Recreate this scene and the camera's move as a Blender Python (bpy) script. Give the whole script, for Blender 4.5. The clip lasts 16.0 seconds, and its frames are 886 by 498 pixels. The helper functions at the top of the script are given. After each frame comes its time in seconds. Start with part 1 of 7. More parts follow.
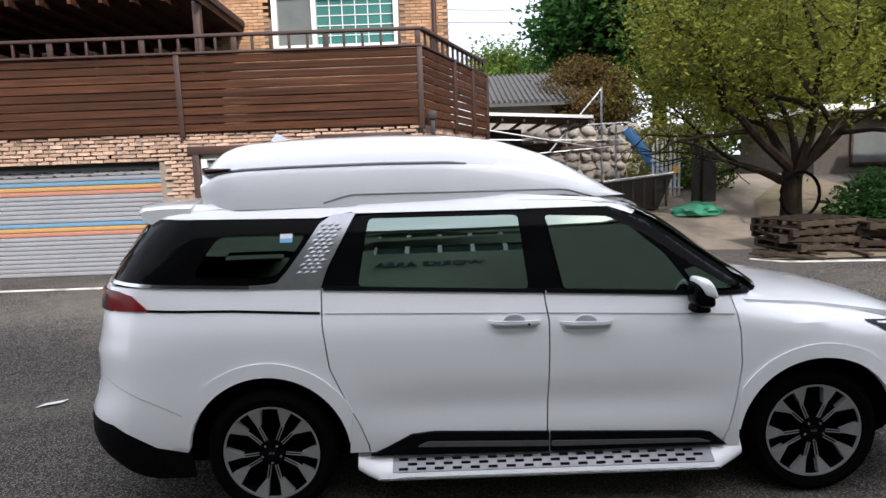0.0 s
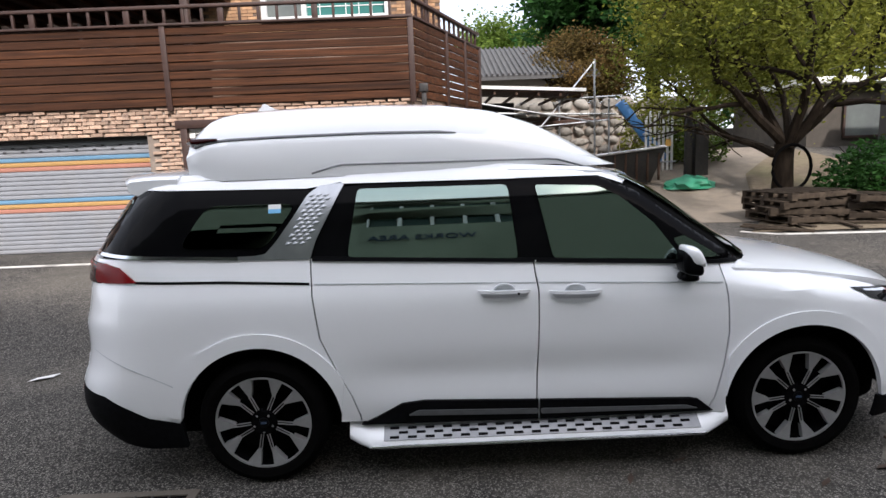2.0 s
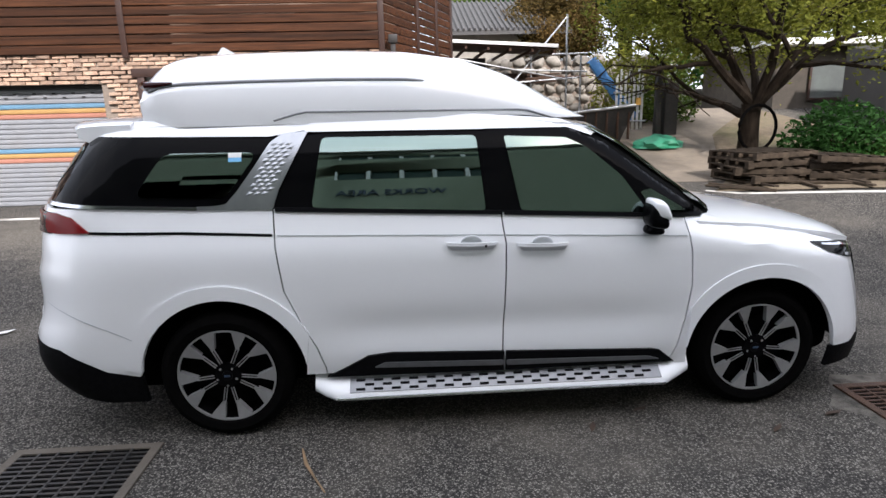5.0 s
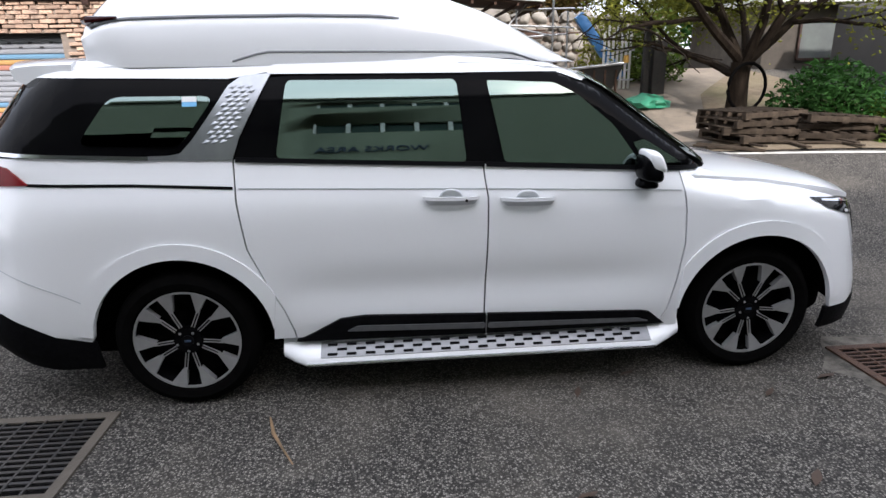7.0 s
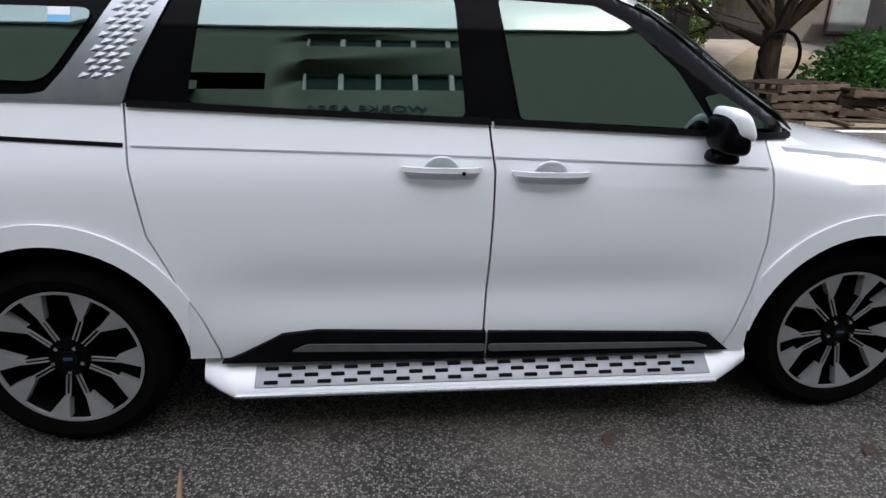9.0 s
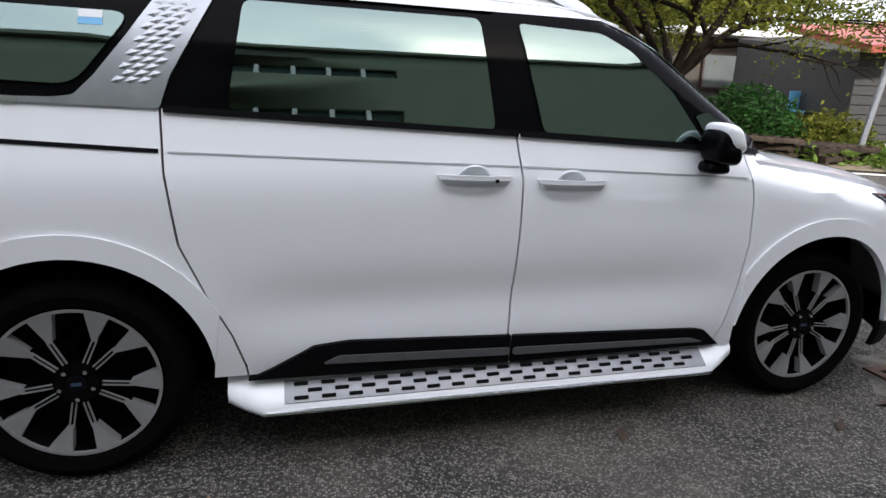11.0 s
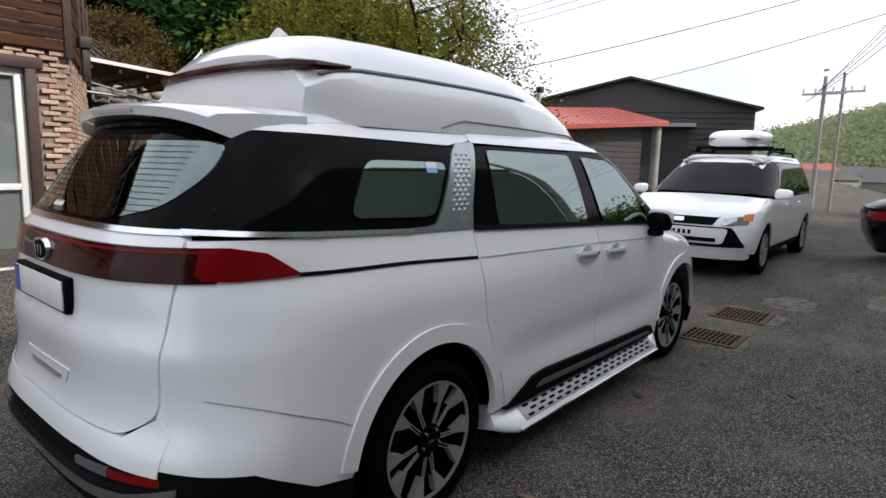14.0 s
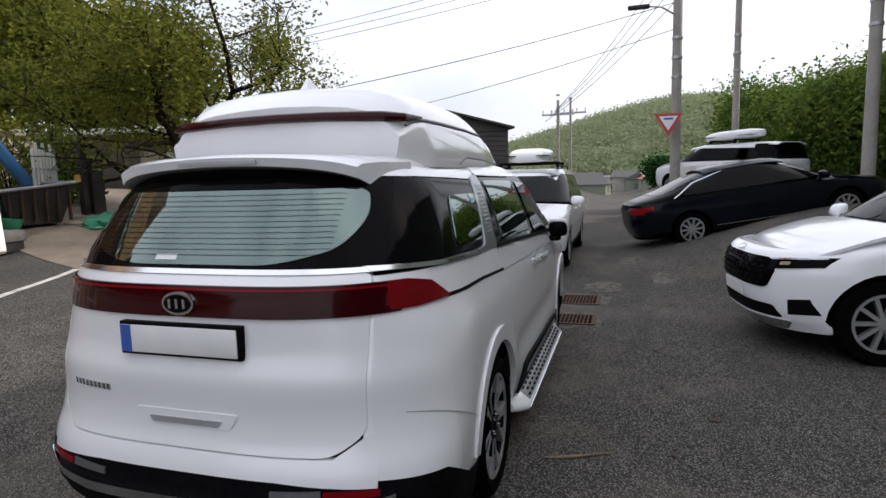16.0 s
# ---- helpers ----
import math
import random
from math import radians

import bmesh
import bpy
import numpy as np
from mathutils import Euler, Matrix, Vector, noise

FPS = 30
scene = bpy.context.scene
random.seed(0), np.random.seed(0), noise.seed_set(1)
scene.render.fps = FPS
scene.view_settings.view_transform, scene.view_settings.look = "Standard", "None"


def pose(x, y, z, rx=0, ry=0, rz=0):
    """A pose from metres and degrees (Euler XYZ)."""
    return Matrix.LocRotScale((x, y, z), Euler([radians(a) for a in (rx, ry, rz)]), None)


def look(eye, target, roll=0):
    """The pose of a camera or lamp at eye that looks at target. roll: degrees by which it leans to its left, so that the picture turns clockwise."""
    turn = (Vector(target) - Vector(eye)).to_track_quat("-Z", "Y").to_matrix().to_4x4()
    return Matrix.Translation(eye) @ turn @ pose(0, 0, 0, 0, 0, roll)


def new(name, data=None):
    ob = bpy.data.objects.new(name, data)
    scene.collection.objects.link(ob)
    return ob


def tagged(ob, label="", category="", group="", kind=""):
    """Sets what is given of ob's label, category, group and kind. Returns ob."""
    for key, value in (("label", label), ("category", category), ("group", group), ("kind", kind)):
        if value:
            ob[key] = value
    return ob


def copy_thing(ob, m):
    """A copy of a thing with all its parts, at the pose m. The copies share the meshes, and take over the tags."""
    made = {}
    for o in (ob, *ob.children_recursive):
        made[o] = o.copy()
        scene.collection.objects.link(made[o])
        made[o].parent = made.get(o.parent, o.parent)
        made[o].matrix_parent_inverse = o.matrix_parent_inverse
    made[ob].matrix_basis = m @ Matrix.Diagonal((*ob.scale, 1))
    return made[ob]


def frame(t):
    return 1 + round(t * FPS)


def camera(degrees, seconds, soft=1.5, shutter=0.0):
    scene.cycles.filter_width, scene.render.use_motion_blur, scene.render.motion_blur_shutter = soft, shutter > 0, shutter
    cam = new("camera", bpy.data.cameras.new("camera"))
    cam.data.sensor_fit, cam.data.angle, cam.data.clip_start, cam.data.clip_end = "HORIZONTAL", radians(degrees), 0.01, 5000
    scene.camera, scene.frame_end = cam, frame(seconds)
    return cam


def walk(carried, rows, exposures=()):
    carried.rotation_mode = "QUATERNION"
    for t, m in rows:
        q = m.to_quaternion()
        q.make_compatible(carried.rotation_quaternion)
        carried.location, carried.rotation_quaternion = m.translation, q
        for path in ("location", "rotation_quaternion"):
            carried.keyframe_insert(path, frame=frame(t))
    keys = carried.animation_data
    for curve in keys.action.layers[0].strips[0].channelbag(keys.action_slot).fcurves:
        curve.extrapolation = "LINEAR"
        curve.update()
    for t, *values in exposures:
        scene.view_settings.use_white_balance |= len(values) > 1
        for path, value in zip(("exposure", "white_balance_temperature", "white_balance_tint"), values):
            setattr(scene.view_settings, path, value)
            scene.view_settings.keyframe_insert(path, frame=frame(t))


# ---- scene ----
cam = camera(73.8, 16.0)
PATH = [
    (0, (-0.532, -4.14, 1.881), (-0.534, -2.154, 1.643), -2.1),
    (0.5, (-0.528, -4.142, 1.881), (-0.519, -2.158, 1.624), -2.3),
    (1, (-0.527, -4.138, 1.866), (-0.509, -2.155, 1.603), -2.4),
    (1.5, (-0.518, -4.139, 1.859), (-0.502, -2.159, 1.573), -2.4),
    (2, (-0.512, -4.136, 1.844), (-0.495, -2.162, 1.526), -2.3),
    (2.5, (-0.511, -4.122, 1.824), (-0.474, -2.157, 1.454), -2.2),
    (3, (-0.509, -4.108, 1.815), (-0.475, -2.147, 1.423), -2.2),
    (3.5, (-0.5, -4.096, 1.813), (-0.44, -2.142, 1.394), -2.5),
    (4, (-0.489, -4.102, 1.803), (-0.41, -2.15, 1.374), -2.6),
    (6.5, (-0.505, -4.054, 1.763), (-0.351, -2.136, 1.218), 0.2),
    (7, (-0.449, -3.88, 1.693), (-0.287, -1.971, 1.119), -1.0),
    (7.5, (-0.381, -3.641, 1.647), (-0.222, -1.728, 1.084), -0.5),
    (8, (-0.37, -3.418, 1.578), (-0.198, -1.501, 1.033), 0.5),
    (8.5, (-0.375, -3.181, 1.542), (-0.209, -1.278, 0.951), 1.0),
    (9, (-0.328, -3.009, 1.505), (-0.162, -1.129, 0.844), 0.8),
    (11.5, (-1.17, -3.046, 1.362), (-0.52, -1.212, 0.902), 3.1),
    (12, (-1.623, -2.983, 1.415), (-0.786, -1.218, 0.986), 4.1),
    (12.5, (-2.115, -2.947, 1.461), (-1.024, -1.315, 1.079), 3.8),
    (13, (-2.543, -2.815, 1.479), (-1.299, -1.288, 1.134), 2.4),
    (13.5, (-2.971, -2.693, 1.539), (-1.575, -1.288, 1.262), 2.2),
    (14, (-3.412, -2.576, 1.606), (-1.9, -1.3, 1.311), 1.5),
    (14.5, (-3.727, -2.374, 1.62), (-2.117, -1.216, 1.364), 0.5),
    (15, (-4.06, -2.159, 1.663), (-2.342, -1.16, 1.431), 0.1),
    (15.5, (-4.341, -1.914, 1.693), (-2.525, -1.115, 1.447), -0.2),
    (16, (-4.501, -1.609, 1.677), (-2.605, -1.018, 1.444), -1.5),
]
EXPOSURES = [(0.0, 1.21, 6330, 15), (7.0, 1.58, 6300, 15), (9.0, 1.54, 6250, 15), (12.5, 1.30, 6420, 15), (14.0, 0.84, 6480, 15), (16.0, 0.70, 6450, 15)]
walk(cam, [(t, look(eye, target, roll)) for t, eye, target, roll in PATH], EXPOSURES)

# ---- world, sun ----
world = bpy.data.worlds.new("world")
scene.world = world
world.use_nodes = True
wn = world.node_tree
sky = wn.nodes.new("ShaderNodeTexSky")
sky.sky_type = "NISHITA"
sky.sun_disc = False
SUN_DIR = Vector((0.26, -0.74, 0.62)).normalized()
sky.sun_elevation = math.asin(SUN_DIR.z)
sky.sun_rotation = math.atan2(SUN_DIR.x, SUN_DIR.y)
sky.air_density, sky.dust_density, sky.ozone_density = 1.0, 4.0, 1.0
wn.nodes["Background"].inputs["Strength"].default_value = 0.13
# thin bright cloud over the blue
wtc = wn.nodes.new("ShaderNodeTexCoord")
wns = wn.nodes.new("ShaderNodeTexNoise")
wns.inputs["Scale"].default_value, wns.inputs["Detail"].default_value = 2.2, 6
wn.links.new(wtc.outputs["Generated"], wns.inputs["Vector"])
wmr = wn.nodes.new("ShaderNodeMapRange")
wmr.inputs["From Min"].default_value, wmr.inputs["From Max"].default_value = 0.32, 0.62
wmr.inputs["To Min"].default_value, wmr.inputs["To Max"].default_value = 0.40, 0.97
wn.links.new(wns.outputs["Fac"], wmr.inputs["Value"])
wmx = wn.nodes.new("ShaderNodeMix")
wmx.data_type = "RGBA"
# an overcast sky is brighter overhead than at the horizon
wsx = wn.nodes.new("ShaderNodeSeparateXYZ")
wn.links.new(wtc.outputs["Generated"], wsx.inputs[0])
wgr = wn.nodes.new("ShaderNodeMapRange")
wgr.inputs["From Min"].default_value, wgr.inputs["From Max"].default_value = 0.0, 1.0
wgr.inputs["To Min"].default_value, wgr.inputs["To Max"].default_value = 5.4, 8.0
wn.links.new(wsx.outputs["Z"], wgr.inputs["Value"])
wcl = wn.nodes.new("ShaderNodeVectorMath")
wcl.operation = "SCALE"
wcl.inputs[0].default_value = (0.96, 1.0, 1.05)
wn.links.new(wgr.outputs[0], wcl.inputs["Scale"])
wn.links.new(wcl.outputs[0], wmx.inputs["B"])
wn.links.new(wmr.outputs[0], wmx.inputs["Factor"])
wn.links.new(sky.outputs[0], wmx.inputs["A"])
wn.links.new(wmx.outputs["Result"], wn.nodes["Background"].inputs["Color"])
sun = new("sun", bpy.data.lights.new("sun", "SUN"))
sun.data.energy, sun.data.angle, sun.data.color = 2.1, radians(3), (1.0, 0.95, 0.88)
sun.matrix_world = look(SUN_DIR * 60, (0, 0, 0))


# ---- materials ----
def mat(name, color, rough=0.6, metal=0.0, color2=None, scale=8.0, bump=0.0, bump_scale=60.0, stretch=(1, 1, 1),
        random_amount=0.0, coat=0.0, transmission=0.0, ior=1.5, stain=None, stain_scale=1.5, stain_amount=0.5, island=False, lo=0.3, hi=0.7):
    """Procedural surface: two scales of colour variation, grain relief and random tone per piece."""
    m = bpy.data.materials.new(name)
    m.use_nodes = True
    nt = m.node_tree
    p = nt.nodes["Principled BSDF"]
    p.inputs["Roughness"].default_value = rough
    p.inputs["Metallic"].default_value = metal
    p.inputs["Coat Weight"].default_value = coat
    p.inputs["Coat Roughness"].default_value = 0.04
    p.inputs["Transmission Weight"].default_value = transmission
    p.inputs["IOR"].default_value = ior
    c = (*color, 1)
    p.inputs["Base Color"].default_value = c
    tc = nt.nodes.new("ShaderNodeTexCoord")
    mp = nt.nodes.new("ShaderNodeMapping")
    mp.inputs["Scale"].default_value = stretch
    nt.links.new(tc.outputs["Object"], mp.inputs["Vector"])
    out = None
    if color2 is not None:
        n1 = nt.nodes.new("ShaderNodeTexNoise")
        n1.inputs["Scale"].default_value, n1.inputs["Detail"].default_value = scale, 8
        n1.inputs["Roughness"].default_value = 0.65
        nt.links.new(mp.outputs[0], n1.inputs["Vector"])
        ramp = nt.nodes.new("ShaderNodeMapRange")
        ramp.inputs["From Min"].default_value, ramp.inputs["From Max"].default_value = lo, hi
        nt.links.new(n1.outputs["Fac"], ramp.inputs["Value"])
        mix = nt.nodes.new("ShaderNodeMix")
        mix.data_type = "RGBA"
        mix.inputs["A"].default_value, mix.inputs["B"].default_value = c, (*color2, 1)
        nt.links.new(ramp.outputs[0], mix.inputs["Factor"])
        out = mix.outputs["Result"]
    if stain is not None:
        n2 = nt.nodes.new("ShaderNodeTexNoise")
        n2.inputs["Scale"].default_value, n2.inputs["Detail"].default_value = stain_scale, 5
        nt.links.new(mp.outputs[0], n2.inputs["Vector"])
        r2 = nt.nodes.new("ShaderNodeMapRange")
        r2.inputs["From Min"].default_value, r2.inputs["From Max"].default_value = 0.48, 0.7
        r2.inputs["To Max"].default_value = stain_amount
        nt.links.new(n2.outputs["Fac"], r2.inputs["Value"])
        mix2 = nt.nodes.new("ShaderNodeMix")
        mix2.data_type = "RGBA"
        mix2.inputs["A"].default_value, mix2.inputs["B"].default_value = c, (*stain, 1)
        if out is not None:
            nt.links.new(out, mix2.inputs["A"])
        nt.links.new(r2.outputs[0], mix2.inputs["Factor"])
        out = mix2.outputs["Result"]
    if random_amount > 0:
        if island:
            info = nt.nodes.new("ShaderNodeNewGeometry")
            rnd = info.outputs["Random Per Island"]
        else:
            info = nt.nodes.new("ShaderNodeObjectInfo")
            rnd = info.outputs["Random"]
        r3 = nt.nodes.new("ShaderNodeMapRange")
        r3.inputs["To Min"].default_value, r3.inputs["To Max"].default_value = 1 - random_amount, 1 + random_amount
        nt.links.new(rnd, r3.inputs["Value"])
        hsv = nt.nodes.new("ShaderNodeHueSaturation")
        hsv.inputs["Color"].default_value = c
        if out is not None:
            nt.links.new(out, hsv.inputs["Color"])
        nt.links.new(r3.outputs[0], hsv.inputs["Value"])
        out = hsv.outputs["Color"]
    if out is not None:
        nt.links.new(out, p.inputs["Base Color"])
    if bump > 0:
        n3 = nt.nodes.new("ShaderNodeTexNoise")
        n3.inputs["Scale"].default_value, n3.inputs["Detail"].default_value = bump_scale, 6
        nt.links.new(mp.outputs[0], n3.inputs["Vector"])
        b = nt.nodes.new("ShaderNodeBump")
        b.inputs["Strength"].default_value, b.inputs["Distance"].default_value = bump, 0.02
        nt.links.new(n3.outputs["Fac"], b.inputs["Height"])
        nt.links.new(b.outputs[0], p.inputs["Normal"])
    return m


WHITE = mat("white_car_paint", (0.84, 0.85, 0.87), 0.30, coat=1.0, color2=(0.82, 0.83, 0.85), scale=1.2)
BLACK_GLOSS = mat("black_gloss_trim", (0.002, 0.002, 0.0025), 0.08, ior=1.12, color2=(0.004, 0.004, 0.0045), scale=3)
BLACK_PLASTIC = mat("black_plastic", (0.003, 0.003, 0.0035), 0.55, ior=1.10, color2=(0.007, 0.007, 0.008), scale=30, bump=0.1, bump_scale=400)
# near-black that stands for shade in gaps, wheel wells and drain pits
BLACK_VOID = mat("shade_black", (0.002, 0.002, 0.002), 0.9, ior=1.1, color2=(0.004, 0.004, 0.004))
RUBBER = mat("tyre_rubber", (0.0018, 0.0018, 0.0018), 0.9, ior=1.1, color2=(0.0035, 0.0033, 0.0032), scale=20, bump=0.15, bump_scale=150)
GLASS = mat("tinted_glass", (0.10, 0.13, 0.115), 0.01, transmission=1.0, ior=2.5)
FILM_GLASS = mat("solar_film_glass", (0.10, 0.13, 0.115), 0.01, transmission=1.0, ior=2.6)
for m_ in (GLASS, FILM_GLASS):
    m_.node_tree.nodes["Principled BSDF"].inputs["Specular Tint"].default_value = (0.78, 1.0, 0.94, 1)
CAR_GLASS = mat("dark_car_glass", (0.08, 0.085, 0.09), 0.01, transmission=1.0, ior=1.18)
TREAD = mat("grey_tread_metal", (0.20, 0.205, 0.215), 0.45, 0.6, color2=(0.15, 0.155, 0.165), scale=20)
TREAD_LIGHT = mat("pale_tread_metal", (0.29, 0.295, 0.305), 0.42, 0.55, color2=(0.23, 0.235, 0.245), scale=16)
PALE_SILVER = mat("pale_silver_paint", (0.72, 0.73, 0.75), 0.3, coat=1.0, color2=(0.68, 0.69, 0.71), scale=5)
SEAT_CLOTH = mat("worn_grey_cloth", (0.17, 0.165, 0.16), 0.9, color2=(0.10, 0.095, 0.09), scale=7, bump=0.3, bump_scale=90)
CHROME = mat("satin_chrome", (0.72, 0.74, 0.77), 0.16, 1.0, color2=(0.66, 0.68, 0.7), scale=4)
BRUSHED = mat("brushed_silver", (0.40, 0.41, 0.43), 0.28, 1.0, color2=(0.30, 0.31, 0.33), scale=6, stretch=(1, 1, 0.3))
ALLOY = mat("machined_alloy", (0.34, 0.34, 0.34), 0.38, 0.4, color2=(0.28, 0.28, 0.28), scale=10)
SILVER = mat("silver_paint", (0.55, 0.57, 0.6), 0.3, 0.6, color2=(0.5, 0.52, 0.55), scale=5)
RED_LENS = mat("red_lamp_lens", (0.034, 0.002, 0.003), 0.10, ior=1.28, color2=(0.026, 0.0015, 0.0025), scale=4)
RED_BRIGHT = mat("bright_red_lens", (0.19, 0.005, 0.007), 0.15, ior=1.25, color2=(0.16, 0.004, 0.006), scale=9)
LAMP_LENS = mat("headlamp_lens", (0.55, 0.58, 0.62), 0.05, 0.7, coat=1.0, color2=(0.25, 0.27, 0.3), scale=25)
AMBER = mat("amber_lens", (0.75, 0.28, 0.1), 0.12, coat=1.0, color2=(0.6, 0.2, 0.08), scale=20)
PLATE = mat("plate_white", (0.8, 0.8, 0.8), 0.35, color2=(0.74, 0.75, 0.76), scale=10)
BLUE = mat("plate_blue", (0.05, 0.12, 0.45), 0.35, color2=(0.04, 0.10, 0.4))
STICKER = mat("sticker_blue", (0.18, 0.5, 0.8), 0.4, color2=(0.16, 0.45, 0.75))
DARK_PAINT = mat("midnight_blue_paint", (0.003, 0.004, 0.007), 0.15, ior=1.25, color2=(0.006, 0.007, 0.011), scale=2)


def asphalt_mat():
    """Worn asphalt: pale and dark chippings in a dark binder, worn wheel tracks, dusty and oily patches."""
    m = mat("asphalt", (0.05, 0.047, 0.043), 0.95, ior=1.2)
    nt = m.node_tree
    p = nt.nodes["Principled BSDF"]
    tc = nt.nodes.new("ShaderNodeTexCoord")
    def noise(scale, detail, rough=0.6, stretch=None):
        n = nt.nodes.new("ShaderNodeTexNoise")
        n.inputs["Scale"].default_value, n.inputs["Detail"].default_value, n.inputs["Roughness"].default_value = scale, detail, rough
        if stretch:
            mp = nt.nodes.new("ShaderNodeMapping")
            mp.inputs["Scale"].default_value = stretch
            nt.links.new(tc.outputs["Object"], mp.inputs["Vector"])
            nt.links.new(mp.outputs[0], n.inputs["Vector"])
        else:
            nt.links.new(tc.outputs["Object"], n.inputs["Vector"])
        return n.outputs["Fac"]
    def ranged(src, a, b, lo, hi):
        r = nt.nodes.new("ShaderNodeMapRange")
        for key, v in (("From Min", a), ("From Max", b), ("To Min", lo), ("To Max", hi)):
            r.inputs[key].default_value = v
        nt.links.new(src, r.inputs["Value"])
        return r.outputs[0]
    def mixed(fac, a, b):
        x = nt.nodes.new("ShaderNodeMix")
        x.data_type = "RGBA"
        nt.links.new(fac, x.inputs["Factor"])
        for key, c in (("A", a), ("B", b)):
            if hasattr(c, "links"):
                nt.links.new(c, x.inputs[key])
            else:
                x.inputs[key].default_value = (*c, 1)
        return x.outputs["Result"]
    vor = nt.nodes.new("ShaderNodeTexVoronoi")
    vor.inputs["Scale"].default_value = 105
    nt.links.new(tc.outputs["Object"], vor.inputs["Vector"])
    sep = nt.nodes.new("ShaderNodeSeparateColor")
    nt.links.new(vor.outputs["Color"], sep.inputs[0])
    chip = mixed(ranged(sep.outputs[0], 0.25, 1.0, 0.0, 1.0), (0.017, 0.016, 0.014), (0.330, 0.308, 0.275))
    binder = ranged(vor.outputs["Distance"], 0.30, 0.62, 0.0, 0.85)
    col = mixed(binder, chip, (0.016, 0.015, 0.014))
    col = mixed(ranged(noise(320, 3), 0.35, 0.65, 0.0, 0.45), col, (0.060, 0.057, 0.053))
    col = mixed(ranged(noise(0.45, 6, 0.62), 0.50, 0.68, 0.0, 0.42), col, (0.165, 0.148, 0.122))
    col = mixed(ranged(noise(0.9, 7, 0.68, (0.5, 1.6, 1)), 0.52, 0.70, 0.0, 0.50), col, (0.038, 0.036, 0.034))
    col = mixed(ranged(noise(7, 6, 0.7), 0.55, 0.72, 0.0, 0.40), col, (0.150, 0.138, 0.120))
    nt.links.new(col, p.inputs["Base Color"])
    b = nt.nodes.new("ShaderNodeBump")
    b.inputs["Strength"].default_value, b.inputs["Distance"].default_value, b.invert = 0.55, 0.006, True
    nt.links.new(vor.outputs["Distance"], b.inputs["Height"])
    nt.links.new(b.outputs[0], p.inputs["Normal"])
    return m


ASPHALT = asphalt_mat()
CONCRETE = mat("weathered_concrete", (0.36, 0.34, 0.30), 0.85, color2=(0.28, 0.26, 0.23), scale=6, bump=0.3, bump_scale=80,
               stain=(0.16, 0.15, 0.13), stain_scale=1.1)
DIRT = mat("dry_dirt", (0.21, 0.17, 0.12), 0.95, ior=1.2, color2=(0.13, 0.105, 0.075), scale=9, bump=0.7, bump_scale=60, stain=(0.12, 0.12, 0.06), stain_scale=0.8)
WOOD = mat("dark_stained_boards", (0.105, 0.040, 0.017), 0.62, ior=1.25, color2=(0.014, 0.006, 0.0035), scale=4, stretch=(0.35, 8, 22), lo=0.36, hi=0.68, bump=0.35,
           bump_scale=22, random_amount=0.35, stain=(0.012, 0.006, 0.004), stain_scale=0.9, stain_amount=0.75)
WOOD_TRIM = mat("dark_brown_timber", (0.05, 0.022, 0.015), 0.6, color2=(0.03, 0.014, 0.01), scale=8, bump=0.2)
BRICK = mat("beige_brick", (0.20, 0.14, 0.10), 0.85, color2=(0.15, 0.10, 0.07), scale=12, bump=0.4, bump_scale=90, random_amount=0.25)
STONE_BRICK = mat("split_face_brick", (0.52, 0.375, 0.275), 0.9, color2=(0.33, 0.205, 0.145), scale=9, bump=1.0, bump_scale=28, random_amount=0.34, stain=(0.16, 0.12, 0.10), stain_scale=5, stain_amount=0.6)
MORTAR = mat("mortar", (0.27, 0.22, 0.18), 0.95, color2=(0.17, 0.14, 0.115), scale=15, bump=0.3)
SHUTTER = mat("roller_shutter_grey", (0.29, 0.30, 0.325), 0.5, 0.1, color2=(0.25, 0.26, 0.28), scale=4, stain=(0.28, 0.27, 0.26), stain_scale=1.2)
SHUT_BLUE = mat("shutter_blue_stripe", (0.13, 0.26, 0.38), 0.5, color2=(0.12, 0.23, 0.34), scale=6)
SHUT_YEL = mat("shutter_yellow_stripe", (0.46, 0.27, 0.10), 0.5, color2=(0.40, 0.24, 0.09), scale=6)
SHUT_RED = mat("shutter_red_stripe", (0.42, 0.19, 0.14), 0.5, color2=(0.37, 0.17, 0.12), scale=6)
PVC = mat("white_window_frame", (0.75, 0.75, 0.74), 0.4, color2=(0.68, 0.68, 0.66), scale=6)
PANE = mat("green_window_glass", (0.05, 0.19, 0.17), 0.05, color2=(0.04, 0.14, 0.13), scale=2, coat=1.0)
PANE_GREY = mat("grey_window_glass", (0.16, 0.18, 0.17), 0.06, color2=(0.12, 0.13, 0.13), scale=2, coat=1.0)
PANE_DARK = mat("dark_green_window_glass", (0.030, 0.060, 0.050), 0.35, ior=1.3, color2=(0.022, 0.045, 0.038), scale=1)
STEEL = mat("galvanised_steel", (0.45, 0.46, 0.48), 0.4, 0.8, color2=(0.36, 0.37, 0.38), scale=14)
RUST = mat("rusty_iron", (0.095, 0.048, 0.028), 0.85, 0.2, color2=(0.05, 0.03, 0.022), scale=25, bump=0.4, bump_scale=120)
IRON = mat("dark_iron", (0.03, 0.03, 0.032), 0.6, 0.5, color2=(0.05, 0.045, 0.04), scale=20)
STONE = mat("field_stone", (0.24, 0.22, 0.19), 0.9, color2=(0.13, 0.12, 0.10), scale=7, bump=0.6, bump_scale=25, random_amount=0.35)
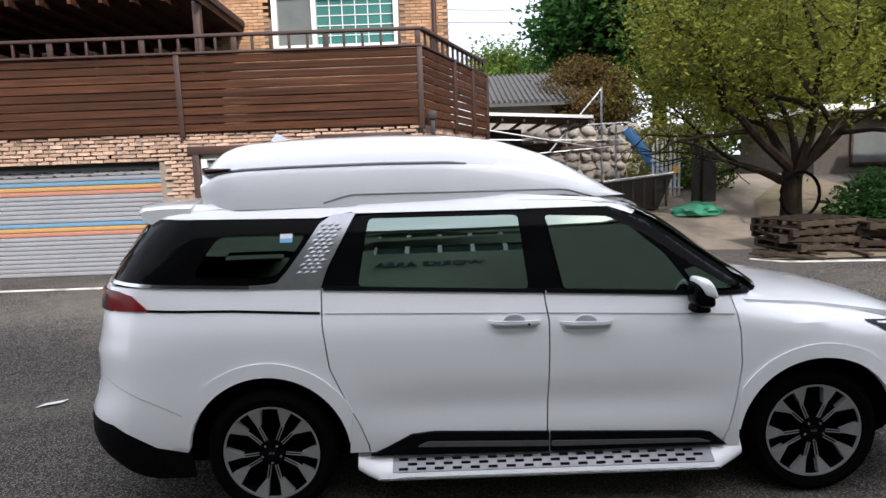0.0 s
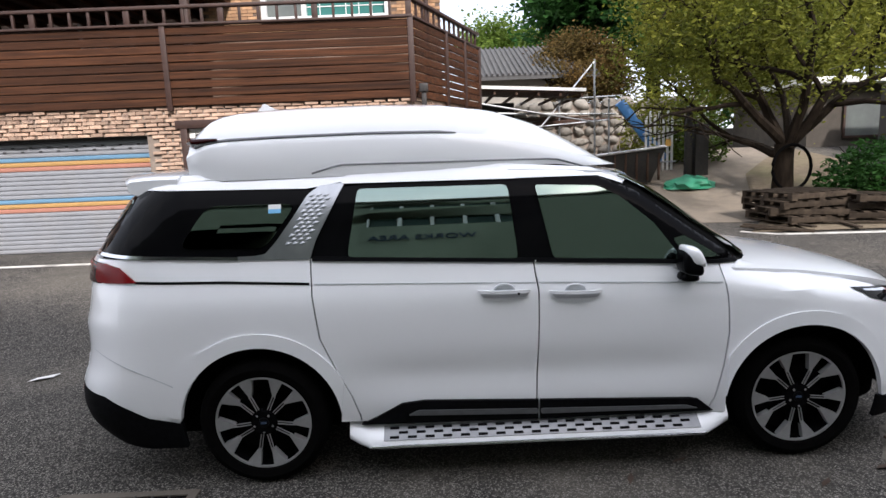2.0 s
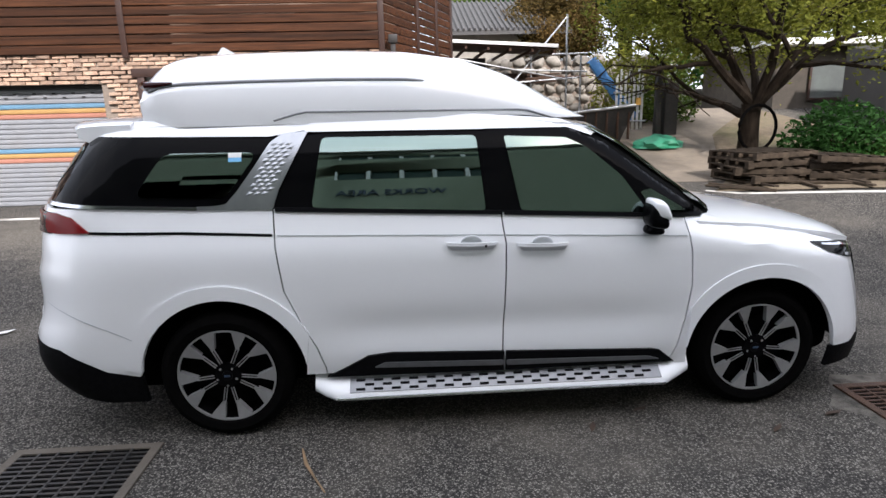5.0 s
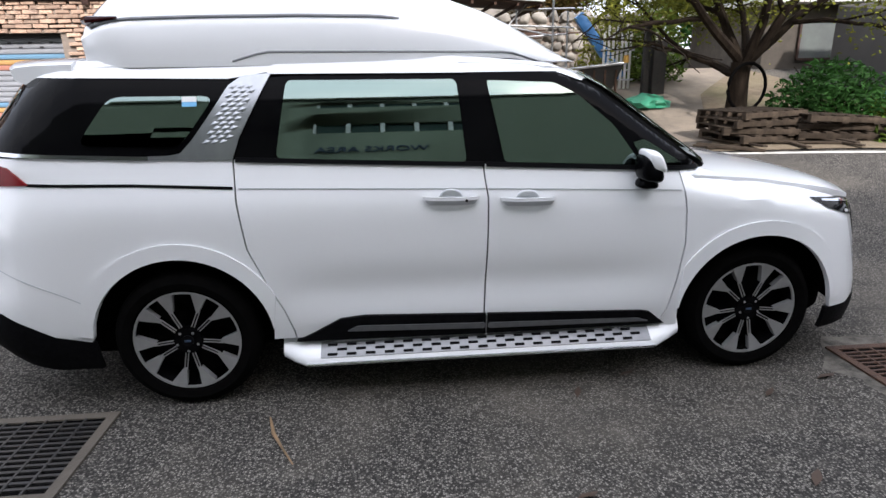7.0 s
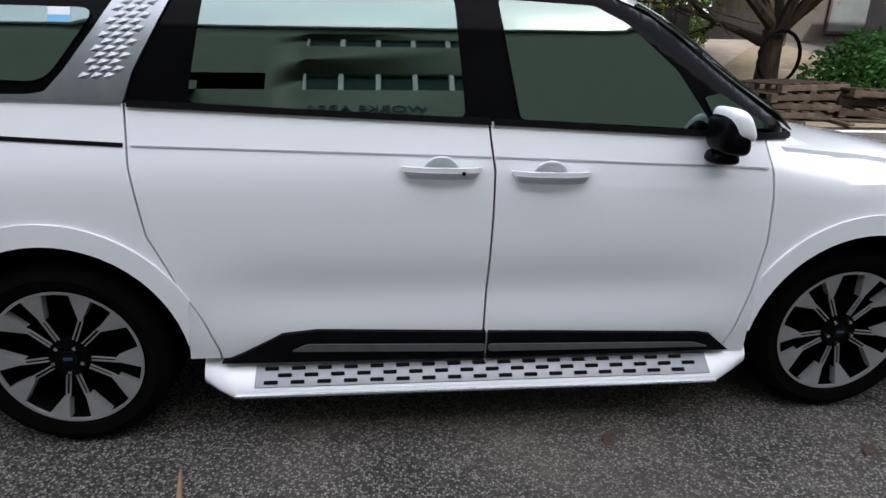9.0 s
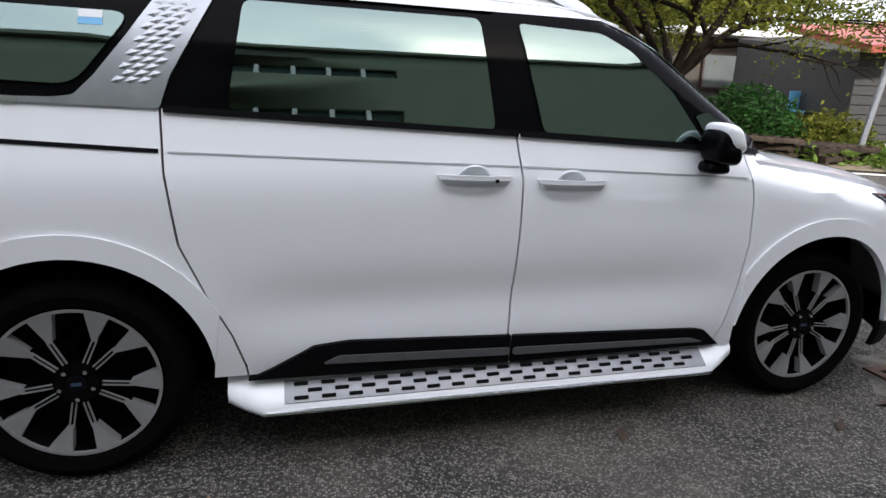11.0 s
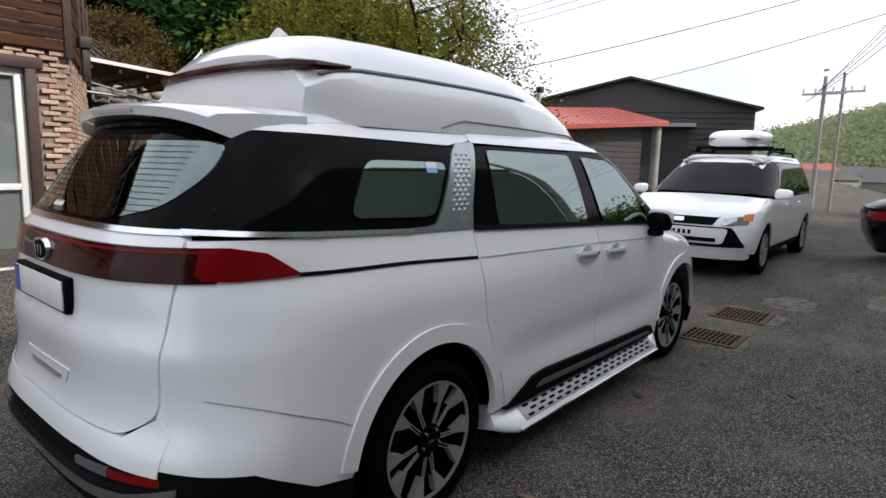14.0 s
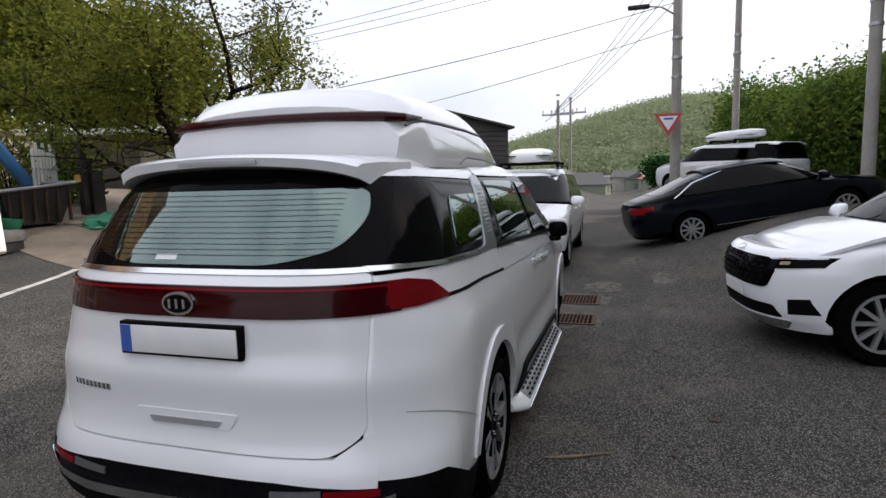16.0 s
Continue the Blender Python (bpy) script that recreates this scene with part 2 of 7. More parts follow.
BARK = mat("tree_bark", (0.028, 0.021, 0.015), 0.95, ior=1.15, color2=(0.012, 0.009, 0.007), scale=14, stretch=(1, 1, 0.25), bump=0.9, bump_scale=22)
GREY_WOOD = mat("weathered_pallet_wood", (0.068, 0.052, 0.038), 0.9, ior=1.2, color2=(0.026, 0.020, 0.015), scale=10, bump=0.4, random_amount=0.35)
CLAD = mat("dark_grey_cladding", (0.050, 0.048, 0.048), 0.55, 0.2, color2=(0.062, 0.06, 0.058), scale=3)
RED_ROOF = mat("red_metal_roof", (0.42, 0.085, 0.055), 0.45, 0.1, color2=(0.34, 0.07, 0.05), scale=3, stain=(0.25, 0.08, 0.06), stain_scale=0.7)
RENDER_WALL = mat("grey_green_render", (0.20, 0.225, 0.165), 0.85, color2=(0.165, 0.19, 0.135), scale=2, bump=0.15)
SIGN_DARK = mat("sign_letters_dark", (0.03, 0.05, 0.09), 0.5)
POLE_CON = mat("pole_concrete", (0.34, 0.32, 0.29), 0.85, color2=(0.27, 0.25, 0.23), scale=10, bump=0.2, stain=(0.18, 0.16, 0.14))
CABLE = mat("cable_black", (0.02, 0.02, 0.022), 0.6)
SIGN_RED = mat("sign_red", (0.5, 0.04, 0.04), 0.4)
TARP = mat("green_tarp", (0.03, 0.25, 0.14), 0.5, color2=(0.02, 0.18, 0.1), scale=8, bump=0.5, bump_scale=12)
BLUE_PLASTIC = mat("blue_plastic", (0.06, 0.22, 0.5), 0.45, color2=(0.05, 0.18, 0.42), scale=6)
TERRACOTTA = mat("terracotta", (0.35, 0.12, 0.07), 0.8, color2=(0.26, 0.09, 0.05), scale=10, bump=0.2)
YELLOW_PAINT = mat("yellow_paint", (0.62, 0.34, 0.06), 0.5, color2=(0.5, 0.28, 0.06), scale=10)
LINE_PAINT = mat("road_line_paint", (0.62, 0.6, 0.55), 0.8, color2=(0.45, 0.43, 0.4), scale=12, stain=(0.18, 0.17, 0.15), stain_scale=5, stain_amount=0.8)
DRIVE = mat("worn_tan_concrete", (0.235, 0.195, 0.150), 0.9, color2=(0.165, 0.138, 0.108), scale=4, bump=0.3, bump_scale=70, stain=(0.10, 0.085, 0.068), stain_scale=0.9)
OUT_WALL = mat("stained_brown_render", (0.115, 0.098, 0.078), 0.9, color2=(0.07, 0.06, 0.048), scale=4, bump=0.3, stain=(0.04, 0.035, 0.03), stain_scale=0.8)
SLATE = mat("dark_roof_tile", (0.085, 0.083, 0.082), 0.8, color2=(0.055, 0.054, 0.053), scale=5, bump=0.3)
GRANITE = mat("kerb_concrete", (0.45, 0.43, 0.39), 0.85, color2=(0.36, 0.34, 0.31), scale=14, bump=0.3)


def leaf_mat(name, c1, c2, vary=0.45):
    m = mat(name, c1, 0.6, ior=1.22, color2=c2, scale=0.9, random_amount=vary, island=True)
    nt = m.node_tree
    p = nt.nodes["Principled BSDF"]
    tr = nt.nodes.new("ShaderNodeBsdfTranslucent")
    mx = nt.nodes.new("ShaderNodeMixShader")
    mx.inputs[0].default_value = 0.4
    src = p.inputs["Base Color"].links[0].from_socket
    nt.links.new(src, tr.inputs["Color"])
    nt.links.new(p.outputs[0], mx.inputs[1])
    nt.links.new(tr.outputs[0], mx.inputs[2])
    nt.links.new(mx.outputs[0], nt.nodes["Material Output"].inputs["Surface"])
    return m


LEAF = leaf_mat("fresh_leaves", (0.185, 0.185, 0.026), (0.062, 0.085, 0.013))
LEAF_DARK = leaf_mat("dark_leaves", (0.025, 0.075, 0.018), (0.035, 0.10, 0.02))
LEAF_BROWN = leaf_mat("olive_brown_needles", (0.150, 0.088, 0.028), (0.045, 0.046, 0.014))
LEAF_BRIGHT = leaf_mat("spring_leaves", (0.150, 0.205, 0.035), (0.065, 0.125, 0.022))
PETAL = leaf_mat("white_petals", (0.75, 0.76, 0.7), (0.6, 0.65, 0.5))
# the hill's greens are paled: distance haze is mixed into the colour
HILL = mat("hazed_wooded_hill", (0.20, 0.26, 0.14), 1.0, color2=(0.15, 0.20, 0.10), scale=0.16, bump=1.0, bump_scale=0.5, stain=(0.22, 0.25, 0.15), stain_scale=0.05)


# ---- mesh helpers ----
def finish(bm, name, material, parent=None, label="", smooth=40.0):
    bmesh.ops.recalc_face_normals(bm, faces=bm.faces)
    if bm.calc_volume(signed=True) < 0:
        bmesh.ops.reverse_faces(bm, faces=bm.faces)
    me = bpy.data.meshes.new(name)
    if smooth > 0:
        lim = radians(smooth)
        for f in bm.faces:
            f.smooth = True
        for e in bm.edges:
            if len(e.link_faces) == 2 and e.calc_face_angle(0) > lim:
                e.smooth = False
    bm.to_mesh(me)
    bm.free()
    me.materials.append(material)
    ob = new(name, me)
    if parent is not None:
        ob.parent = parent
    if label:
        ob["label"] = label
    return ob


def part(name, bm, material, parent, label="", smooth=40.0):
    return finish(bm, name, material, parent, label, smooth)


def empty(name, m, label, category, group="", kind=""):
    ob = new(name)
    ob.matrix_world = m
    return tagged(ob, label, category, group, kind)


def box(bm, lo, hi, bevel=0.0, m=None):
    lo, hi = Vector(lo), Vector(hi)
    c, s = (lo + hi) / 2, hi - lo
    mt = Matrix.Translation(c) @ Matrix.Diagonal((*s, 1))
    r = bmesh.ops.create_cube(bm, size=1, matrix=(m @ mt) if m is not None else mt)
    if bevel > 0:
        es = {e for v in r["verts"] for e in v.link_edges}
        bmesh.ops.bevel(bm, geom=list(es), offset=bevel, segments=2, affect="EDGES", profile=0.5)
    return bm


def boxes(*specs, bevel=0.0):
    bm = bmesh.new()
    for lo, hi in specs:
        box(bm, lo, hi, bevel)
    return bm


def cyl(bm, a, b, r1, r2=None, n=12, caps=True):
    a, b = Vector(a), Vector(b)
    d = b - a
    m = Matrix.Translation((a + b) / 2) @ d.to_track_quat("Z", "Y").to_matrix().to_4x4()
    bmesh.ops.create_cone(bm, cap_ends=caps, segments=n, radius1=r1, radius2=r1 if r2 is None else r2, depth=d.length, matrix=m)
    return bm


def tube(bm, pts, radii, n=8):
    """A tube through points with a radius at each."""
    rings = []
    for i, p in enumerate(pts):
        p = Vector(p)
        d = Vector(pts[min(i + 1, len(pts) - 1)]) - Vector(pts[max(i - 1, 0)])
        q = d.to_track_quat("Z", "Y").to_matrix()
        r = radii[i] if hasattr(radii, "__len__") else radii
        rings.append([bm.verts.new(p + q @ Vector((r * math.cos(a), r * math.sin(a), 0))) for a in [2 * math.pi * k / n for k in range(n)]])
    for r0, r1 in zip(rings, rings[1:]):
        for k in range(n):
            bm.faces.new((r0[k], r0[(k + 1) % n], r1[(k + 1) % n], r1[k]))
    bm.faces.new(rings[0][::-1])
    bm.faces.new(rings[-1])
    return bm


def interp(x, xs, ys):
    return float(np.interp(x, xs, ys))


def smooth_interp(x, xs, ys):
    """Piecewise interpolation with eased joints."""
    h = 0.03
    return (interp(x - h, xs, ys) + 2 * interp(x, xs, ys) + interp(x + h, xs, ys)) / 4


def poly_sheet(poly, ustep, vstep, fn, thick, extra_u=()):
    """A curved panel: the polygon in (u, v), cut by a grid, set on the surface fn(u, v) and given thickness along fn's depth."""
    bm = bmesh.new()
    f = bm.faces.new([bm.verts.new((u, v, 0)) for u, v in poly])
    us, vs = [p[0] for p in poly], [p[1] for p in poly]
    for lo, hi, step, ax in ((min(us), max(us), ustep, 0), (min(vs), max(vs), vstep, 1)):
        cuts = [lo + k * step for k in range(1, int((hi - lo) / step) + 1)]
        if ax == 0:
            cuts += [c for c in extra_u if lo < c < hi]
        for c in cuts:
            co = (c, 0, 0) if ax == 0 else (0, c, 0)
            no = (1, 0, 0) if ax == 0 else (0, 1, 0)
            bmesh.ops.bisect_plane(bm, geom=bm.verts[:] + bm.edges[:] + bm.faces[:], plane_co=co, plane_no=no, dist=1e-5)
    top = bm.faces[:]
    r = bmesh.ops.extrude_face_region(bm, geom=top)
    low = [g for g in r["geom"] if isinstance(g, bmesh.types.BMVert)]
    lowset = set(low)
    for v in bm.verts:
        p = fn(v.co.x, v.co.y, thick if v in lowset else 0.0)
        v.co = p
    return bm


def rounded(poly, r, n=4):
    """The polygon with its corners rounded by about r."""
    out = []
    k = len(poly)
    for i in range(k):
        a, b, c = Vector(poly[i - 1]), Vector(poly[i]), Vector(poly[(i + 1) % k])
        rr = min(r, (a - b).length * 0.45, (c - b).length * 0.45)
        p, q = b + (a - b).normalized() * rr, b + (c - b).normalized() * rr
        for j in range(n + 1):
            t = j / n
            w = p * (1 - t) ** 2 + b * 2 * t * (1 - t) + q * t * t
            out.append((w.x, w.y))
    return out


# ---- ground ----
def ground_z(x, y):
    """Level yard by the van, rising towards the house, the garden and the side road."""
    def ease(a, b, v):
        t = min(max((v - a) / (b - a), 0), 1)
        return t * t * (3 - 2 * t)
    back = 0.47 * ease(0.6, 5.2, y) + 1.1 * ease(5.0, 13.0, y) * ease(1.0, 4.0, x)
    side = 0.95 * ease(4.5, 7.5, x) * ease(-1.0, -6.0, y)
    east = 0.10 * ease(4.0, 7.0, x)
    far = -1.5 * ease(18.0, 60.0, x) * ease(12.0, 2.0, y)
    return back + side + east + far


bm = bmesh.new()
xs = sorted(set(list(np.arange(-16, 34.1, 0.5)) + [-400, -150, -60, -30, 45, 60, 90, 150, 250, 500]))
ys = sorted(set(list(np.arange(-13, 22.1, 0.5)) + [-400, -150, -60, -30, 30, 45, 60, 90, 150, 400]))
grid = [[bm.verts.new((x, y, ground_z(x, y))) for x in xs] for y in ys]
for r0, r1 in zip(grid, grid[1:]):
    for k in range(len(xs) - 1):
        bm.faces.new((r0[k], r0[k + 1], r1[k + 1], r1[k]))
ground = tagged(finish(bm, "ground", ASPHALT), "worn grey asphalt yard and road, patched and dusty", "ground", kind="structure")

# ---- the van ----
Z_HW = [0.20, 0.30, 0.45, 0.62, 0.85, 1.00, 1.08, 1.16, 1.24, 1.32, 1.45, 1.565, 1.66, 1.74, 1.80]
V_HW = [0.93, 0.955, 0.978, 0.985, 0.985, 0.982, 0.974, 0.948, 0.922, 0.896, 0.852, 0.810, 0.765, 0.70, 0.60]
Z_XR = [0.20, 0.28, 0.38, 0.51, 0.60, 0.66, 0.70, 0.80, 0.90, 0.95, 0.985, 1.05, 1.20, 1.30, 1.36, 1.50, 1.65, 1.78]
V_XR = [-2.58, -2.66, -2.745, -2.770, -2.764, -2.750, -2.728, -2.716, -2.724, -2.730, -2.722, -2.704, -2.70, -2.68, -2.62, -2.53, -2.43, -2.34]
Z_XF = [0.20, 0.32, 0.50, 0.75, 0.92, 0.98, 1.02, 1.06, 1.11, 1.16, 1.20, 1.40, 1.60, 1.70, 1.78]
V_XF = [2.47, 2.485, 2.475, 2.435, 2.385, 2.325, 2.22, 2.00, 1.71, 1.48, 1.38, 1.10, 0.84, 0.65, 0.35]
PR, PF = 3.4, 3.0


def a_rear(z):
    return interp(z, [0.50, 0.75, 1.00, 1.20, 1.40], [0.46, 0.56, 0.68, 0.72, 0.52])


def a_front(z):
    return interp(z, [0.35, 0.75, 1.10, 1.24], [0.64, 0.80, 0.85, 0.32])


def half_w(z):
    return smooth_interp(z, Z_HW, V_HW)


def side_y(x, z):
    """Half-width of the van's body at x, z."""
    hw = half_w(z)
    xr, xf = smooth_interp(z, Z_XR, V_XR), smooth_interp(z, Z_XF, V_XF)
    k, AR, AF = 1.0, a_rear(z), a_front(z)
    if x < xr + AR:
        u = min((xr + AR - x) / AR, 0.9999)
        k = (1 - u * u) ** (1 / PR)
    if x > xf - AF:
        u = min((x - xf + AF) / AF, 0.9999)
        k = min(k, (1 - u * u) ** (1 / PF))
    # shallow hollow low on the doors
    k2 = 0.022 * math.exp(-((z - 0.62) / 0.10) ** 2) * min(max((x + 1.1) / 0.3, 0), 1) * min(max((1.1 - x) / 0.3, 0), 1)
    return hw * k - k2


def rear_x(y, z):
    xr, hw = smooth_interp(z, Z_XR, V_XR), half_w(z)
    s = min(abs(y) / hw, 0.999)
    return xr + a_rear(z) * (1 - math.sqrt(1 - s ** PR))


def front_x(y, z):
    xf, hw = smooth_interp(z, Z_XF, V_XF), half_w(z)
    s = min(abs(y) / hw, 0.999)
    return xf - a_front(z) * (1 - math.sqrt(1 - s ** PF))


def on_side(sign, off=0.0):
    return lambda u, v, d: Vector((u, sign * (side_y(u, v) + off - d), v))


def on_rear(off=0.0):
    return lambda u, v, d: Vector((rear_x(u, v) - off + d, u, v))


def on_front(off=0.0):
    return lambda u, v, d: Vector((front_x(u, v) + off - d, u, v))


def belt(x):
    """Height of the lower edge of the side windows."""
    return 1.245 - 0.045 * x


van = empty("white_van", pose(0, 0, 0), "white minivan with raised white roof box, parked on asphalt", "van")


def hull(name, zs, inset, hw_cap, material):
    bm = bmesh.new()
    rings = []
    for z in zs:
        hw = min(half_w(z) - inset, hw_cap(z))
        xr, xf = smooth_interp(z, Z_XR, V_XR) + inset, smooth_interp(z, Z_XF, V_XF) - inset
        ring = []
        AR, AF = a_rear(z), a_front(z)
        for k in range(25):
            a = math.pi * k / 24
            sy, cx = math.cos(a), math.sin(a)
            y = math.copysign(abs(sy) ** (2 / PR), sy)
            ring.append(Vector((xr + AR - AR * cx, hw * y, z)))
        for k in range(25):
            a = math.pi * k / 24
            sy, cx = -math.cos(a), math.sin(a)
            y = math.copysign(abs(sy) ** (2 / PF), sy)
            ring.append(Vector((xf - AF + AF * cx, hw * y, z)))
        rings.append([bm.verts.new(p) for p in ring])
    for r0, r1 in zip(rings, rings[1:]):
        for k in range(len(r0)):
            bm.faces.new((r0[k], r0[(k + 1) % len(r0)], r1[(k + 1) % len(r0)], r1[k]))
    bm.faces.new(rings[0][::-1])
    bm.faces.new(rings[-1])
    return part(name, bm, material, van)


# added black core: its colour supplies the dark of shut lines and wheel wells
hull("dark_core", [0.20, 0.35, 0.5, 0.7, 0.85, 0.9, 1.0, 1.05, 1.1, 1.15, 1.2, 1.3, 1.4, 1.5, 1.6, 1.7, 1.76], 0.03,
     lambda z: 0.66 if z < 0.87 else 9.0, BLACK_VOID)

WR, WF, ARCH = -1.545, 1.545, 0.455


def arch(cx, z0, x_from, x_to, r=ARCH, n=18, rz=None):
    """Arch edge points over a wheel, from x_from to x_to."""
    rz = rz or r
    pts = []
    a0 = math.acos(max(-1, min(1, (x_from - cx) / r)))
    a1 = math.acos(max(-1, min(1, (x_to - cx) / r)))
    for k in range(n + 1):
        a = a0 + (a1 - a0) * k / n
        pts.append((cx + r * math.cos(a), 0.37 + rz * math.sin(a)))
    return pts


S1 = [(-1.222, belt(-1.22)), (-1.215, 1.10), (-1.185, 0.86), (-1.10, 0.66), (-1.03, 0.52), (-0.99, 0.40), (-0.985, 0.36)]
for sign in (-1, 1):
    # rear quarter panel: from the shut line of the sliding door to the tailgate
    q = [(x - 0.004, z) for x, z in S1]
    poly = q + [(-1.10, 0.36)] + [(x, z) for x, z in arch(WR, 0.37, -1.093, -1.997)] + [(-2.02, 0.385), (-2.18, 0.425), (-2.32, 0.505), (-2.42, 0.560), (-2.57, 0.578)]
    poly += [(rear_x(0.721, z), z) for z in (0.60, 0.66, 0.70, 0.75, 0.80, 0.85, 0.90, 0.93, 0.96, 0.99, 1.02, 1.05, 1.10, 1.14, 1.20, 1.26)]
    poly += [(-2.49, 1.325), (-2.0, belt(-2.0) - 0.005)]
    extra = [-2.74 + 0.014 * k for k in range(32)]
    part("quarter_panel", poly_sheet(poly, 0.12, 0.03, on_side(sign), 0.025, extra), WHITE, van)
    # sliding door and front door
    q = [(x + 0.004, z) for x, z in S1]
    slide = q + [(0.010, 0.34), (0.009, 0.47), (0.020, 0.70), (0.028, 0.90), (0.030, 1.08), (0.016, 1.18), (0.010, belt(0.02))]
    part("sliding_door", poly_sheet(slide, 0.12, 0.05, on_side(sign), 0.025), WHITE, van)
    S3 = [(1.055, belt(1.05) - 0.02), (1.085, 0.98), (1.095, 0.80), (1.07, 0.60), (1.03, 0.42), (0.995, 0.34)]
    front = [(0.018, 0.34), (0.017, 0.47), (0.028, 0.70), (0.036, 0.90), (0.038, 1.08), (0.024, 1.18), (0.018, belt(0.03))] + [(x - 0.004, z) for x, z in S3]
    part("front_door", poly_sheet(front, 0.12, 0.05, on_side(sign), 0.025), WHITE, van)
    fend = [(x + 0.004, z) for x, z in S3] + [(1.02, 0.32), (1.10, 0.32)] + arch(WF, 0.37, 1.092, 1.995)
    fend += [(2.02, 0.36), (2.15, 0.36)] + [(front_x(0.802, z), z) for z in (0.40, 0.50, 0.62, 0.75, 0.85, 0.92)] + [(2.02, 0.992), (1.80, 1.048), (1.45, 1.118), (1.20, 1.178)]
    extra = [1.8 + 0.025 * k for k in range(24)]
    part("front_fender", poly_sheet(fend, 0.12, 0.05, on_side(sign), 0.025, extra), WHITE, van)
    # raised wheel arch lips
    for cx in (WR, WF):
        outer, inner = arch(cx, 0.37, cx + 0.452, cx - 0.452, n=26), arch(cx, 0.37, cx - 0.53, cx + 0.53, r=0.535, n=26)
        if cx == WR:
            inner = [(x, z) for x, z in inner if not (x > -1.11 and z < 0.60)]
        else:
            inner = [(x, z) for x, z in inner if not (x < 1.09 and z < 0.75)]
        part("wheel_arch_lip", poly_sheet(outer + inner, 0.08, 0.08, on_side(sign, 0.010), 0.02), WHITE, van)
    # dark side moulding with silver inlay
    mold = [(-0.985, 0.345), (-0.90, 0.385), (-0.75, 0.465), (-0.62, 0.478), (0.02, 0.455), (0.88, 0.425), (0.93, 0.415), (1.02, 0.34)]
    left = [p for p in mold if p[0] < 0.03] + [(0.02, 0.335)]
    part("side_moulding", poly_sheet(left, 0.1, 0.03, on_side(sign, 0.020), 0.04), BLACK_PLASTIC, van)
    part("side_moulding", poly_sheet([(0.03, 0.335), (0.03, 0.455)] + mold[5:], 0.1, 0.03, on_side(sign, 0.020), 0.04), BLACK_PLASTIC, van)
    part("moulding_inlay", poly_sheet(rounded([(-0.72, 0.395), (-0.66, 0.425), (0.018, 0.405), (0.018, 0.372)], 0.015), 0.1, 0.03, on_side(sign, 0.027), 0.02), TREAD, van)
    part("moulding_inlay", poly_sheet(rounded([(0.032, 0.371), (0.032, 0.404), (0.86, 0.385), (0.93, 0.362)], 0.015), 0.1, 0.03, on_side(sign, 0.027), 0.02), TREAD, van)
    # running board
    bm = bmesh.new()
    sec = [(0.86, 0.335), (0.955, 0.325), (1.035, 0.262), (1.045, 0.238), (1.035, 0.222), (0.86, 0.20)]
    rings = []
    for x, k, dz in ((-1.06, 0.55, 0.03), (-1.0, 0.75, 0.01), (-0.93, 1.0, 0.0), (-0.5, 1, 0), (0.0, 1, 0), (0.5, 1, 0), (0.95, 1.0, 0.0), (1.04, 0.75, 0.02), (1.12, 0.5, 0.04)):
        rings.append([bm.verts.new((x, sign * (0.86 + (y - 0.86) * k), z + dz)) for y, z in sec])
    for r0, r1 in zip(rings, rings[1:]):
        for k in range(len(sec)):
            bm.faces.new((r0[k], r0[(k + 1) % len(sec)], r1[(k + 1) % len(sec)], r1[k]))
    bm.faces.new(rings[0]), bm.faces.new(rings[-1])
    board = part("running_board", bm, WHITE, van, smooth=60)
    slope = math.atan2(0.063, 0.08)
    tread = boxes(((-0.86, -0.046, -0.002), (0.93, 0.046, 0.003)), bevel=0.002)
    bmesh.ops.transform(tread, verts=tread.verts, matrix=pose(0, sign * 0.998, 0.2945, -sign * math.degrees(slope), 0, 0))
    part("tread_plate", tread, TREAD_LIGHT, board, "silver tread plate with dark grip pads")
    for row in (-0.028, 0.0, 0.028):
        for k in range(17):
            pad = boxes(((-0.026, -0.0075, 0.0), (0.026, 0.0075, 0.006)), bevel=0.003)
            bmesh.ops.transform(pad, verts=pad.verts, matrix=pose(0, sign * 0.998, 0.2945, -sign * math.degrees(slope), 0, 0) @ pose(-0.80 + 0.10 * k + (0.05 if row == 0 else 0), row, 0.003))
            part("grip_pad", pad, BLACK_PLASTIC, board)
    part("board_edge_trim", cyl(bmesh.new(), (-0.93, sign * 1.046, 0.238), (0.95, sign * 1.046, 0.238), 0.007, n=8), CHROME, board)
    # window zone
    gl = on_side(sign, 0.009)
    fine = [0.2 + 0.025 * k for k in range(42)] + [-2.5 + 0.04 * k for k in range(20)]
    black = [(-2.47, belt(-2.47) + 0.0), (-2.30, 1.55), (-2.16, 1.695), (-1.25, 1.672), (-0.6, 1.705), (0.42, 1.685), (0.62, 1.60), (0.90, 1.39), (1.10, 1.25), (1.22, belt(1.2) - 0.01), (1.05, belt(1.05) + 0.0), (0, belt(0)), (-1.2, belt(-1.2))]
    part("window_surround", poly_sheet(black, 0.1, 0.04, on_side(sign, 0.0), 0.02, fine), BLACK_GLOSS, van)
    qg = rounded([(-1.95, belt(-1.95) + 0.050), (-1.80, 1.605), (-1.30, 1.60), (-1.47, belt(-1.45) + 0.055)], 0.06)
    part("quarter_glass", poly_sheet(qg, 0.1, 0.04, gl, 0.006, fine), FILM_GLASS, van)
    sg = rounded([(-1.015, belt(-1.1) + 0.008), (-0.955, 1.668), (-0.105, 1.66), (-0.07, belt(0) + 0.012)], 0.03)
    part("sliding_door_glass", poly_sheet(sg, 0.1, 0.04, gl, 0.006, fine), FILM_GLASS, van)
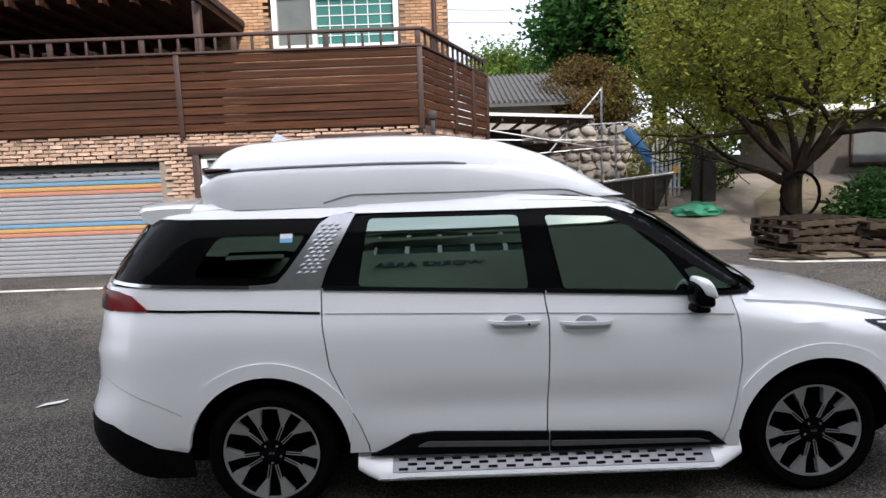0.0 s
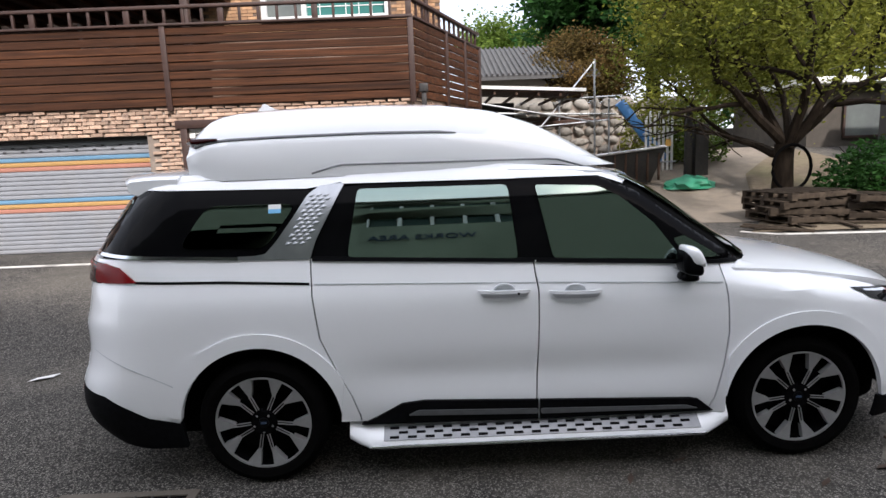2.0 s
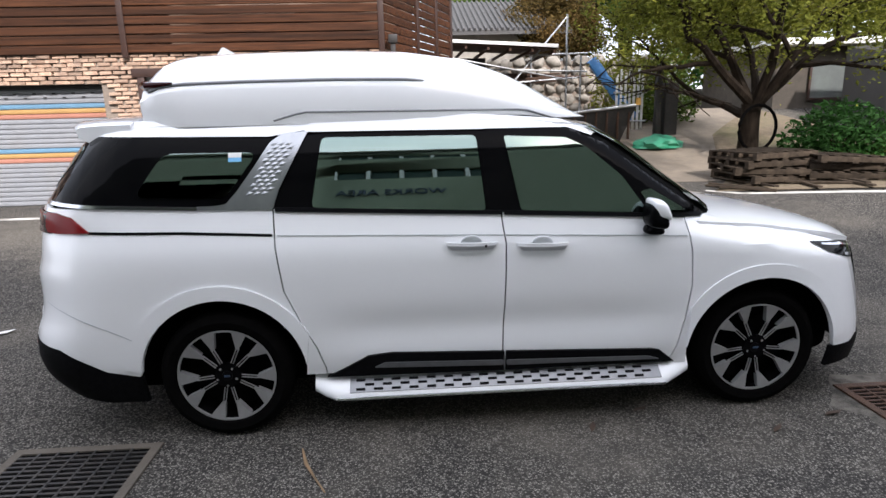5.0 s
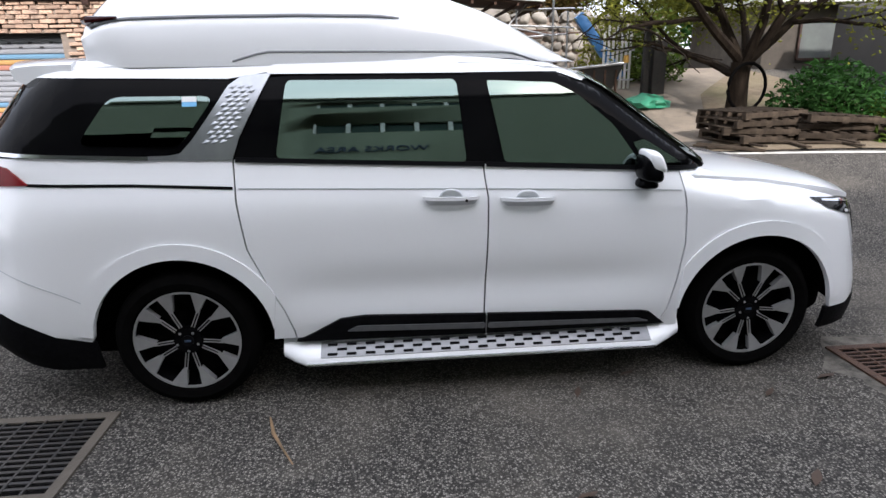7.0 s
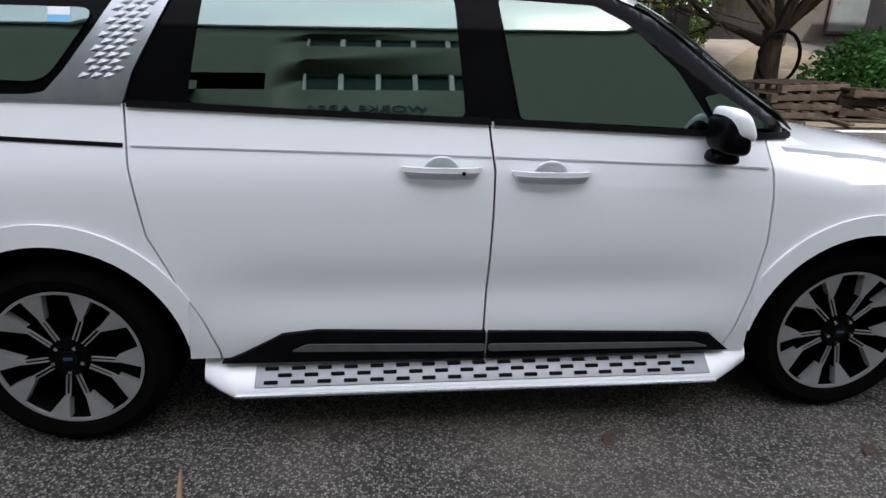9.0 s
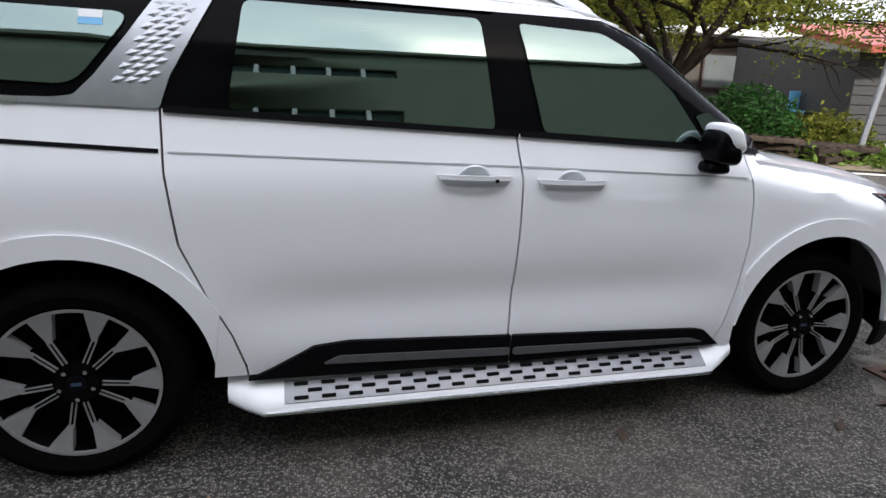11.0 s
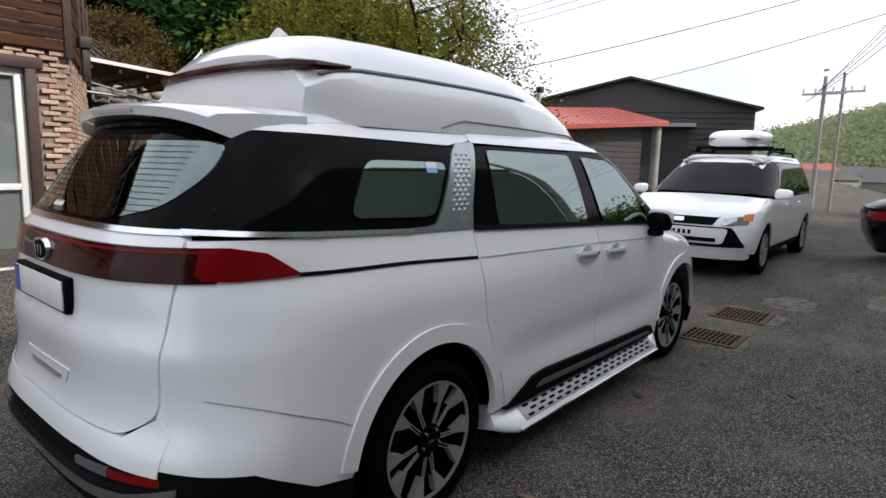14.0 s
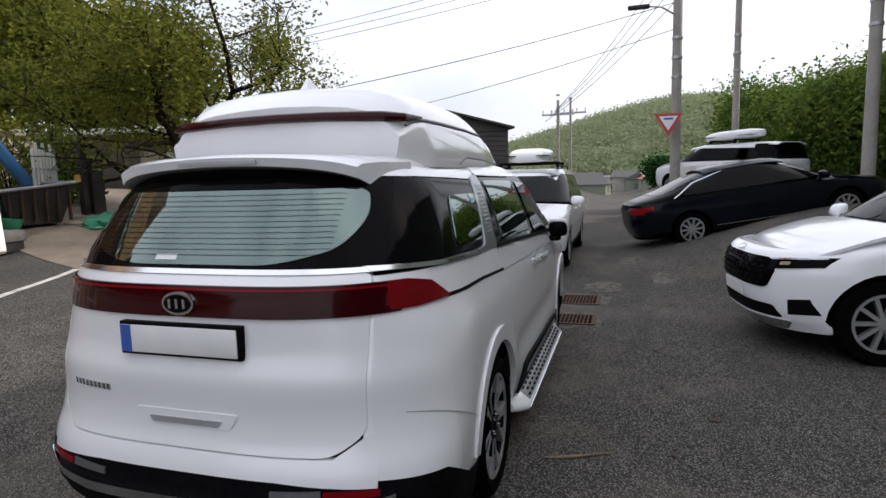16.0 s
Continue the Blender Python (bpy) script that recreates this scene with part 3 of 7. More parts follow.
    fg = rounded([(0.125, belt(0.1) + 0.012), (0.05, 1.652), (0.40, 1.635), (0.52, 1.575), (0.70, 1.42), (0.84, belt(0.8) + 0.010)], 0.02)
    part("front_door_glass", poly_sheet(fg, 0.1, 0.04, gl, 0.006, fine), FILM_GLASS, van)
    vg = rounded([(0.86, belt(0.86) + 0.02), (0.80, 1.33), (0.86, 1.345), (1.06, belt(1.06) + 0.025)], 0.01)
    part("vent_glass", poly_sheet(vg, 0.1, 0.04, gl, 0.006, fine), FILM_GLASS, van)
    # textured silver blade behind the sliding door
    blade = rounded([(-1.64, belt(-1.6) - 0.008), (-1.64, belt(-1.6) + 0.008), (-1.53, belt(-1.53) + 0.012), (-1.47, 1.335), (-1.41, 1.40), (-1.315, 1.53), (-1.235, 1.65), (-1.17, 1.695), (-1.03, 1.705), (-1.19, 1.40), (-1.222, belt(-1.2))], 0.012)
    blade_ob = part("pillar_blade", poly_sheet(blade, 0.06, 0.04, on_side(sign, 0.010), 0.02), BRUSHED, van, "brushed silver pillar with embossed diamond pattern")
    for r in range(13):
        z = 1.385 + 0.0215 * r
        x_mid = -1.302 + (z - 1.385) * 0.50
        for c in range(3):
            x = x_mid + (c - 1.0) * 0.040 + (0.020 if r % 2 else 0)
            bm = bmesh.new()
            fn = on_side(sign, 0.0105)
            vs = [bm.verts.new(fn(x + a, z + b, 0)) for a, b in ((-0.021, -0.006), (0.004, -0.0125), (0.021, 0.006), (-0.004, 0.0125))]
            top = bm.verts.new(on_side(sign, 0.0128)(x, z, 0))
            for k in range(4):
                bm.faces.new((vs[k], vs[(k + 1) % 4], top))
            part("embossed_diamond", bm, BRUSHED, blade_ob, smooth=0)
    # belt mouldings
    def strip(name, pts, w, off, material, d=0.02):
        poly = [(x, z + w / 2) for x, z in pts] + [(x, z - w / 2) for x, z in reversed(pts)]
        return part(name, poly_sheet(poly, 0.1, 1.0, on_side(sign, off), d, [-2.6 + 0.04 * k for k in range(12)]), material, van)
    strip("chrome_belt_trim", [(-2.50, belt(-2.5) - 0.002), (-1.9, belt(-1.9) - 0.002), (-1.62, belt(-1.62) - 0.002)], 0.018, 0.012, CHROME)
    strip("black_belt_trim", [(-1.21, belt(-1.2)), (0.02, belt(0.02))], 0.022, 0.012, BLACK_PLASTIC)
    strip("black_belt_trim", [(0.03, belt(0.03)), (1.19, belt(1.2) - 0.004)], 0.022, 0.012, BLACK_PLASTIC)
    strip("black_shoulder_line", [(-2.20, 1.205), (-1.7, 1.192), (-1.228, 1.166)], 0.014, 0.003, BLACK_PLASTIC)
    seam = [(-2.52, 0.815), (-2.46, 0.800), (-2.38, 0.775), (-2.30, 0.745), (-2.22, 0.712), (-2.14, 0.675), (-2.07, 0.64), (-2.015, 0.61)]
    part("bumper_seam", poly_sheet([(x, z) for x, z in seam] + [(x + 0.002, z + 0.004) for x, z in reversed(seam)], 0.03, 0.03, on_side(sign, 0.0012), 0.004), SILVER, van)
    strip("shoulder_crease", [(-1.20, 1.163), (0.02, 1.125)], 0.006, 0.003, SILVER)
    strip("shoulder_crease", [(0.035, 1.125), (1.05, 1.085)], 0.006, 0.003, SILVER)
    # roof side rail above the doors
    cant = [(-2.20, 1.70), (-1.24, 1.68), (-1.03, 1.712), (-0.06, 1.692), (0.42, 1.69), (0.56, 1.64), (0.60, 1.655), (0.42, 1.735), (-0.1, 1.775), (-1.2, 1.785), (-2.1, 1.775), (-2.26, 1.74)]
    part("roof_side", poly_sheet(cant, 0.1, 0.03, on_side(sign, 0.003), 0.03), WHITE, van)
    # door handles
    for x0 in (-0.157, 0.236):
        zc = 1.082 if x0 < 0 else 1.065
        cup = bmesh.new()
        bmesh.ops.create_uvsphere(cup, u_segments=20, v_segments=10, radius=1)
        bmesh.ops.transform(cup, verts=cup.verts, matrix=pose(x0, sign * (side_y(x0, zc) - 0.003), zc - 0.004, 0, 0, 0) @ Matrix.Diagonal((0.062, 0.009, 0.054, 1)))
        part("handle_recess", cup, SILVER, van)
        def grip_fn(u, v, d, x0=x0, zc=zc):
            q = min(abs(u - x0) / 0.155, 1.0)
            return Vector((u, sign * (side_y(x0, zc) + 0.004 + 0.034 * (1 - q ** 3) - 0.25 * max(0, zc - 0.006 - v) - d), v))
        gp = rounded([(x0 - 0.148, zc + 0.016), (x0 + 0.148, zc + 0.010), (x0 + 0.118, zc - 0.030), (x0 + 0.06, zc - 0.036), (x0 - 0.06, zc - 0.034), (x0 - 0.122, zc - 0.026)], 0.012)
        handle = part("door_handle", poly_sheet(gp, 0.02, 0.012, grip_fn, 0.016), WHITE, van, "white door handle with silver lower edge")
        part("handle_edge", poly_sheet(rounded([(x0 - 0.136, zc + 0.0), (x0 + 0.136, zc - 0.006), (x0 + 0.114, zc - 0.028), (x0 - 0.114, zc - 0.024)], 0.008), 0.02, 0.012, lambda u, v, d: grip_fn(u, v, d - 0.0025), 0.004), SILVER, handle)
        if x0 < 0:
            part("keyhole", cyl(bmesh.new(), (x0 + 0.075, sign * (side_y(x0, zc) + 0.030), zc - 0.006), (x0 + 0.075, sign * (side_y(x0, zc) + 0.040), zc - 0.006), 0.007, n=10), BLACK_PLASTIC, van)
    # door mirror: a dark shell with a white cap over its outer upper half, on a dark foot
    def lobe(x, y, z, sx, sy, sz, lean, p=0.62):
        bm = bmesh.new()
        bmesh.ops.create_uvsphere(bm, u_segments=28, v_segments=16, radius=1)
        for v in bm.verts:
            q = [math.copysign(abs(c) ** p, c) for c in v.co]
            v.co = Vector((x + q[0] * sx * (1 - 0.16 * q[2]) - lean * q[2], sign * (y + q[1] * sy), z + q[2] * sz - 0.10 * q[0] * sz))
        return bm
    mirror = part("door_mirror", lobe(0.838, 1.030, 1.215, 0.056, 0.082, 0.070, 0.010), BLACK_GLOSS, van, "black door mirror with white cap")
    part("mirror_cap", lobe(0.850, 1.032, 1.252, 0.048, 0.086, 0.058, 0.020), WHITE, mirror)
    part("mirror_stalk", lobe(0.848, 0.995, 1.132, 0.052, 0.060, 0.028, 0.0, 0.75), BLACK_GLOSS, mirror)
    part("mirror_trim", boxes(((0.80, min(sign * 0.96, sign * 1.10), 1.190), (0.890, max(sign * 0.96, sign * 1.10), 1.1945)), bevel=0.002), SILVER, mirror)

# wheels: built at the rear on the near side, then copied


def wheel_at(parent, cx, cy, cz, sign, radius=0.372, width=0.23, rim=0.272, spokes=5):
    wheel = new("wheel")
    wheel.parent = parent
    wheel.matrix_parent_inverse = Matrix()
    wheel.matrix_basis = pose(cx, cy, cz, 0, 0, 0 if sign < 0 else 180)
    bm = bmesh.new()
    n = 48
    prof = [(rim, 0.02), (rim + 0.012, -0.012), (radius - 0.05, -0.022), (radius - 0.018, -0.006), (radius, 0.03), (radius, width - 0.03), (radius - 0.02, width), (rim, width)]
    rings = [[bm.verts.new((r * math.cos(2 * math.pi * k / n), y, r * math.sin(2 * math.pi * k / n))) for r, y in prof] for k in range(n)]
    for k in range(n):
        r0, r1 = rings[k], rings[(k + 1) % n]
        for j in range(len(prof) - 1):
            bm.faces.new((r0[j], r1[j], r1[j + 1], r0[j + 1]))
    part("tyre", bm, RUBBER, wheel)
    bm = bmesh.new()
    prof = [(rim + 0.004, 0.014), (rim + 0.002, -0.004), (rim - 0.008, -0.004), (rim - 0.012, 0.02), (rim - 0.03, 0.12), (0.10, 0.14), (0.0, 0.14)]
    rings = [[bm.verts.new((r * math.cos(2 * math.pi * k / n), y, r * math.sin(2 * math.pi * k / n))) for r, y in prof[:-1]] for k in range(n)]
    for k in range(n):
        r0, r1 = rings[k], rings[(k + 1) % n]
        for j in range(len(prof) - 2):
            bm.faces.new((r0[j], r1[j], r1[j + 1], r0[j + 1]))
    bm.faces.new([r[-1] for r in rings])
    rim_ob = part("rim", bm, BLACK_GLOSS, wheel, "black inner rim")
    part("rim_lip", ring_mesh(rim + 0.001, rim - 0.010, -0.006, 0.006, 48), ALLOY, wheel)
    for k in range(spokes):
        m = pose(0, 0, 0, 0, 90 - 360 / spokes * k, 0)
        for d in (-1, 1):
            # a slim double-edged arm that opens into a wide machined wedge at the rim
            q = rim - 0.005
            face = [(0.158, 0.031), (0.166, 0.030), (math.sqrt(q * q - 0.040 ** 2), 0.040), (math.sqrt(q * q - 0.080 ** 2), 0.080), (math.sqrt(q * q - 0.117 ** 2), 0.117), (0.160, 0.044)]
            bm = bmesh.new()
            f = [bm.verts.new(Vector((x, 0.006 - 0.012 * (x - 0.158) / 0.11, d * z))) for x, z in face]
            g = [bm.verts.new(Vector((v.co.x, v.co.y + 0.034, v.co.z))) for v in f]
            bm.faces.new(f)
            bm.faces.new(g[::-1])
            for j in range(len(face)):
                bm.faces.new((f[j], g[j], g[(j + 1) % len(face)], f[(j + 1) % len(face)]))
            bmesh.ops.transform(bm, verts=bm.verts, matrix=m)
            part("spoke_wedge", bm, ALLOY, wheel, smooth=20)
            arm_m = m @ pose(0.075, 0, d * 0.017, 0, -d * 11.5, 0)
            bm = box(bmesh.new(), (-0.02, 0.012, -0.009), (0.105, 0.045, 0.009))
            bmesh.ops.transform(bm, verts=bm.verts, matrix=arm_m)
            part("spoke_arm", bm, BLACK_GLOSS, wheel)
            for off in (-0.0068, 0.0068):
                bm = box(bmesh.new(), (0.0, 0.006, off - 0.0022), (0.097, 0.012, off + 0.0022))
                bmesh.ops.transform(bm, verts=bm.verts, matrix=arm_m)
                part("spoke_edge", bm, ALLOY, wheel)
    part("hub", cyl(bmesh.new(), (0, 0.03, 0), (0, 0.0, 0), 0.075, 0.07, 24), BLACK_GLOSS, wheel)
    part("hub_cap", cyl(bmesh.new(), (0, 0.01, 0), (0, -0.006, 0), 0.032, 0.03, 24), BLACK_PLASTIC, wheel)
    for k in range(5):
        a = 2 * math.pi * (k / 5 - 0.25)
        part("wheel_nut", cyl(bmesh.new(), (0.055 * math.cos(a), 0.01, 0.055 * math.sin(a)), (0.055 * math.cos(a), -0.012, 0.055 * math.sin(a)), 0.010, 0.008, 6), CHROME, wheel)
    part("hub_mark", boxes(((-0.016, -0.0085, -0.006), (0.016, -0.005, 0.006)), bevel=0.001), SIGN_DARK, wheel)
    return wheel


def ring_mesh(r_out, r_in, y0, y1, n):
    bm = bmesh.new()
    prof = [(r_out, y0), (r_out, y1), (r_in, y1), (r_in, y0)]
    rings = [[bm.verts.new((r * math.cos(2 * math.pi * k / n), y, r * math.sin(2 * math.pi * k / n))) for r, y in prof] for k in range(n)]
    for k in range(n):
        r0, r1 = rings[k], rings[(k + 1) % n]
        for j in range(4):
            bm.faces.new((r0[j], r1[j], r1[(j + 1) % 4], r0[(j + 1) % 4]))
    return bm


for cx in (WR, WF):
    track = 0.955 if cx < 0 else 0.915
    wheel_at(van, cx, -track, 0.372, -1)
    wheel_at(van, cx, track, 0.372, 1)

# roof skin, bonnet, windscreen
bm = bmesh.new()
rows = []
for i in range(20):
    x = -2.30 + (0.72 + 2.30) * i / 19
    zr = interp(x, [-2.30, -1.8, -0.5, 0.3, 0.72], [1.755, 1.785, 1.79, 1.765, 1.70])
    rows.append([bm.verts.new((x, min(0.72, side_y(x, zr - 0.045) - 0.005) * s * (1 - 0.10 * max(0, (-1.9 - x) / 0.4) ** 2), zr - 0.035 * s * s)) for s in [k / 6 - 1 for k in range(13)]])
for r0, r1 in zip(rows, rows[1:]):
    for k in range(12):
        bm.faces.new((r0[k], r0[k + 1], r1[k + 1], r1[k]))
r = bmesh.ops.extrude_face_region(bm, geom=bm.faces[:])
bmesh.ops.translate(bm, verts=[g for g in r["geom"] if isinstance(g, bmesh.types.BMVert)], vec=(0, 0, -0.03))
part("roof_skin", bm, WHITE, van)
bm = bmesh.new()
rows = []
for i in range(14):
    x = 1.06 + 1.275 * i / 13
    z0 = interp(x, [1.06, 1.6, 2.0, 2.22, 2.335], [1.195, 1.132, 1.066, 1.008, 0.955])
    row = []
    for k in range(17):
        s = k / 8 - 1
        hw = min(0.90, side_y(x - 0.02, z0 - 0.05) - 0.01)
        row.append(bm.verts.new((x + (0.0 if i < 13 else -0.16 * abs(s) ** 2.5), s * hw, z0 + 0.03 * (1 - s * s) - 0.035 * abs(s) ** 6)))
    rows.append(row)
for r0, r1 in zip(rows, rows[1:]):
    for k in range(16):
        bm.faces.new((r0[k], r0[k + 1], r1[k + 1], r1[k]))
r = bmesh.ops.extrude_face_region(bm, geom=bm.faces[:])
bmesh.ops.translate(bm, verts=[g for g in r["geom"] if isinstance(g, bmesh.types.BMVert)], vec=(0, 0, -0.04))
part("bonnet", bm, WHITE, van)
part("windscreen", poly_sheet([(-0.72, 1.19), (0.72, 1.19), (0.66, 1.60), (0.60, 1.70), (-0.60, 1.70), (-0.66, 1.60)], 0.12, 0.06, on_front(0.006), 0.01), GLASS, van)
part("front_bumper", poly_sheet(rounded([(-0.80, 0.36), (0.80, 0.36), (0.80, 0.93), (-0.80, 0.93)], 0.04), 0.08, 0.06, on_front(), 0.03), WHITE, van)
part("front_skirt", poly_sheet([(-0.80, 0.22), (0.80, 0.22), (0.82, 0.375), (-0.82, 0.375)], 0.08, 0.06, on_front(0.004), 0.05), BLACK_PLASTIC, van)
part("grille", poly_sheet(rounded([(-0.62, 0.62), (0.62, 0.62), (0.66, 0.90), (-0.66, 0.90)], 0.04), 0.08, 0.06, on_front(0.010), 0.02), BLACK_GLOSS, van)
for sign in (-1, 1):
    part("headlamp", poly_sheet([(1.83, 1.005), (2.10, 0.975), (2.24, 0.945), (2.22, 0.86), (2.12, 0.885), (1.95, 0.94)], 0.05, 0.03, on_side(sign, 0.006), 0.02), BLACK_GLOSS, van)
    part("lamp_strip", poly_sheet([(1.90, 0.992), (2.10, 0.968), (2.22, 0.935), (2.22, 0.925), (2.10, 0.955), (1.90, 0.984)], 0.05, 0.03, on_side(sign, 0.010), 0.02), LAMP_LENS, van)
    part("lamp_strip", poly_sheet([(2.10, 0.915), (2.21, 0.89), (2.21, 0.875), (2.10, 0.90)], 0.05, 0.03, on_side(sign, 0.010), 0.02), LAMP_LENS, van)
    part("front_skirt", poly_sheet([(1.985, 0.235), (2.20, 0.235), (2.33, 0.29), (2.30, 0.40), (2.16, 0.365), (1.99, 0.37)], 0.05, 0.04, on_side(sign, 0.004), 0.03), BLACK_PLASTIC, van)
    part("rear_skirt", poly_sheet([(-1.995, 0.235), (-2.20, 0.235), (-2.38, 0.255), (rear_x(0.86, 0.30), 0.30), (rear_x(0.80, 0.38), 0.38), (rear_x(0.76, 0.48), 0.48), (rear_x(0.76, 0.60), 0.60), (-2.57, 0.588), (-2.42, 0.570), (-2.32, 0.515), (-2.18, 0.435), (-2.0, 0.395)], 0.05, 0.04, on_side(sign, 0.004), 0.03, [-2.76 + 0.016 * k for k in range(26)]), BLACK_PLASTIC, van)
    part("tail_lamp_side", poly_sheet([(-2.19, 1.205), (-2.30, 1.285), (-2.40, 1.305), (-2.56, 1.305), (-2.56, 1.20), (-2.40, 1.195)], 0.05, 0.03, on_side(sign, 0.010), 0.02, [-2.6 + 0.02 * k for k in range(20)]), RED_BRIGHT, van, "bright red tail lamp")

# rear: tailgate, lamps, glass, bumper
part("tailgate", poly_sheet(rounded([(-0.712, 0.76), (-0.60, 0.685), (0.60, 0.685), (0.712, 0.76), (0.709, 1.345), (-0.709, 1.345)], 0.05), 0.06, 0.025, on_rear(), 0.03), WHITE, van)
part("rear_bumper", poly_sheet([(-0.76, 0.575), (-0.40, 0.60), (0.40, 0.60), (0.76, 0.575), (0.765, 0.70), (0.719, 0.757), (0.604, 0.679), (-0.604, 0.679), (-0.719, 0.757), (-0.765, 0.70)], 0.06, 0.03, on_rear(0.002), 0.03), WHITE, van)
part("rear_skirt", poly_sheet([(-0.84, 0.28), (0.84, 0.28), (0.84, 0.60), (0.40, 0.61), (-0.40, 0.61), (-0.84, 0.60)], 0.06, 0.05, on_rear(-0.004), 0.03), BLACK_PLASTIC, van)
part("skid_trim", poly_sheet([(-0.82, 0.525), (-0.66, 0.475), (-0.50, 0.455), (0.50, 0.455), (0.66, 0.475), (0.82, 0.525), (0.82, 0.550), (0.66, 0.512), (0.50, 0.500), (-0.50, 0.500), (-0.66, 0.512), (-0.82, 0.550)], 0.06, 0.05, on_rear(0.012), 0.02), CHROME, van)
for s in (-1, 1):
    part("reflector", poly_sheet([(s * 0.58, 0.545), (s * 0.77, 0.548), (s * 0.77, 0.572), (s * 0.58, 0.572)][::s], 0.06, 0.05, on_rear(0.004), 0.02), RED_BRIGHT, van)
    part("bumper_lamp", poly_sheet([(s * 0.38, 0.540), (s * 0.57, 0.545), (s * 0.57, 0.575), (s * 0.38, 0.565)][::s], 0.06, 0.05, on_rear(0.004), 0.02), TREAD, van)
part("light_bar", poly_sheet([(-0.80, 1.19), (0.80, 1.19), (0.80, 1.305), (-0.80, 1.305)], 0.05, 0.03, on_rear(0.012), 0.025), RED_LENS, van, "dark red full-width tail light bar")
part("light_strip", poly_sheet([(-0.80, 1.288), (0.80, 1.288), (0.80, 1.296), (-0.80, 1.296)], 0.05, 0.03, on_rear(0.016), 0.01), RED_BRIGHT, van)
part("chrome_tail_trim", poly_sheet([(-0.78, 1.343), (0.78, 1.343), (0.78, 1.361), (-0.78, 1.361)], 0.05, 0.03, on_rear(0.008), 0.02), CHROME, van)
part("rear_surround", poly_sheet([(-0.74, 1.355), (0.74, 1.355), (0.72, 1.50), (0.68, 1.70), (-0.68, 1.70), (-0.72, 1.50)], 0.06, 0.05, on_rear(0.0), 0.02), BLACK_GLOSS, van)
part("rear_glass", poly_sheet(rounded([(-0.36, 1.375), (0.36, 1.375), (0.58, 1.43), (0.650, 1.54), (0.62, 1.655), (-0.62, 1.655), (-0.650, 1.54), (-0.58, 1.43)], 0.12), 0.06, 0.05, on_rear(0.005), 0.008), GLASS, van)


def spoiler_loft(name, inset, x_tip, z_top, lip, deep, material):
    """A wedge that carries the roof on over the rear glass: sections from side to side, deeper at the ends."""
    bm = bmesh.new()
    rows = []
    for k in range(33):
        q = k / 16 - 1
        e = abs(q)
        tip = x_tip + 0.045 * e ** 2 + 0.055 * e ** 8
        zt = z_top - 0.030 * e ** 2 - 0.022 * e ** 10
        sec = [(-2.00, zt), (-2.20, zt - 0.002), (tip + 0.03, zt - 0.010), (tip, zt - 0.024), (tip + 0.012, zt - 0.024 - lip - 0.012 * e ** 4), (tip + 0.07, zt - 0.036 - lip - 0.022 * e ** 4), (-2.22, zt - 0.052 - deep * e ** 5), (-2.00, zt - 0.060 - deep * e ** 5)]
        rows.append([bm.verts.new((x, q * (interp(x, [-2.45, -2.36, -2.20, -2.00], [0.545, 0.585, 0.632, 0.690]) - inset), z)) for x, z in sec])
    n = len(rows[0])
    for r0, r1 in zip(rows, rows[1:]):
        for k in range(n):
            bm.faces.new((r0[k], r0[(k + 1) % n], r1[(k + 1) % n], r1[k]))
    bm.faces.new(rows[0])
    bm.faces.new(rows[-1][::-1])
    return part(name, bm, material, van)


spoiler_loft("spoiler", 0.0, -2.445, 1.812, 0.034, 0.045, WHITE)
# black wedge whose colour gives the deep shadow below the spoiler lip
spoiler_loft("spoiler_shade", 0.045, -2.385, 1.752, 0.030, 0.020, BLACK_GLOSS)
part("brake_lamp", poly_sheet([(-0.19, 1.688), (0.19, 1.688), (0.19, 1.702), (-0.19, 1.702)], 0.1, 0.1, lambda u, v, d: Vector((-2.442 + d, u, v + 0.073)), 0.02), SILVER, van, "unlit silvery brake lamp strip")
plate = part("number_plate", boxes(((-2.725, -0.275, 1.035), (-2.685, 0.275, 1.165)), bevel=0.004), BLACK_PLASTIC, van, "blank white number plate in a dark frame")
part("plate_face", boxes(((-2.733, -0.262, 1.047), (-2.726, 0.262, 1.153)), bevel=0.002), PLATE, plate)
part("plate_band", boxes(((-2.736, 0.215, 1.047), (-2.7325, 0.262, 1.153))), BLUE, plate)
bm = cyl(bmesh.new(), (-2.690, 0, 1.24), (-2.716, 0, 1.24), 0.075, 0.072, 32)
for v in bm.verts:
    v.co.z = 1.24 + (v.co.z - 1.24) * 0.62
badge = part("emblem", bm, CHROME, van, "oval chrome badge with dark centre")
bm = cyl(bmesh.new(), (-2.708, 0, 1.24), (-2.719, 0, 1.24), 0.062, 0.06, 32)
for v in bm.verts:
    v.co.z = 1.24 + (v.co.z - 1.24) * 0.58
part("badge_centre", bm, BLACK_PLASTIC, badge)
for y0 in (-0.032, 0.0, 0.032):
    part("badge_mark", boxes(((-2.722, y0 - 0.006, 1.222), (-2.718, y0 + 0.006, 1.258))), CHROME, badge)
grip = part("gate_grip", poly_sheet(rounded([(-0.20, 0.765), (0.20, 0.765), (0.24, 0.825), (-0.24, 0.825)], 0.02), 0.06, 0.03, on_rear(0.004), 0.02), WHITE, van)
part("grip_recess", poly_sheet(rounded([(-0.15, 0.772), (0.15, 0.772), (0.17, 0.796), (-0.17, 0.796)], 0.01), 0.06, 0.03, on_rear(0.008), 0.01), SILVER, grip)
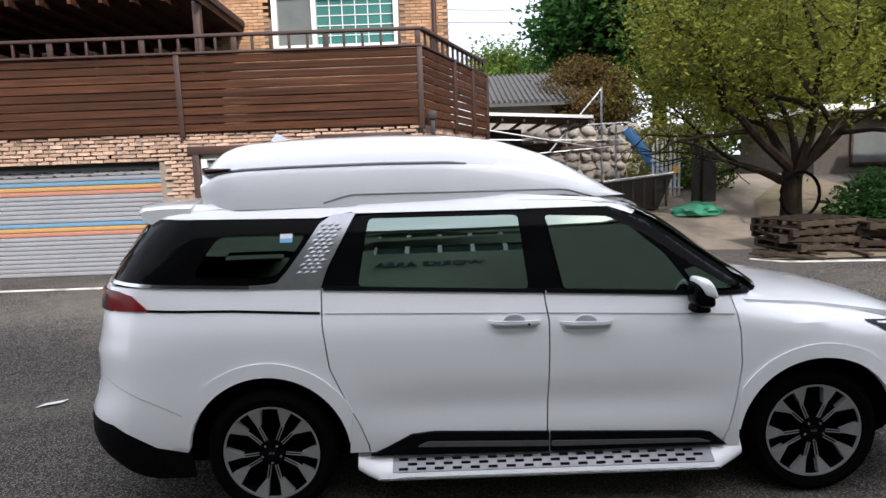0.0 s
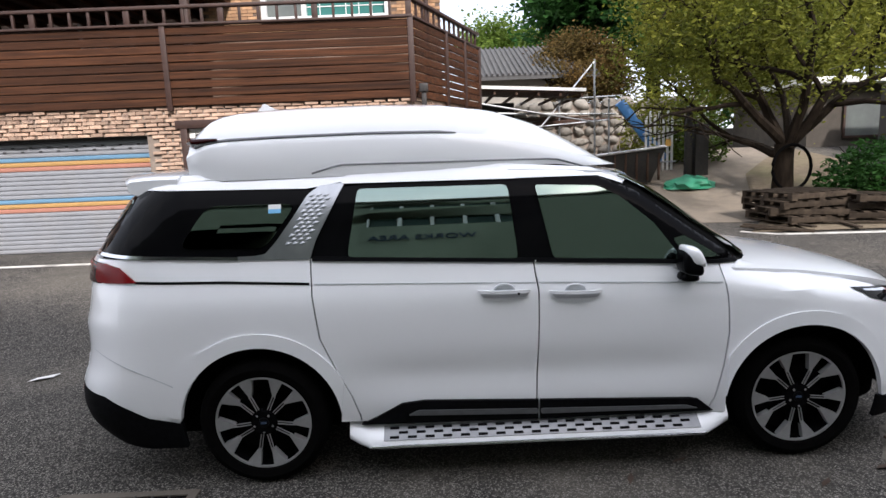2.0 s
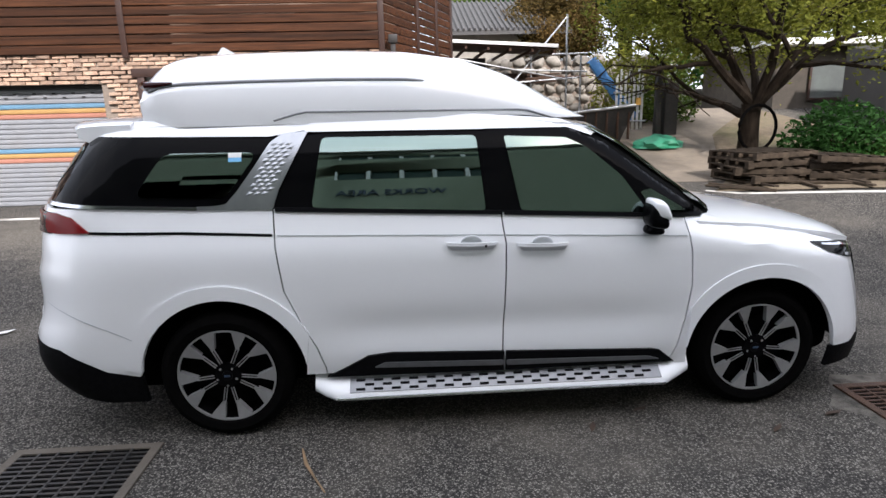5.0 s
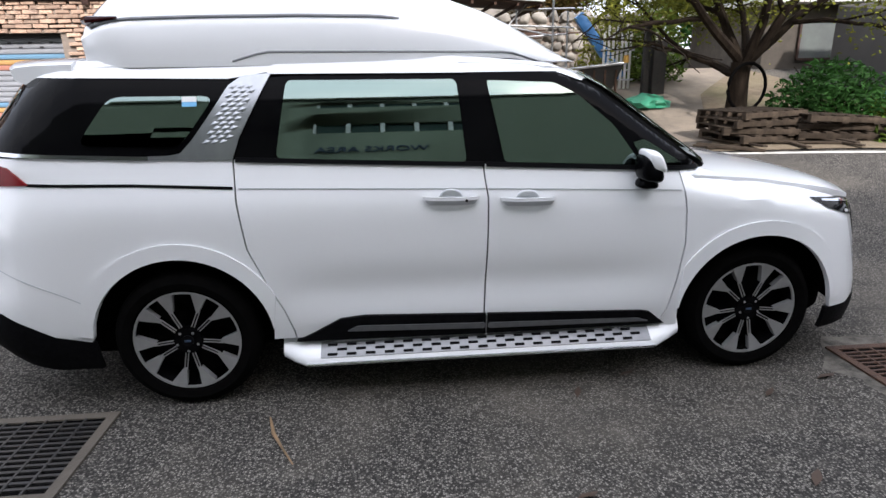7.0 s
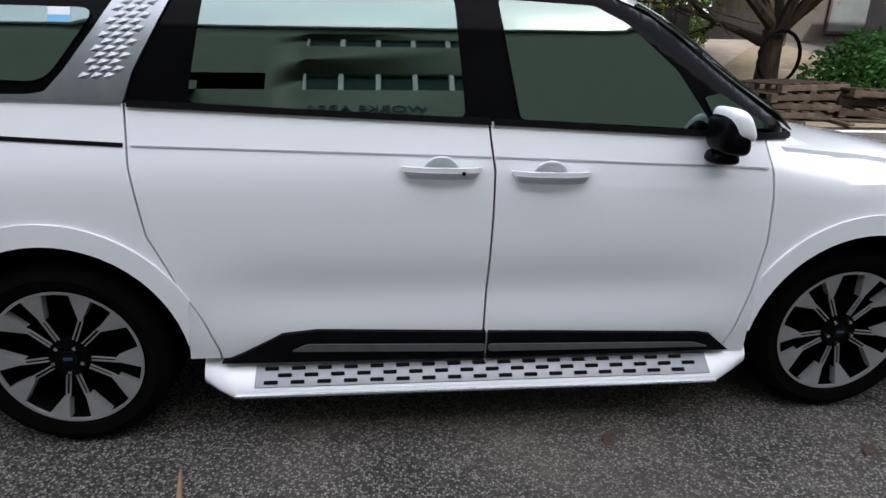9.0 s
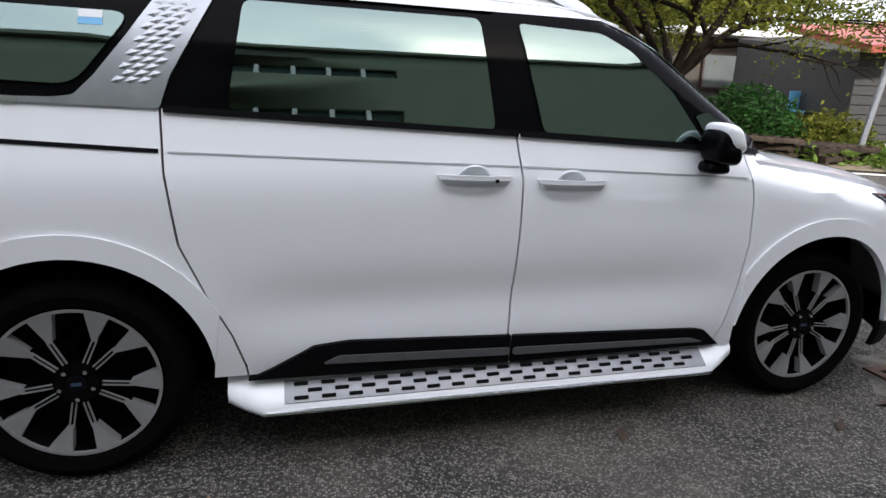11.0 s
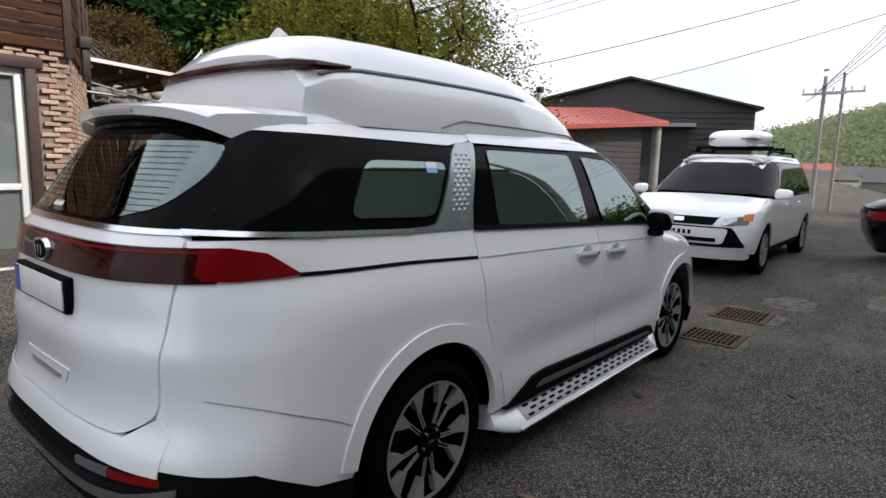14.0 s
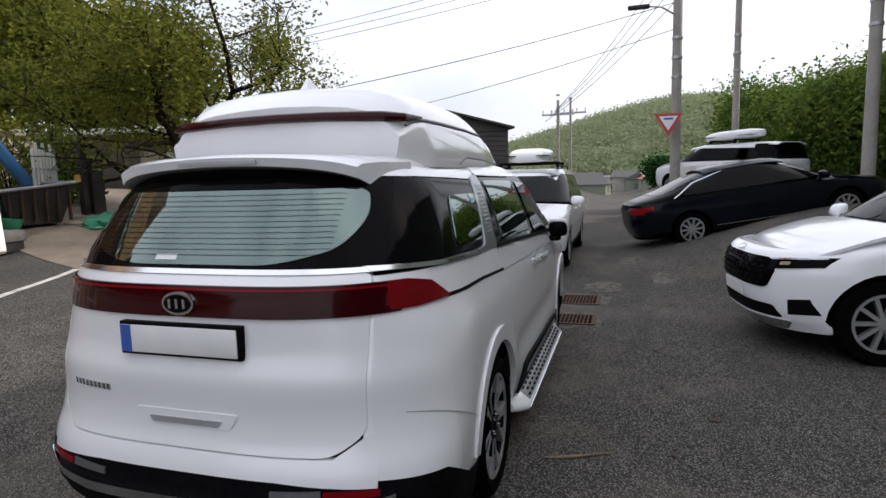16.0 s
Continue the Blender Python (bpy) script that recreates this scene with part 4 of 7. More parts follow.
for k in range(9):
    y0 = 0.36 + 0.026 * k
    part("name_badge", poly_sheet([(y0, 0.875), (y0 + 0.019, 0.875), (y0 + 0.019, 0.90), (y0, 0.90)], 1, 1, on_rear(0.005), 0.006), CHROME, van)
for k in range(12):
    z = 1.41 + 0.0205 * k
    part("heater_line", poly_sheet([(-0.55, z), (0.55, z), (0.55, z + 0.001), (-0.55, z + 0.001)], 0.1, 1, on_rear(0.0085), 0.001), BLACK_PLASTIC, van)
part("glass_sticker", poly_sheet([(-1.455, 1.553), (-1.385, 1.553), (-1.385, 1.588), (-1.455, 1.588)], 0.1, 0.1, on_side(-1, 0.0105), 0.001), STICKER, van)
part("glass_sticker", poly_sheet([(-1.455, 1.575), (-1.385, 1.575), (-1.385, 1.60), (-1.455, 1.60)], 0.1, 0.1, on_side(-1, 0.0112), 0.001), PLATE, van)
part("glass_sticker", poly_sheet([(0.09, 1.392), (0.19, 1.392), (0.19, 1.412), (0.09, 1.412)], 0.1, 0.1, on_rear(0.0065), 0.001), PLATE, van)

# raised roof box: sections along its length, with a lamp strip at the rear and a rail line on each side
def box_half(x):
    return interp(x, [-1.96, -1.91, -1.78, -0.5, 0.2, 0.5, 0.62], [0.55, 0.60, 0.62, 0.60, 0.52, 0.42, 0.30])


def box_top(x):
    return interp(x, [-1.95, -1.92, -1.84, -1.7, -1.4, -0.9, -0.5, -0.14, 0.1, 0.3, 0.5, 0.62], [2.03, 2.085, 2.14, 2.165, 2.178, 2.183, 2.17, 2.12, 2.04, 1.94, 1.82, 1.74])


bm = bmesh.new()
rings = []
NX = 46
for i in range(NX):
    x = -1.96 + 2.58 * i / (NX - 1)
    h, zt, zb = (box_half(x - 0.04) + box_half(x) + box_half(x + 0.04)) / 3, (box_top(x - 0.04) + 2 * box_top(x) + box_top(x + 0.04)) / 4, 1.74
    zm = zb + (zt - zb) * 0.52
    f = (zt - zb) / 0.43
    tuck = 0.05 * max(0, min(1, (-1.72 - x) / 0.2))
    sec = [(h + 0.088 - tuck, zb), (h + 0.088 - tuck, zb + 0.05 * f), (h + 0.080 - 0.6 * tuck, zb + 0.11 * f), (h + 0.060, zm - 0.03 * f), (h + 0.048, zm - 0.007), (h + 0.026, zm + 0.004), (h + 0.004, zm + 0.05 * f),
           (h - 0.045, zt - 0.105 * f), (h - 0.10, zt - 0.060 * f), (h - 0.20, zt - 0.030 * f), (h - 0.36, zt - 0.010 * f), (0.0, zt)]
    sec = [(max(y, 0.0), min(max(z, zb), zt)) for y, z in sec]
    ring = [bm.verts.new((x, -y, z)) for y, z in sec] + [bm.verts.new((x, y, z)) for y, z in reversed(sec[:-1])]
    rings.append(ring)
for r0, r1 in zip(rings, rings[1:]):
    for k in range(len(r0) - 1):
        bm.faces.new((r0[k], r0[k + 1], r1[k + 1], r1[k]))
bm.faces.new(rings[0])
bm.faces.new(rings[-1])
part("roof_box", bm, WHITE, van, smooth=35)
for s in (-1, 1):
    bmr = bmesh.new()
    pts = []
    for i in range(16):
        x = -1.90 + 1.52 * i / 15
        zt = box_top(x)
        zm = 1.74 + (zt - 1.74) * 0.52
        pts.append((x, s * (box_half(x) + 0.030), zm + 0.010))
    tube(bmr, pts, [0.009] * 15 + [0.004], 6)
    part("box_side_rail", bmr, TREAD, van)
bm = bmesh.new()
tube(bm, [(-1.76, -0.662, 1.976), (-1.91, -0.630, 1.968), (-1.962, -0.54, 1.972), (-1.972, -0.25, 1.984), (-1.974, 0, 1.987), (-1.972, 0.25, 1.984), (-1.962, 0.54, 1.972), (-1.91, 0.630, 1.968), (-1.76, 0.662, 1.976)], [0.006, 0.02, 0.024, 0.022, 0.022, 0.022, 0.024, 0.02, 0.006], 8)
part("box_rear_lamp", bm, RED_LENS, van)
bm = bmesh.new()
fin = [(-1.72, 2.14), (-1.66, 2.225), (-1.645, 2.228), (-1.58, 2.19), (-1.46, 2.165), (-1.46, 2.14)]
a = [bm.verts.new((x, -0.022 if z < 2.18 else -0.006, z)) for x, z in fin]
b = [bm.verts.new((x, 0.022 if z < 2.18 else 0.006, z)) for x, z in fin]
bm.faces.new(a), bm.faces.new(b[::-1])
for k in range(len(fin)):
    bm.faces.new((a[k], b[k], b[(k + 1) % len(fin)], a[(k + 1) % len(fin)]))
part("aerial_fin", bm, WHITE, van)
# raised moulding over the side doors and the dark joint between roof and box
for s in (-1, 1):
    rail = rounded([(-1.07, 1.700), (-1.00, 1.772), (-0.10, 1.752), (-0.02, 1.690)], 0.05)
    part("door_top_moulding", poly_sheet(rail, 0.08, 0.02, on_side(s, 0.012), 0.02), WHITE, van)
    joint = []
    for x in [-1.22 + 0.06 * k for k in range(29)]:
        lift = interp(x, [-1.22, -1.06, 0.2, 0.48], [-0.010, 0.034, 0.020, -0.06])
        joint.append((x, s * (box_half(x) + 0.086), 1.772 + lift))
    part("box_joint", tube(bmesh.new(), joint, 0.006, 6), TREAD, van)


# ---- house with garage, deck and upper storey ----
FY, FX, GZ = 5.5, -0.80, 0.47
R = random.Random(5)
house = empty("brick_house", pose(0, 0, 0), "two-storey brick house with dark stained timber deck", "house")


def wall_with_holes(x0, x1, z0, z1, y0, y1, holes):
    """A wall along x with rectangular openings, as blocks."""
    xs_ = sorted({x0, x1, *[h[0] for h in holes], *[h[1] for h in holes]})
    zs_ = sorted({z0, z1, *[h[2] for h in holes], *[h[3] for h in holes]})
    bm = bmesh.new()
    for a, b in zip(xs_, xs_[1:]):
        for c, d in zip(zs_, zs_[1:]):
            mx, mz = (a + b) / 2, (c + d) / 2
            if not any(h[0] < mx < h[1] and h[2] < mz < h[3] for h in holes):
                box(bm, (a, y0, c), (b, y1, d))
    bmesh.ops.remove_doubles(bm, verts=bm.verts, dist=1e-4)
    return bm


GX0, GX1, GT = -9.2, -5.08, 2.32
holes = [(GX0, GX1, 0.2, GT), (-4.42, -3.45, 0.2, 2.40), (-2.32, -1.25, 0.2, 2.52)]
lower = part("ground_floor_wall", wall_with_holes(-12.0, FX, 0.1, 2.78, FY + 0.03, FY + 0.33, holes), MORTAR, house)
# splayed side wall
SIDE = (Vector((FX, FY, 0)), Vector((0.46, 8.6, 0)))
sdir = (SIDE[1] - SIDE[0]).normalized()
sang = math.degrees(math.atan2(sdir.y, sdir.x))
slen = (SIDE[1] - SIDE[0]).length
bm = boxes(((0.0, 0.03, 0.1), (slen, 0.33, 2.78)))
bmesh.ops.transform(bm, verts=bm.verts, matrix=pose(FX, FY, 0, 0, 0, sang))
part("side_wall", bm, MORTAR, house)
part("house_core", boxes(((-12.0, 8.9, 0.1), (0.3, 12, 2.7))), MORTAR, house)
part("deck_floor", boxes(((-12.0, FY - 0.02, 2.74), (FX - 0.02, 9.2, 2.80))), WOOD_TRIM, house)

# roller shutter: slats with coloured stripes
shutter = part("garage_door", boxes(((GX0, FY + 0.20, 0.45), (GX1, FY + 0.24, GT))), SHUTTER, house, "grey roller shutter with blue, yellow and red stripes")
nsl = 24
for k in range(nsl):
    z0 = 0.47 + (GT - 0.52) * k / nsl
    h = (GT - 0.52) / nsl
    zc = z0 + h / 2
    mt_ = SHUTTER
    for c, m_ in ((2.03, SHUT_BLUE), (1.95, SHUT_YEL), (1.88, SHUT_RED), (1.30, SHUT_BLUE), (1.22, SHUT_YEL), (1.15, SHUT_RED)):
        if abs(zc - c) < 0.038:
            mt_ = m_
    bm = bmesh.new()
    prof = [(0.20, z0 + 0.002), (0.183, z0 + 0.012), (0.178, z0 + h * 0.5), (0.183, z0 + h - 0.012), (0.20, z0 + h - 0.002)]
    a = [bm.verts.new((GX0, FY + y, z)) for y, z in prof]
    b = [bm.verts.new((GX1, FY + y, z)) for y, z in prof]
    for j in range(4):
        bm.faces.new((a[j], b[j], b[j + 1], a[j + 1]))
    part("shutter_slat", bm, mt_, shutter)
for k in range(14):
    for r_ in (0, 1):
        x = GX1 - 0.25 - 0.29 * k - 0.14 * r_
        part("vent_slot", boxes(((x, FY + 0.17, GT - 0.13 - 0.06 * r_), (x + 0.05, FY + 0.176, GT - 0.11 - 0.06 * r_))), IRON, shutter)
part("shutter_box", boxes(((GX0, FY + 0.10, GT - 0.05), (GX1, FY + 0.26, GT)), bevel=0.005), IRON, shutter)

# door frames with dark timber surrounds
for x0, x1, zt in ((-4.42, -3.45, 2.40), (-2.32, -1.25, 2.52)):
    d = part("house_door", boxes(((x0 + 0.06, FY + 0.12, 0.45), (x1 - 0.06, FY + 0.16, zt - 0.06))), PANE_GREY, house, "white framed glazed door with dark timber surround")
    part("door_surround", boxes(((x0 - 0.18, FY - 0.03, zt), (x1 + 0.18, FY + 0.06, zt + 0.13)), ((x0 - 0.11, FY - 0.025, 0.45), (x0, FY + 0.06, zt)), ((x1, FY - 0.025, 0.45), (x1 + 0.11, FY + 0.06, zt)), bevel=0.008), WOOD_TRIM, d)
    part("door_frame", boxes(((x0, FY + 0.06, 0.45), (x0 + 0.09, FY + 0.14, zt)), ((x1 - 0.09, FY + 0.06, 0.45), (x1, FY + 0.14, zt)), ((x0 + 0.09, FY + 0.06, zt - 0.09), (x1 - 0.09, FY + 0.14, zt)), ((x0 + 0.09, FY + 0.06, 1.15), (x1 - 0.09, FY + 0.14, 1.22)), bevel=0.006), PVC, d)

# timber deck cladding: boards one by one
for k in range(9):
    z0 = 2.755 + 0.133 * k
    for x0, x1 in ((-12.0, -4.66), (-4.60, FX - 0.03)):
        bm = boxes(((x0, FY - 0.045 - 0.006 * (k % 2), z0), (x1, FY - 0.01, z0 + 0.117)), bevel=0.010)
        part("deck_board", bm, WOOD, house, smooth=20)
    for a_, b_ in ((0.06, slen * 0.42), (slen * 0.42 + 0.07, slen * 0.72), (slen * 0.72 + 0.07, slen)):
        bm = boxes(((a_, -0.045 - 0.006 * (k % 2), z0), (b_, -0.01, z0 + 0.117)), bevel=0.010)
        bmesh.ops.transform(bm, verts=bm.verts, matrix=pose(FX, FY, 0, 0, 0, sang))
        part("deck_board", bm, WOOD, house, smooth=20)
for x in (-11.9, -8.2, -4.63, FX):
    part("deck_post", boxes(((x - 0.045, FY - 0.075, 2.68), (x + 0.045, FY - 0.01, 4.0)), bevel=0.008), WOOD_TRIM, house)
for a_ in (slen * 0.42 + 0.035, slen * 0.72 + 0.035, slen):
    bm = boxes(((a_ - 0.04, -0.075, 2.68), (a_ + 0.04, -0.01, 4.0)), bevel=0.008)
    bmesh.ops.transform(bm, verts=bm.verts, matrix=pose(FX, FY, 0, 0, 0, sang))
    part("deck_post", bm, WOOD_TRIM, house)
part("deck_cap", boxes(((-12, FY - 0.09, 3.955), (FX + 0.03, FY + 0.03, 3.99)), bevel=0.006), WOOD_TRIM, house)
part("hand_rail", boxes(((-12, FY - 0.05, 4.215), (FX + 0.03, FY + 0.03, 4.265)), bevel=0.008), WOOD_TRIM, house)
for k in range(39):
    x = FX - 0.02 - 0.29 * k
    w_ = 0.045 if k % 5 == 0 else 0.02
    part("rail_baluster", boxes(((x - w_, FY - 0.03, 3.98), (x + w_, FY + 0.01, 4.22)), bevel=0.004), WOOD_TRIM, house)
for nm, z0, z1 in (("deck_cap", 3.955, 3.99), ("hand_rail", 4.215, 4.265)):
    bm = boxes(((0.03, -0.07, z0), (slen, 0.03, z1)), bevel=0.006)
    bmesh.ops.transform(bm, verts=bm.verts, matrix=pose(FX, FY, 0, 0, 0, sang))
    part(nm, bm, WOOD_TRIM, house)
for k in range(13):
    bm = boxes(((0.2 + 0.25 * k, -0.03, 3.98), (0.24 + 0.25 * k, 0.01, 4.22)), bevel=0.004)
    bmesh.ops.transform(bm, verts=bm.verts, matrix=pose(FX, FY, 0, 0, 0, sang))
    part("rail_baluster", bm, WOOD_TRIM, house)
# lantern and downpipe at the corner
part("wall_lantern", boxes(((FX + 0.10, FY - 0.12, 2.82), (FX + 0.24, FY + 0.02, 2.95)), ((FX + 0.13, FY - 0.09, 2.50), (FX + 0.21, FY - 0.01, 2.82)), bevel=0.012), IRON, house)
# upper storey behind the deck
UY = 8.0
part("upper_wall", wall_with_holes(-4.85, -0.28, 2.8, 8.2, UY, UY + 0.3, [(-3.72, -1.30, 4.55, 5.62)]), BRICK, house)
part("upper_side_wall", boxes(((-0.53, UY + 0.3, 2.8), (-0.28, 12, 8.2)), ((-4.85, UY + 0.3, 2.8), (-4.6, 12, 8.2))), BRICK, house)
part("upper_wing_wall", boxes(((-12, UY + 1.6, 2.8), (-4.85, UY + 1.9, 6.6))), BRICK, house)
win = part("upper_window", boxes(((-3.72, UY + 0.10, 4.55), (-1.30, UY + 0.13, 5.62))), PANE, house, "white sliding window with greenish glass")
part("window_frame", boxes(((-3.76, UY - 0.04, 4.51), (-3.66, UY + 0.12, 5.66)), ((-1.36, UY - 0.04, 4.51), (-1.26, UY + 0.12, 5.66)), ((-3.66, UY - 0.04, 5.56), (-1.36, UY + 0.12, 5.66)), ((-3.66, UY - 0.04, 4.51), (-1.36, UY + 0.12, 4.60)), ((-2.98, UY - 0.03, 4.60), (-2.89, UY + 0.10, 5.56)), bevel=0.008), PVC, win)
part("window_pane", boxes(((-3.66, UY + 0.06, 4.6), (-2.98, UY + 0.08, 5.56))), PANE_GREY, win)
for k in range(1, 6):
    x = -2.89 + 1.53 * k / 6
    part("window_grille", boxes(((x - 0.008, UY + 0.085, 4.6), (x + 0.008, UY + 0.095, 5.56))), PVC, win)
for k in range(1, 5):
    z = 4.6 + 0.96 * k / 5
    part("window_grille", boxes(((-2.89, UY + 0.085, z - 0.008), (-1.36, UY + 0.095, z + 0.008))), PVC, win)
part("window_frame", boxes(((-8.2, UY + 1.52, 4.35), (-7.0, UY + 1.6, 5.4)), bevel=0.01), PVC, house)
part("window_pane", boxes(((-8.1, UY + 1.50, 4.45), (-7.1, UY + 1.53, 5.3))), PANE_GREY, house)
part("rain_pipe", cyl(bmesh.new(), (-0.55, UY - 0.07, 2.8), (-0.55, UY - 0.07, 8.1), 0.045), WOOD_TRIM, house)
# pergola roof over the left of the deck
pergola = part("pergola_roof", boxes(((-12, FY + 0.3, 4.98), (-4.3, UY + 1.5, 5.10)), bevel=0.01), WOOD_TRIM, house, "dark timber lean-to roof over the deck")
for k in range(16):
    part("pergola_rafter", boxes(((-11.9 + 0.5 * k, FY + 0.2, 4.86), (-11.84 + 0.5 * k, UY + 1.5, 4.98))), WOOD, pergola)
for x in (-4.5, -8.0, -11.5):
    part("pergola_post", boxes(((x, FY + 0.4, 2.8), (x + 0.12, FY + 0.52, 4.9)), bevel=0.01), WOOD_TRIM, pergola)

# facing bricks of the ground floor, stretcher by stretcher
BW, BH = 0.215, 0.062
face = bpy.data.meshes.new("brick")
bm = boxes(((-BW / 2 + 0.006, -0.022, 0.006), (BW / 2 - 0.006, 0.02, BH - 0.006)), bevel=0.006)
bm.to_mesh(face)
bm.free()
face.materials.append(STONE_BRICK)


def brick_at(m, parent):
    ob = bpy.data.objects.new("brick", face)
    scene.collection.objects.link(ob)
    ob.parent = parent
    ob.matrix_basis = m
    return ob


count = 0
rest = bmesh.new()
row = 0
z = 0.40
while z < 2.73:
    x = -9.4 + (BW / 2 if row % 2 else 0)
    while x < FX - 0.08:
        inside = any(h[0] - 0.14 < x < h[1] + 0.14 and h[2] < z + 0.03 < h[3] + (0.12 if h[0] > -5 else 0.0) for h in holes)
        if x < GX0 - 0.1 or inside:
            x += BW
            continue
        m = pose(x + R.uniform(-0.012, 0.012), FY + 0.02 + R.uniform(-0.018, 0.010), z, R.uniform(-5, 5), R.uniform(-1.5, 1.5), R.uniform(-3, 3)) @ Matrix.Diagonal((R.uniform(0.82, 1.03), 1, R.uniform(0.78, 1.06), 1))
        if z > 1.3 and x > -5.2 and count < 300:
            brick_at(m, lower)
            count += 1
        else:
            box(rest, (-BW / 2 + 0.006, -0.022, 0.006), (BW / 2 - 0.006, 0.02, BH - 0.006), m=m)
        x += BW
    s_ = 0.1 + (BW / 2 if row % 2 else 0)
    while s_ < slen - 0.1:
        box(rest, (-BW / 2 + 0.006, -0.022, 0.006), (BW / 2 - 0.006, 0.02, BH - 0.006), m=pose(FX, FY, 0, 0, 0, sang) @ pose(s_, 0.02 + R.uniform(-0.006, 0.006), z))
        s_ += BW
    z += BH
    row += 1
STONE_REST = mat("split_face_brick_rest", (0.52, 0.375, 0.275), 0.9, color2=(0.33, 0.205, 0.145), scale=9, bump=1.0, bump_scale=28, random_amount=0.34, stain=(0.16, 0.12, 0.10), stain_scale=5, stain_amount=0.6, island=True)
tagged(part("bricks", rest, STONE_REST, lower, smooth=0), kind="stuff")
# upper storey bricks
rest = bmesh.new()
z, row = 4.2, 0
UB = mat("beige_brick_rest", (0.46, 0.28, 0.15), 0.85, color2=(0.30, 0.165, 0.09), scale=12, bump=0.4, bump_scale=90, random_amount=0.3, island=True)
while z < 7.0:
    x = -4.78 + (BW / 2 if row % 2 else 0)
    while x < -0.36:
        if not (-3.86 < x < -1.16 and 4.44 < z < 5.68):
            box(rest, (x - BW / 2 + 0.006, UY - 0.016, z + 0.005), (x + BW / 2 - 0.006, UY, z + BH - 0.006))
        x += BW
    z += BH
    row += 1
tagged(part("upper_bricks", rest, UB, house, smooth=0), kind="stuff")

# ---- building across the yard, seen in the windows ----
OY, OH = -11.0, 11.3
works = empty("works_building", pose(0, 0, 0), "grey-green rendered works building with strip windows", "building")
WX, NW = -2.35, 5
wh = [(WX, WX + 0.86 * NW, 7.85, 8.43), (WX, WX + 0.86 * NW, 9.80, 10.32), (-6.2, -3.2, 0.2, 2.8)]
part("building_wall", wall_with_holes(-24, 20, -0.1, OH, OY - 0.3, OY, wh), RENDER_WALL, works)
part("building_roof", boxes(((-24.2, OY - 9, OH), (20.2, OY + 0.25, OH + 0.25))), RENDER_WALL, works)
for z0, h_ in ((7.85, 0.58), (9.80, 0.52)):
    for k in range(NW):
        x = WX + 0.86 * k
        part("strip_window", boxes(((x + 0.07, OY - 0.22, z0), (x + 0.78, OY - 0.18, z0 + h_))), PANE_DARK, works)
        part("window_mullion", boxes(((x - 0.055, OY - 0.2, z0), (x + 0.055, OY - 0.02, z0 + h_))), PVC, works)
part("building_door", boxes(((-6.2, OY - 0.2, 0.0), (-3.2, OY - 0.15, 2.8))), SHUTTER, works)
tx = bpy.data.curves.new("sign_text", "FONT")
tx.body, tx.size, tx.extrude, tx.align_x = "WORKS AREA", 0.44, 0.02, "CENTER"
sign = new("sign_text", tx)
sign.matrix_world = pose(0, 0, 0)
sign.parent = works
sign.matrix_basis = pose(-0.9, OY + 0.03, 7.05, 90, 0, 180) @ Matrix.Diagonal((1, 0.7, 1, 1))
tx.materials.append(SIGN_DARK)


# ---- cars ----
class Shape:
    """Body surface of a car from tables over the height."""
    def __init__(self, zw, vw, zr, vr, zf, vf, ar, af):
        self.t = (zw, vw, zr, vr, zf, vf)
        self.ar, self.af = ar, af

    def hw(self, z):
        return smooth_interp(z, self.t[0], self.t[1])

    def xr(self, z):
        return smooth_interp(z, self.t[2], self.t[3])

    def xf(self, z):
        return smooth_interp(z, self.t[4], self.t[5])

    def side(self, x, z):
        k, xr, xf = 1.0, self.xr(z), self.xf(z)
        if x < xr + self.ar:
            k = (1 - min((xr + self.ar - x) / self.ar, 0.9999) ** 2) ** 0.3
        if x > xf - self.af:
            k = min(k, (1 - min((x - xf + self.af) / self.af, 0.9999) ** 2) ** 0.32)
        return self.hw(z) * k

    def front(self, y, z):
        s = min(abs(y) / self.hw(z), 0.999)
        return self.xf(z) - self.af * (1 - math.sqrt(1 - s ** 3.1))

    def rear(self, y, z):
        s = min(abs(y) / self.hw(z), 0.999)
        return self.xr(z) + self.ar * (1 - math.sqrt(1 - s ** 3.3))


def wheel_simple(parent, x, y, sign, r, rim_r):
    w = new("wheel")
    w.parent = parent
    w.matrix_basis = pose(x, y, r, 0, 0, 0 if sign < 0 else 180)
    tyre = bmesh.new()
    n = 32
    prof = [(rim_r, 0.02), (rim_r + 0.02, -0.008), (r - 0.02, -0.008), (r, 0.025), (r, 0.19), (rim_r, 0.2)]
    rings = [[tyre.verts.new((q * math.cos(2 * math.pi * k / n), yy, q * math.sin(2 * math.pi * k / n))) for q, yy in prof] for k in range(n)]
    for k in range(n):
        for j in range(len(prof) - 1):
            tyre.faces.new((rings[k][j], rings[(k + 1) % n][j], rings[(k + 1) % n][j + 1], rings[k][j + 1]))
    part("tyre", tyre, RUBBER, w)
    part("rim", cyl(bmesh.new(), (0, 0.12, 0), (0, 0.06, 0), rim_r, n=28), BLACK_PLASTIC, w)
    part("rim_lip", ring_mesh(rim_r + 0.004, rim_r - 0.02, -0.004, 0.03, 32), ALLOY, w)
    for k in range(10):
        bm = bmesh.new()
        box(bm, (0.03, 0.005, -0.017), (rim_r - 0.01, 0.05, 0.017))
        bmesh.ops.transform(bm, verts=bm.verts, matrix=pose(0, 0, 0, 0, 36 * k, 0))
        part("spoke", bm, ALLOY, w)
    part("hub_cap", cyl(bmesh.new(), (0, 0.05, 0), (0, -0.004, 0), 0.05, 0.045, 16), ALLOY, w)


